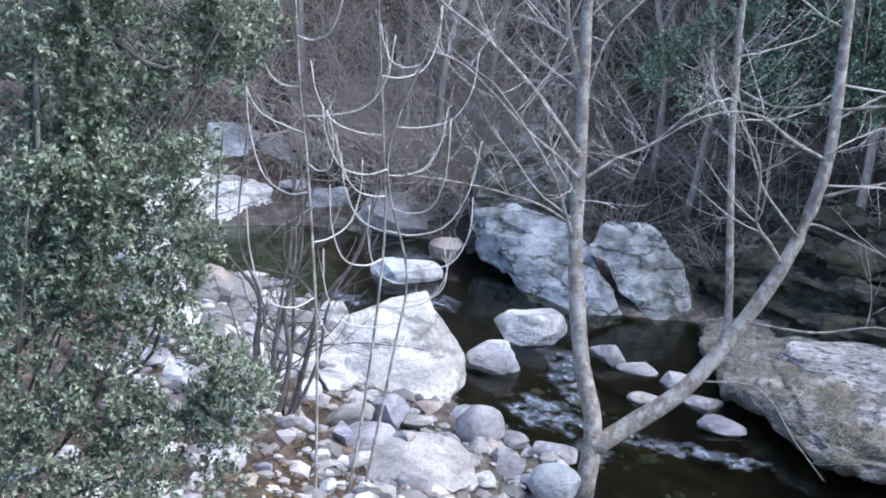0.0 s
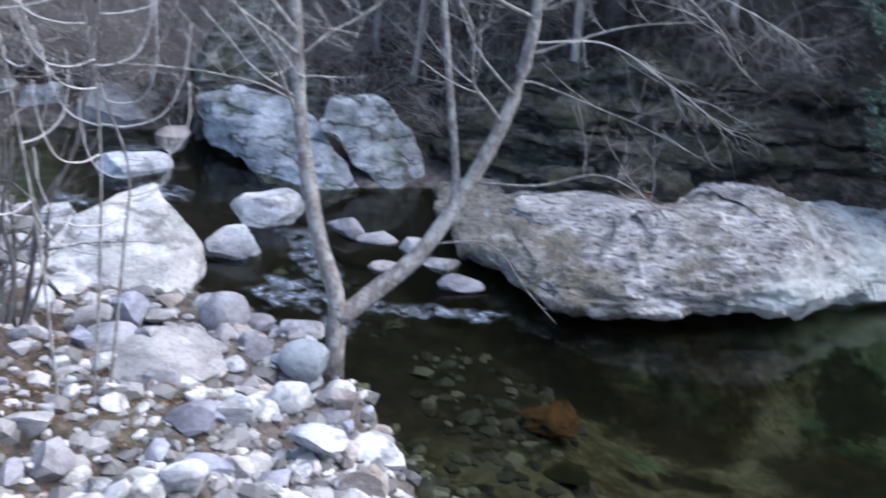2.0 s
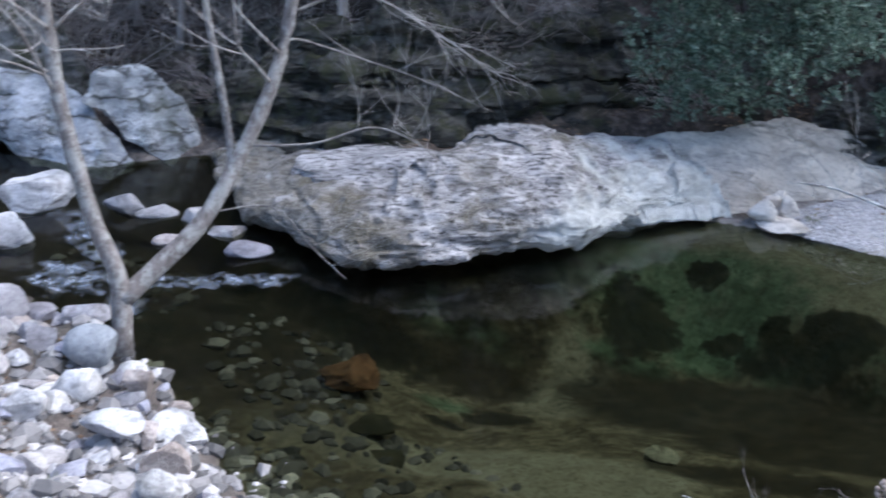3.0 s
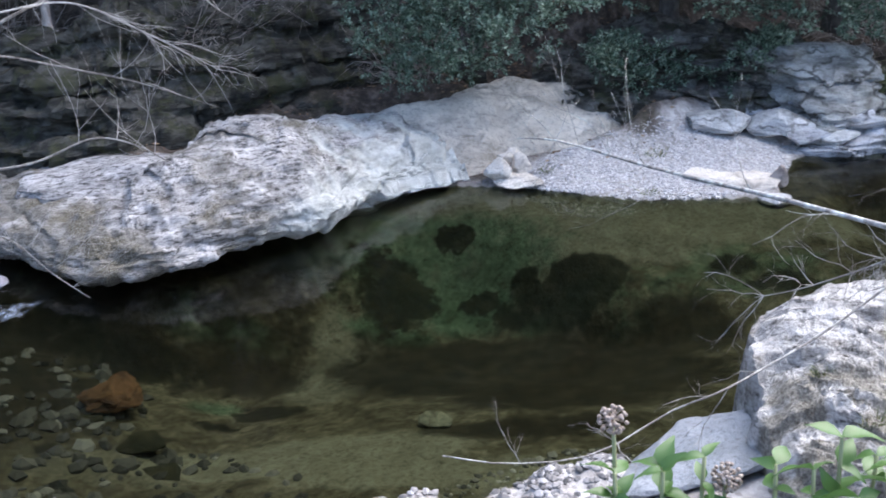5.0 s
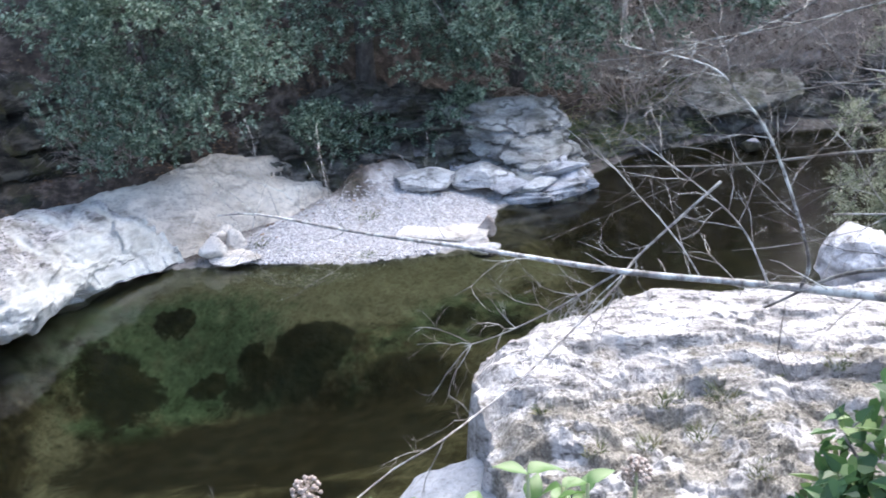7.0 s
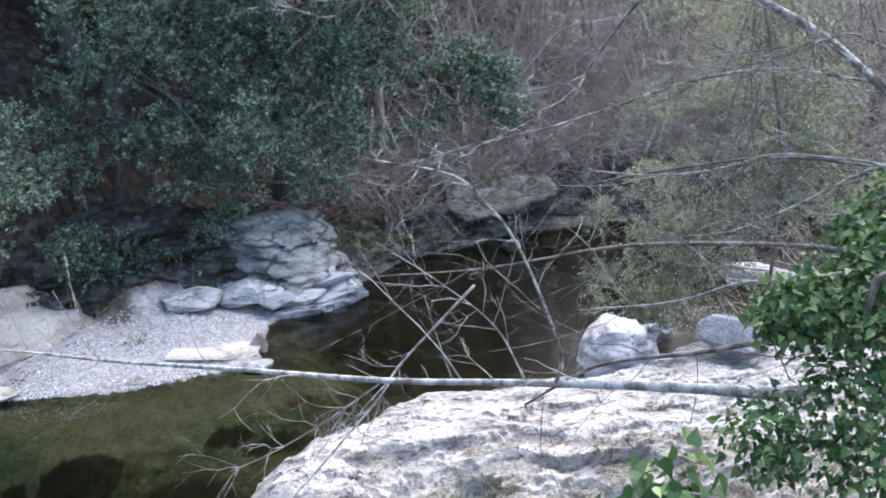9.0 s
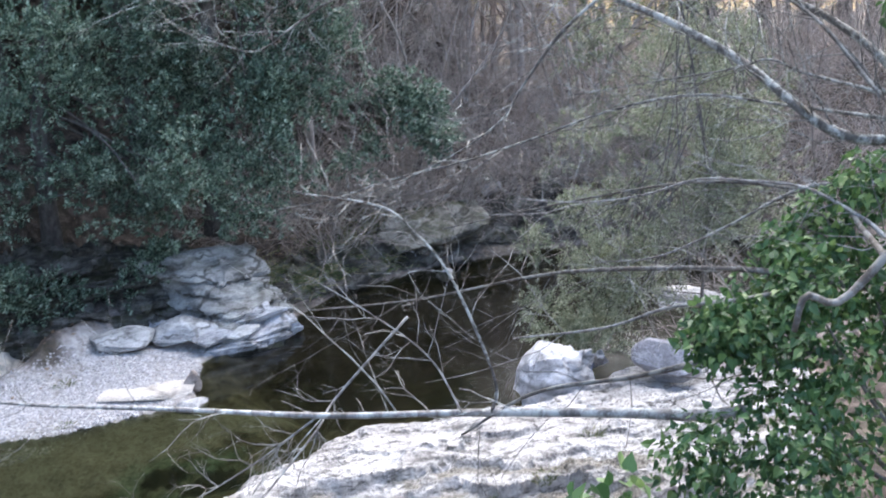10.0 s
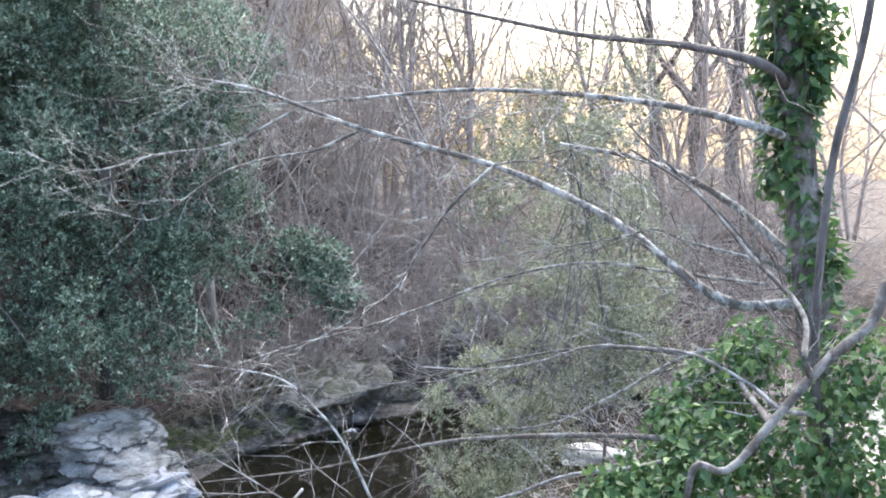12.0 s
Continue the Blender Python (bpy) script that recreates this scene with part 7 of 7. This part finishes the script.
limb("limb", [(5.13, 1.86, 4.6), (5.13, 2.1, 4.51), (5.14, 2.34, 4.48), (5.15, 2.59, 4.42), (5.16, 2.82, 4.3), (5.17, 3.03, 4.19), (5.18, 3.26, 4.23), (5.19, 3.5, 4.3)], 0.009, 0.003, tree, M_lichen, 663, 7, 0.4)
limb("limb", [(5.11, 2.17, 4.7), (5.13, 2.56, 4.55), (5.14, 2.95, 4.51), (5.15, 3.32, 4.44), (5.16, 3.6, 4.48), (5.17, 3.8, 4.57)], 0.008, 0.003, tree, M_lichen, 664, 9, 0.4)
limb("limb", [(5.11, 2.38, 4.78), (5.15, 2.62, 4.8), (5.15, 2.77, 4.86), (5.15, 2.87, 5.05)], 0.006, 0.003, tree, M_lichen, 665, 6, 0.35)
limb("limb", [(4.9, 0.0, 4.0), (4.8, 0.13, 4.09), (4.85, 0.22, 4.19), (4.9, 0.54, 4.5), (4.95, 0.67, 4.63)], 0.012, 0.003, tree, M_lichen, 666, 4, 0.5)
limb("limb", [(5.1, 1.25, 4.42), (5.02, 1.41, 4.27), (5.04, 1.59, 4.05), (5.06, 1.71, 3.89), (5.08, 1.95, 3.73), (5.1, 2.26, 3.58), (5.12, 2.58, 3.47)], 0.009, 0.003, tree, M_lichen, 667, 6, 0.5)
v, f = ivy_leaves(IVYT, 1900, 0.05, rng_of(610))
part("ivy", mesh_of("ivy", v - o, f, M_ivy, False), tree, "glossy green climbing ivy")

tree = thing("low_bare_tree", (4.5, -0.55, 1.7), "low bare tree with crooked lichened boughs on the bank", "tree")
limb("trunk", [(4.5, -0.55, 1.7), (4.35, -0.5, 3.0), (4.25, -0.35, 4.05), (4.15, -0.27, 3.97), (4.06, -0.14, 3.87), (3.95, -0.01, 3.73), (3.83, 0.13, 3.58), (3.76, 0.22, 3.61), (3.75, 0.25, 3.5)], 0.021, 0.010, tree, M_bough, 620)
limb("limb", [(4.03, -0.1, 3.82), (3.97, -0.08, 3.9), (4.2, -0.06, 4.0), (4.42, 0.12, 4.15), (4.62, 0.33, 4.35), (4.8, 0.6, 4.5)], 0.014, 0.006, tree, M_bough, 621, 6, 0.4)
limb("limb", [(3.93, 0.02, 3.7), (4.23, 0.1, 3.69), (4.62, 0.28, 3.72), (4.95, 0.78, 3.68), (5.0, 1.31, 3.57), (5.16, 2.07, 3.35)], 0.013, 0.004, tree, M_bough, 622, 9, 0.65)
limb("limb", [(4.4, 0.1, 3.45), (4.32, 0.49, 3.51), (4.62, 1.08, 3.38), (4.91, 1.53, 3.23), (5.07, 2.17, 3.02), (5.16, 2.85, 2.87)], 0.014, 0.004, tree, M_bough, 623, 8, 0.65)
limb("limb", [(4.3, 0.15, 3.25), (4.3, 0.5, 3.2), (4.35, 0.9, 3.05), (4.3, 1.3, 2.95), (4.25, 1.6, 2.75)], 0.018, 0.006, tree, M_bough, 624, 3, 0.5)
limb("limb", [(4.27, 1.47, 2.86), (4.3, 1.46, 2.97), (4.3, 1.55, 3.22), (4.3, 1.66, 3.44), (4.3, 1.78, 3.57), (4.3, 1.93, 3.67), (4.25, 2.3, 3.72)], 0.009, 0.004, tree, M_lichen, 625, 4, 0.5)

limb("limb", [(4.4, -0.1, 3.6), (4.3, 0.01, 3.64), (4.38, 0.12, 3.7), (4.46, 0.32, 3.78), (4.54, 0.53, 3.78), (4.62, 0.74, 3.76), (4.7, 0.97, 3.67), (4.78, 1.24, 3.61), (4.86, 1.52, 3.59)], 0.01, 0.004, tree, M_pearl, 680, 6, 0.5)
limb("limb", [(4.5, 0.1, 3.8), (4.6, 0.31, 3.76), (4.65, 0.45, 3.69), (4.7, 0.63, 3.57), (4.75, 0.92, 3.41), (4.8, 1.2, 3.35)], 0.011, 0.004, tree, M_pearl, 681, 3, 0.4)
limb("limb", [(4.3, 0.2, 3.5), (4.2, 0.48, 3.44), (4.25, 0.75, 3.37), (4.3, 1.01, 3.25), (4.35, 1.4, 3.15)], 0.012, 0.004, tree, M_pearl, 682, 3, 0.5)
M_whitebark = bark_material("white_lichened_bark", (0.12, 0.11, 0.1), (0.34, 0.32, 0.31), 0.95, 22)
branch = thing("fallen_branch", (4.75, -0.25, 2.1), "long white-lichened bare branch reaching over the pool", "branch")
main = limb("bough", [(4.2, 0.46, 3.03), (4.22, 0.64, 2.98), (4.25, 0.9, 2.94), (4.27, 1.31, 2.88), (4.27, 1.72, 2.82), (4.1, 2.17, 2.82), (3.9, 2.78, 2.85), (3.8, 3.36, 2.83), (3.72, 3.96, 2.82), (3.7, 4.26, 2.76)], 0.025, 0.003, branch, M_whitebark, 630, 22, 0.5, 2, 0.3, start=0.35)
limb("side_branch", [(4.50, 1.94, 3.14), (4.40, 2.10, 2.95), (4.28, 2.22, 2.79), (4.10, 2.18, 2.76), (3.85, 2.23, 2.64), (3.50, 2.22, 2.58), (3.20, 2.20, 2.57), (2.90, 2.16, 2.59), (2.75, 2.24, 2.53), (2.40, 2.23, 2.51), (2.10, 2.30, 2.56), (1.90, 2.38, 2.63)], 0.007, 0.003, branch, M_pearl, 631, 6, 0.2, 1, 0.1)
limb("side_branch", [(4.1, 2.17, 2.82), (3.98, 2.4, 2.64), (3.8, 2.55, 2.55), (3.66, 2.66, 2.51)], 0.006, 0.002, branch, M_pearl, 632, 6, 0.24, 1, 0.1)
limb("side_branch", [(4.27, 1.6, 2.84), (4.3, 1.75, 3.05), (4.2, 1.95, 3.25), (4.15, 2.2, 3.4)], 0.005, 0.002, branch, M_pearl, 633, 3, 0.35, 1, 0.1)

CLUMP = [(4.55, 0.13, 3.78, 0.13, 0.1, 0.11), (4.51, 0.25, 3.64, 0.15, 0.12, 0.13), (4.46, 0.38, 3.54, 0.13, 0.1, 0.11), (4.4, 0.42, 3.37, 0.19, 0.15, 0.13), (4.46, 0.14, 3.43, 0.19, 0.15, 0.17), (4.5, -0.1, 3.52, 0.21, 0.17, 0.21), (4.56, -0.23, 3.73, 0.15, 0.12, 0.17), (4.47, -0.27, 3.42, 0.17, 0.14, 0.19), (4.43, -0.05, 3.31, 0.23, 0.19, 0.13), (4.35, 0.55, 3.3, 0.13, 0.1, 0.08), (4.4, 0.1, 3.0, 0.3, 0.25, 0.3), (4.5, -0.2, 2.7, 0.35, 0.35, 0.5), (4.07, 0.43, 3.36, 0.14, 0.12, 0.12), (4.16, 0.27, 3.5, 0.14, 0.12, 0.14), (4.08, 0.2, 3.28, 0.2, 0.16, 0.16), (4.05, 0.55, 3.35, 0.12, 0.1, 0.1), (3.99, 0.3, 3.1, 0.22, 0.2, 0.15), (3.92, 0.22, 2.93, 0.25, 0.2, 0.15), (3.88, 0.55, 2.98, 0.16, 0.14, 0.12)]


def ivy_bush(base, lumps, n, size, label, seed, stalks=14):
    bush = thing("ivy_bush", base, label, "ivy")
    o, r = np.array(base), rng_of(seed)
    for k in range(stalks):
        g = Geo()
        e = np.array(lumps[k % len(lumps)][:3]) - o + r.normal(0, 0.04, 3)
        g.tube(spline([r.normal(0, 0.05, 3) * [1, 1, 0], e * 0.5 + r.normal(0, 0.06, 3), e], 10), 0.012, 0.004, 5)
        part("stalk", g.mesh("stalk", M_bark), bush)
    v, f = ivy_leaves(lumps, n, size, r)
    part("foliage", mesh_of("foliage", v - o, f, M_ivy, False), bush)
    return bush


ivy_bush((4.6, -0.2, ground_at(4.6, -0.2)), CLUMP, 8200, 0.036, "dense glossy ivy bush on the near bank", 640)
ivy_bush((3.3, 0.4, ground_at(3.3, 0.4)), [(3.39, 0.72, 3.0, 0.14, 0.11, 0.11), (3.29, 0.81, 2.85, 0.16, 0.13, 0.12), (3.34, 0.6, 2.85, 0.14, 0.11, 0.14), (3.19, 0.85, 2.7, 0.14, 0.11, 0.1), (3.26, 0.65, 2.75, 0.16, 0.13, 0.12)], 420, 0.07, "broad-leaved ivy growing up the bank", 641)


def flowering_ivy(base, tips, label, seed):
    """Upright ivy shoots with rosettes of pointed leaves; some end in a round seed head."""
    plant = thing("ivy_shoot", base, label, "ivy")
    o, r = np.array(base), rng_of(seed)
    for tip, head in tips:
        e = np.array(tip) - o
        g = Geo()
        c = spline([r.normal(0, 0.03, 3) * [1, 1, 0], e * [0.8, 0.8, 0.5], e], 12)
        g.tube(c, 0.006, 0.004, 6)
        stem = part("stem", g.mesh("stem", M_stem), plant)
        n = 16
        a = np.arange(n) * 2.4
        at = np.array([c[max(3, 11 - int(k * 0.5))] for k in range(n)]) if not head else np.array([c[max(2, 8 - int(k * 0.38))] for k in range(n)])
        axes = np.stack([np.cos(a), np.sin(a), np.full(n, 0.4)], -1) + r.normal(0, 0.3, (n, 3))
        for k in range(n):
            v, f = lance_leaf(at[k], axes[k], np.array([0, 0, 1.0]) + r.normal(0, 0.35, 3), 0.067, r)
            part("leaf", mesh_of("leaf", v, f, M_fresh), stem)
        if head:
            g = Geo()
            v0, f0 = ICO[2]
            for k in range(60):
                d = r.normal(0, 1, 3)
                d /= np.linalg.norm(d)
                g.tube([e, e + d * 0.022], 0.0008, 0.0008, 3)
                g.add(v0[:, :] * 0.0042 + e + d * 0.025, f0)
            part("seed_head", g.mesh("seed_head", M_seed), stem, "round pinkish-brown seed head")
    return plant


m, t, b = nodes_of("ivy_stem")
b.inputs["Base Color"].default_value, b.inputs["Roughness"].default_value = (0.28, 0.3, 0.16, 1), 0.6
M_stem = m
m, t, b = nodes_of("ivy_seed_head")
link(t, ramp(t, noise_tex(t, 160, 3, 0.6, place_of(t)), [(0.35, (0.16, 0.12, 0.10)), (0.65, (0.42, 0.35, 0.31))]), b.inputs["Base Color"])
b.inputs["Roughness"].default_value = 0.8
M_seed = m
gz = ground_at(1.5, 0.95)
flowering_ivy((1.48, 1.0, gz), [((1.46, 1.19, 3.55), True), ((1.5, 1.1, 3.47), False), ((1.45, 1.17, 3.45), False), ((1.6, 1.04, 3.45), True), ((1.52, 1.12, 3.46), False), ((1.56, 1.06, 3.5), False)], "flowering ivy shoots with round seed heads", 650)
flowering_ivy((1.72, 0.8, gz), [((1.72, 0.9, 3.56), False), ((1.64, 0.97, 3.5), False), ((1.78, 0.82, 3.52), False), ((1.84, 0.75, 3.56), True), ((1.7, 0.84, 3.48), False), ((1.68, 0.92, 3.5), False), ((1.8, 0.88, 3.5), False), ((1.76, 0.8, 3.56), False)], "upright ivy shoots with pointed leaves", 651)


# ---- grass on the rock shelf and the gravel ----
m, t, b = nodes_of("pale_winter_grass")
g_ = t.nodes.new("ShaderNodeNewGeometry")
link(t, ramp(t, g_.outputs["Random Per Island"], [(0.1, (0.06, 0.09, 0.03)), (0.6, (0.14, 0.17, 0.07)), (0.95, (0.32, 0.29, 0.16))]), b.inputs["Base Color"])
b.inputs["Roughness"].default_value = 0.6
M_grass = m


def grass_tuft(x, y, z, spread, blades, tall, seed):
    r = rng_of(seed)
    v, f = [], []
    for k in range(blades):
        a, q = r.uniform(0, 6.28), spread * math.sqrt(r.random())
        o = np.array([q * math.cos(a), q * math.sin(a) * 0.6, -0.02])
        d = np.array([math.cos(a) * r.uniform(0, 0.8), math.sin(a) * r.uniform(0, 0.8), 1.0]) + r.normal(0, 0.25, 3)
        w = np.cross(d, r.normal(0, 1, 3))
        w *= 0.003 / np.linalg.norm(w)
        h = tall * r.uniform(0.5, 1.2)
        mid, tip = o + d * h * 0.6, o + d * h + np.array([d[0] * 0.5, d[1] * 0.5, -0.15]) * h
        i = len(v)
        v += [o - w, o + w, mid + w, mid - w, tip]
        f += [(i, i + 1, i + 2, i + 3), (i + 3, i + 2, i + 4)]
    thing("grass_tuft", (x, y, z), "small tuft of pale green grass on rock", "grass", "grass tufts", data=mesh_of("grass_tuft", np.array(v), f, M_grass, False))


for k, (x, y, s) in enumerate([(6.75, 3.31, 0.16), (6.95, 3.05, 0.2), (6.1, 3.15, 0.1), (6.45, 2.95, 0.14), (6.6, 3.3, 0.12), (5.9, 3.85, 0.08), (5.75, 3.35, 0.09), (6.75, 2.8, 0.15), (7.3, 2.9, 0.15), (7.6, 2.5, 0.14), (6.2, 2.4, 0.12), (5.6, 2.7, 0.1), (8.4, 2.4, 0.15), (6.9, 2.3, 0.12)]):
    z = float(shelf_height(np.array([[x]]), np.array([[y]]))[0][0, 0])
    grass_tuft(x, y, z, s, int(700 * s), 0.06, 700 + k)
for k, (x, y, s) in enumerate([(9.35, 8.75, 0.16), (8.6, 8.1, 0.1), (8.05, 9.2, 0.1), (-0.6, 7.0, 0.1), (0.1, 6.5, 0.1), (0.5, 6.2, 0.12), (-1.4, 7.9, 0.12)]):
    grass_tuft(x, y, ground_at(x, y), s, int(700 * s), 0.07, 730 + k)


def bank_grass(n, spots, tall, label, seed):
    """Matted winter grass over stretches (x, y, rx, ry) of the bank."""
    r = rng_of(seed)
    sp = np.array(spots, float)[r.integers(0, len(spots), n)]
    x, y = sp[:, 0] + r.normal(0, 0.5, n) * sp[:, 2], sp[:, 1] + r.normal(0, 0.5, n) * sp[:, 3]
    z = ground_height(x, y)[0]
    ok = z > 0.04
    x, y, z = x[ok], y[ok], z[ok] - 0.02
    n = len(x)
    o = np.stack([x, y, z], -1)
    d = r.normal(0, 0.6, (n, 3)) * [1, 1, 0.2] + [0, 0, 0.8]
    w = np.cross(d, r.normal(0, 1, (n, 3)))
    w *= 0.005 / (np.linalg.norm(w, axis=1)[:, None] + 1e-9)
    h = tall * r.uniform(0.4, 1.2, (n, 1))
    v = np.stack([o - w, o + w, o + d * h * 0.6 + w, o + d * h * 0.6 - w, o + (d * [1.5, 1.5, 0.8]) * h], 1).reshape(-1, 3)
    i = np.arange(n)[:, None] * 5
    thing("bank_grass", (0, 0, 0), label, "grass", kind="stuff", data=mesh_of("bank_grass", v, (i + [0, 1, 2, 3]).tolist() + (i + [3, 2, 4]).tolist(), M_grass, False))


bank_grass(9000, [(13.8, 8.1, 0.9, 0.6), (14.6, 7.7, 0.7, 0.5), (13.1, 8.5, 0.5, 0.5), (15.2, 7.9, 0.8, 0.6)], 0.16, "matted yellow-green winter grass on the far bank", 790)
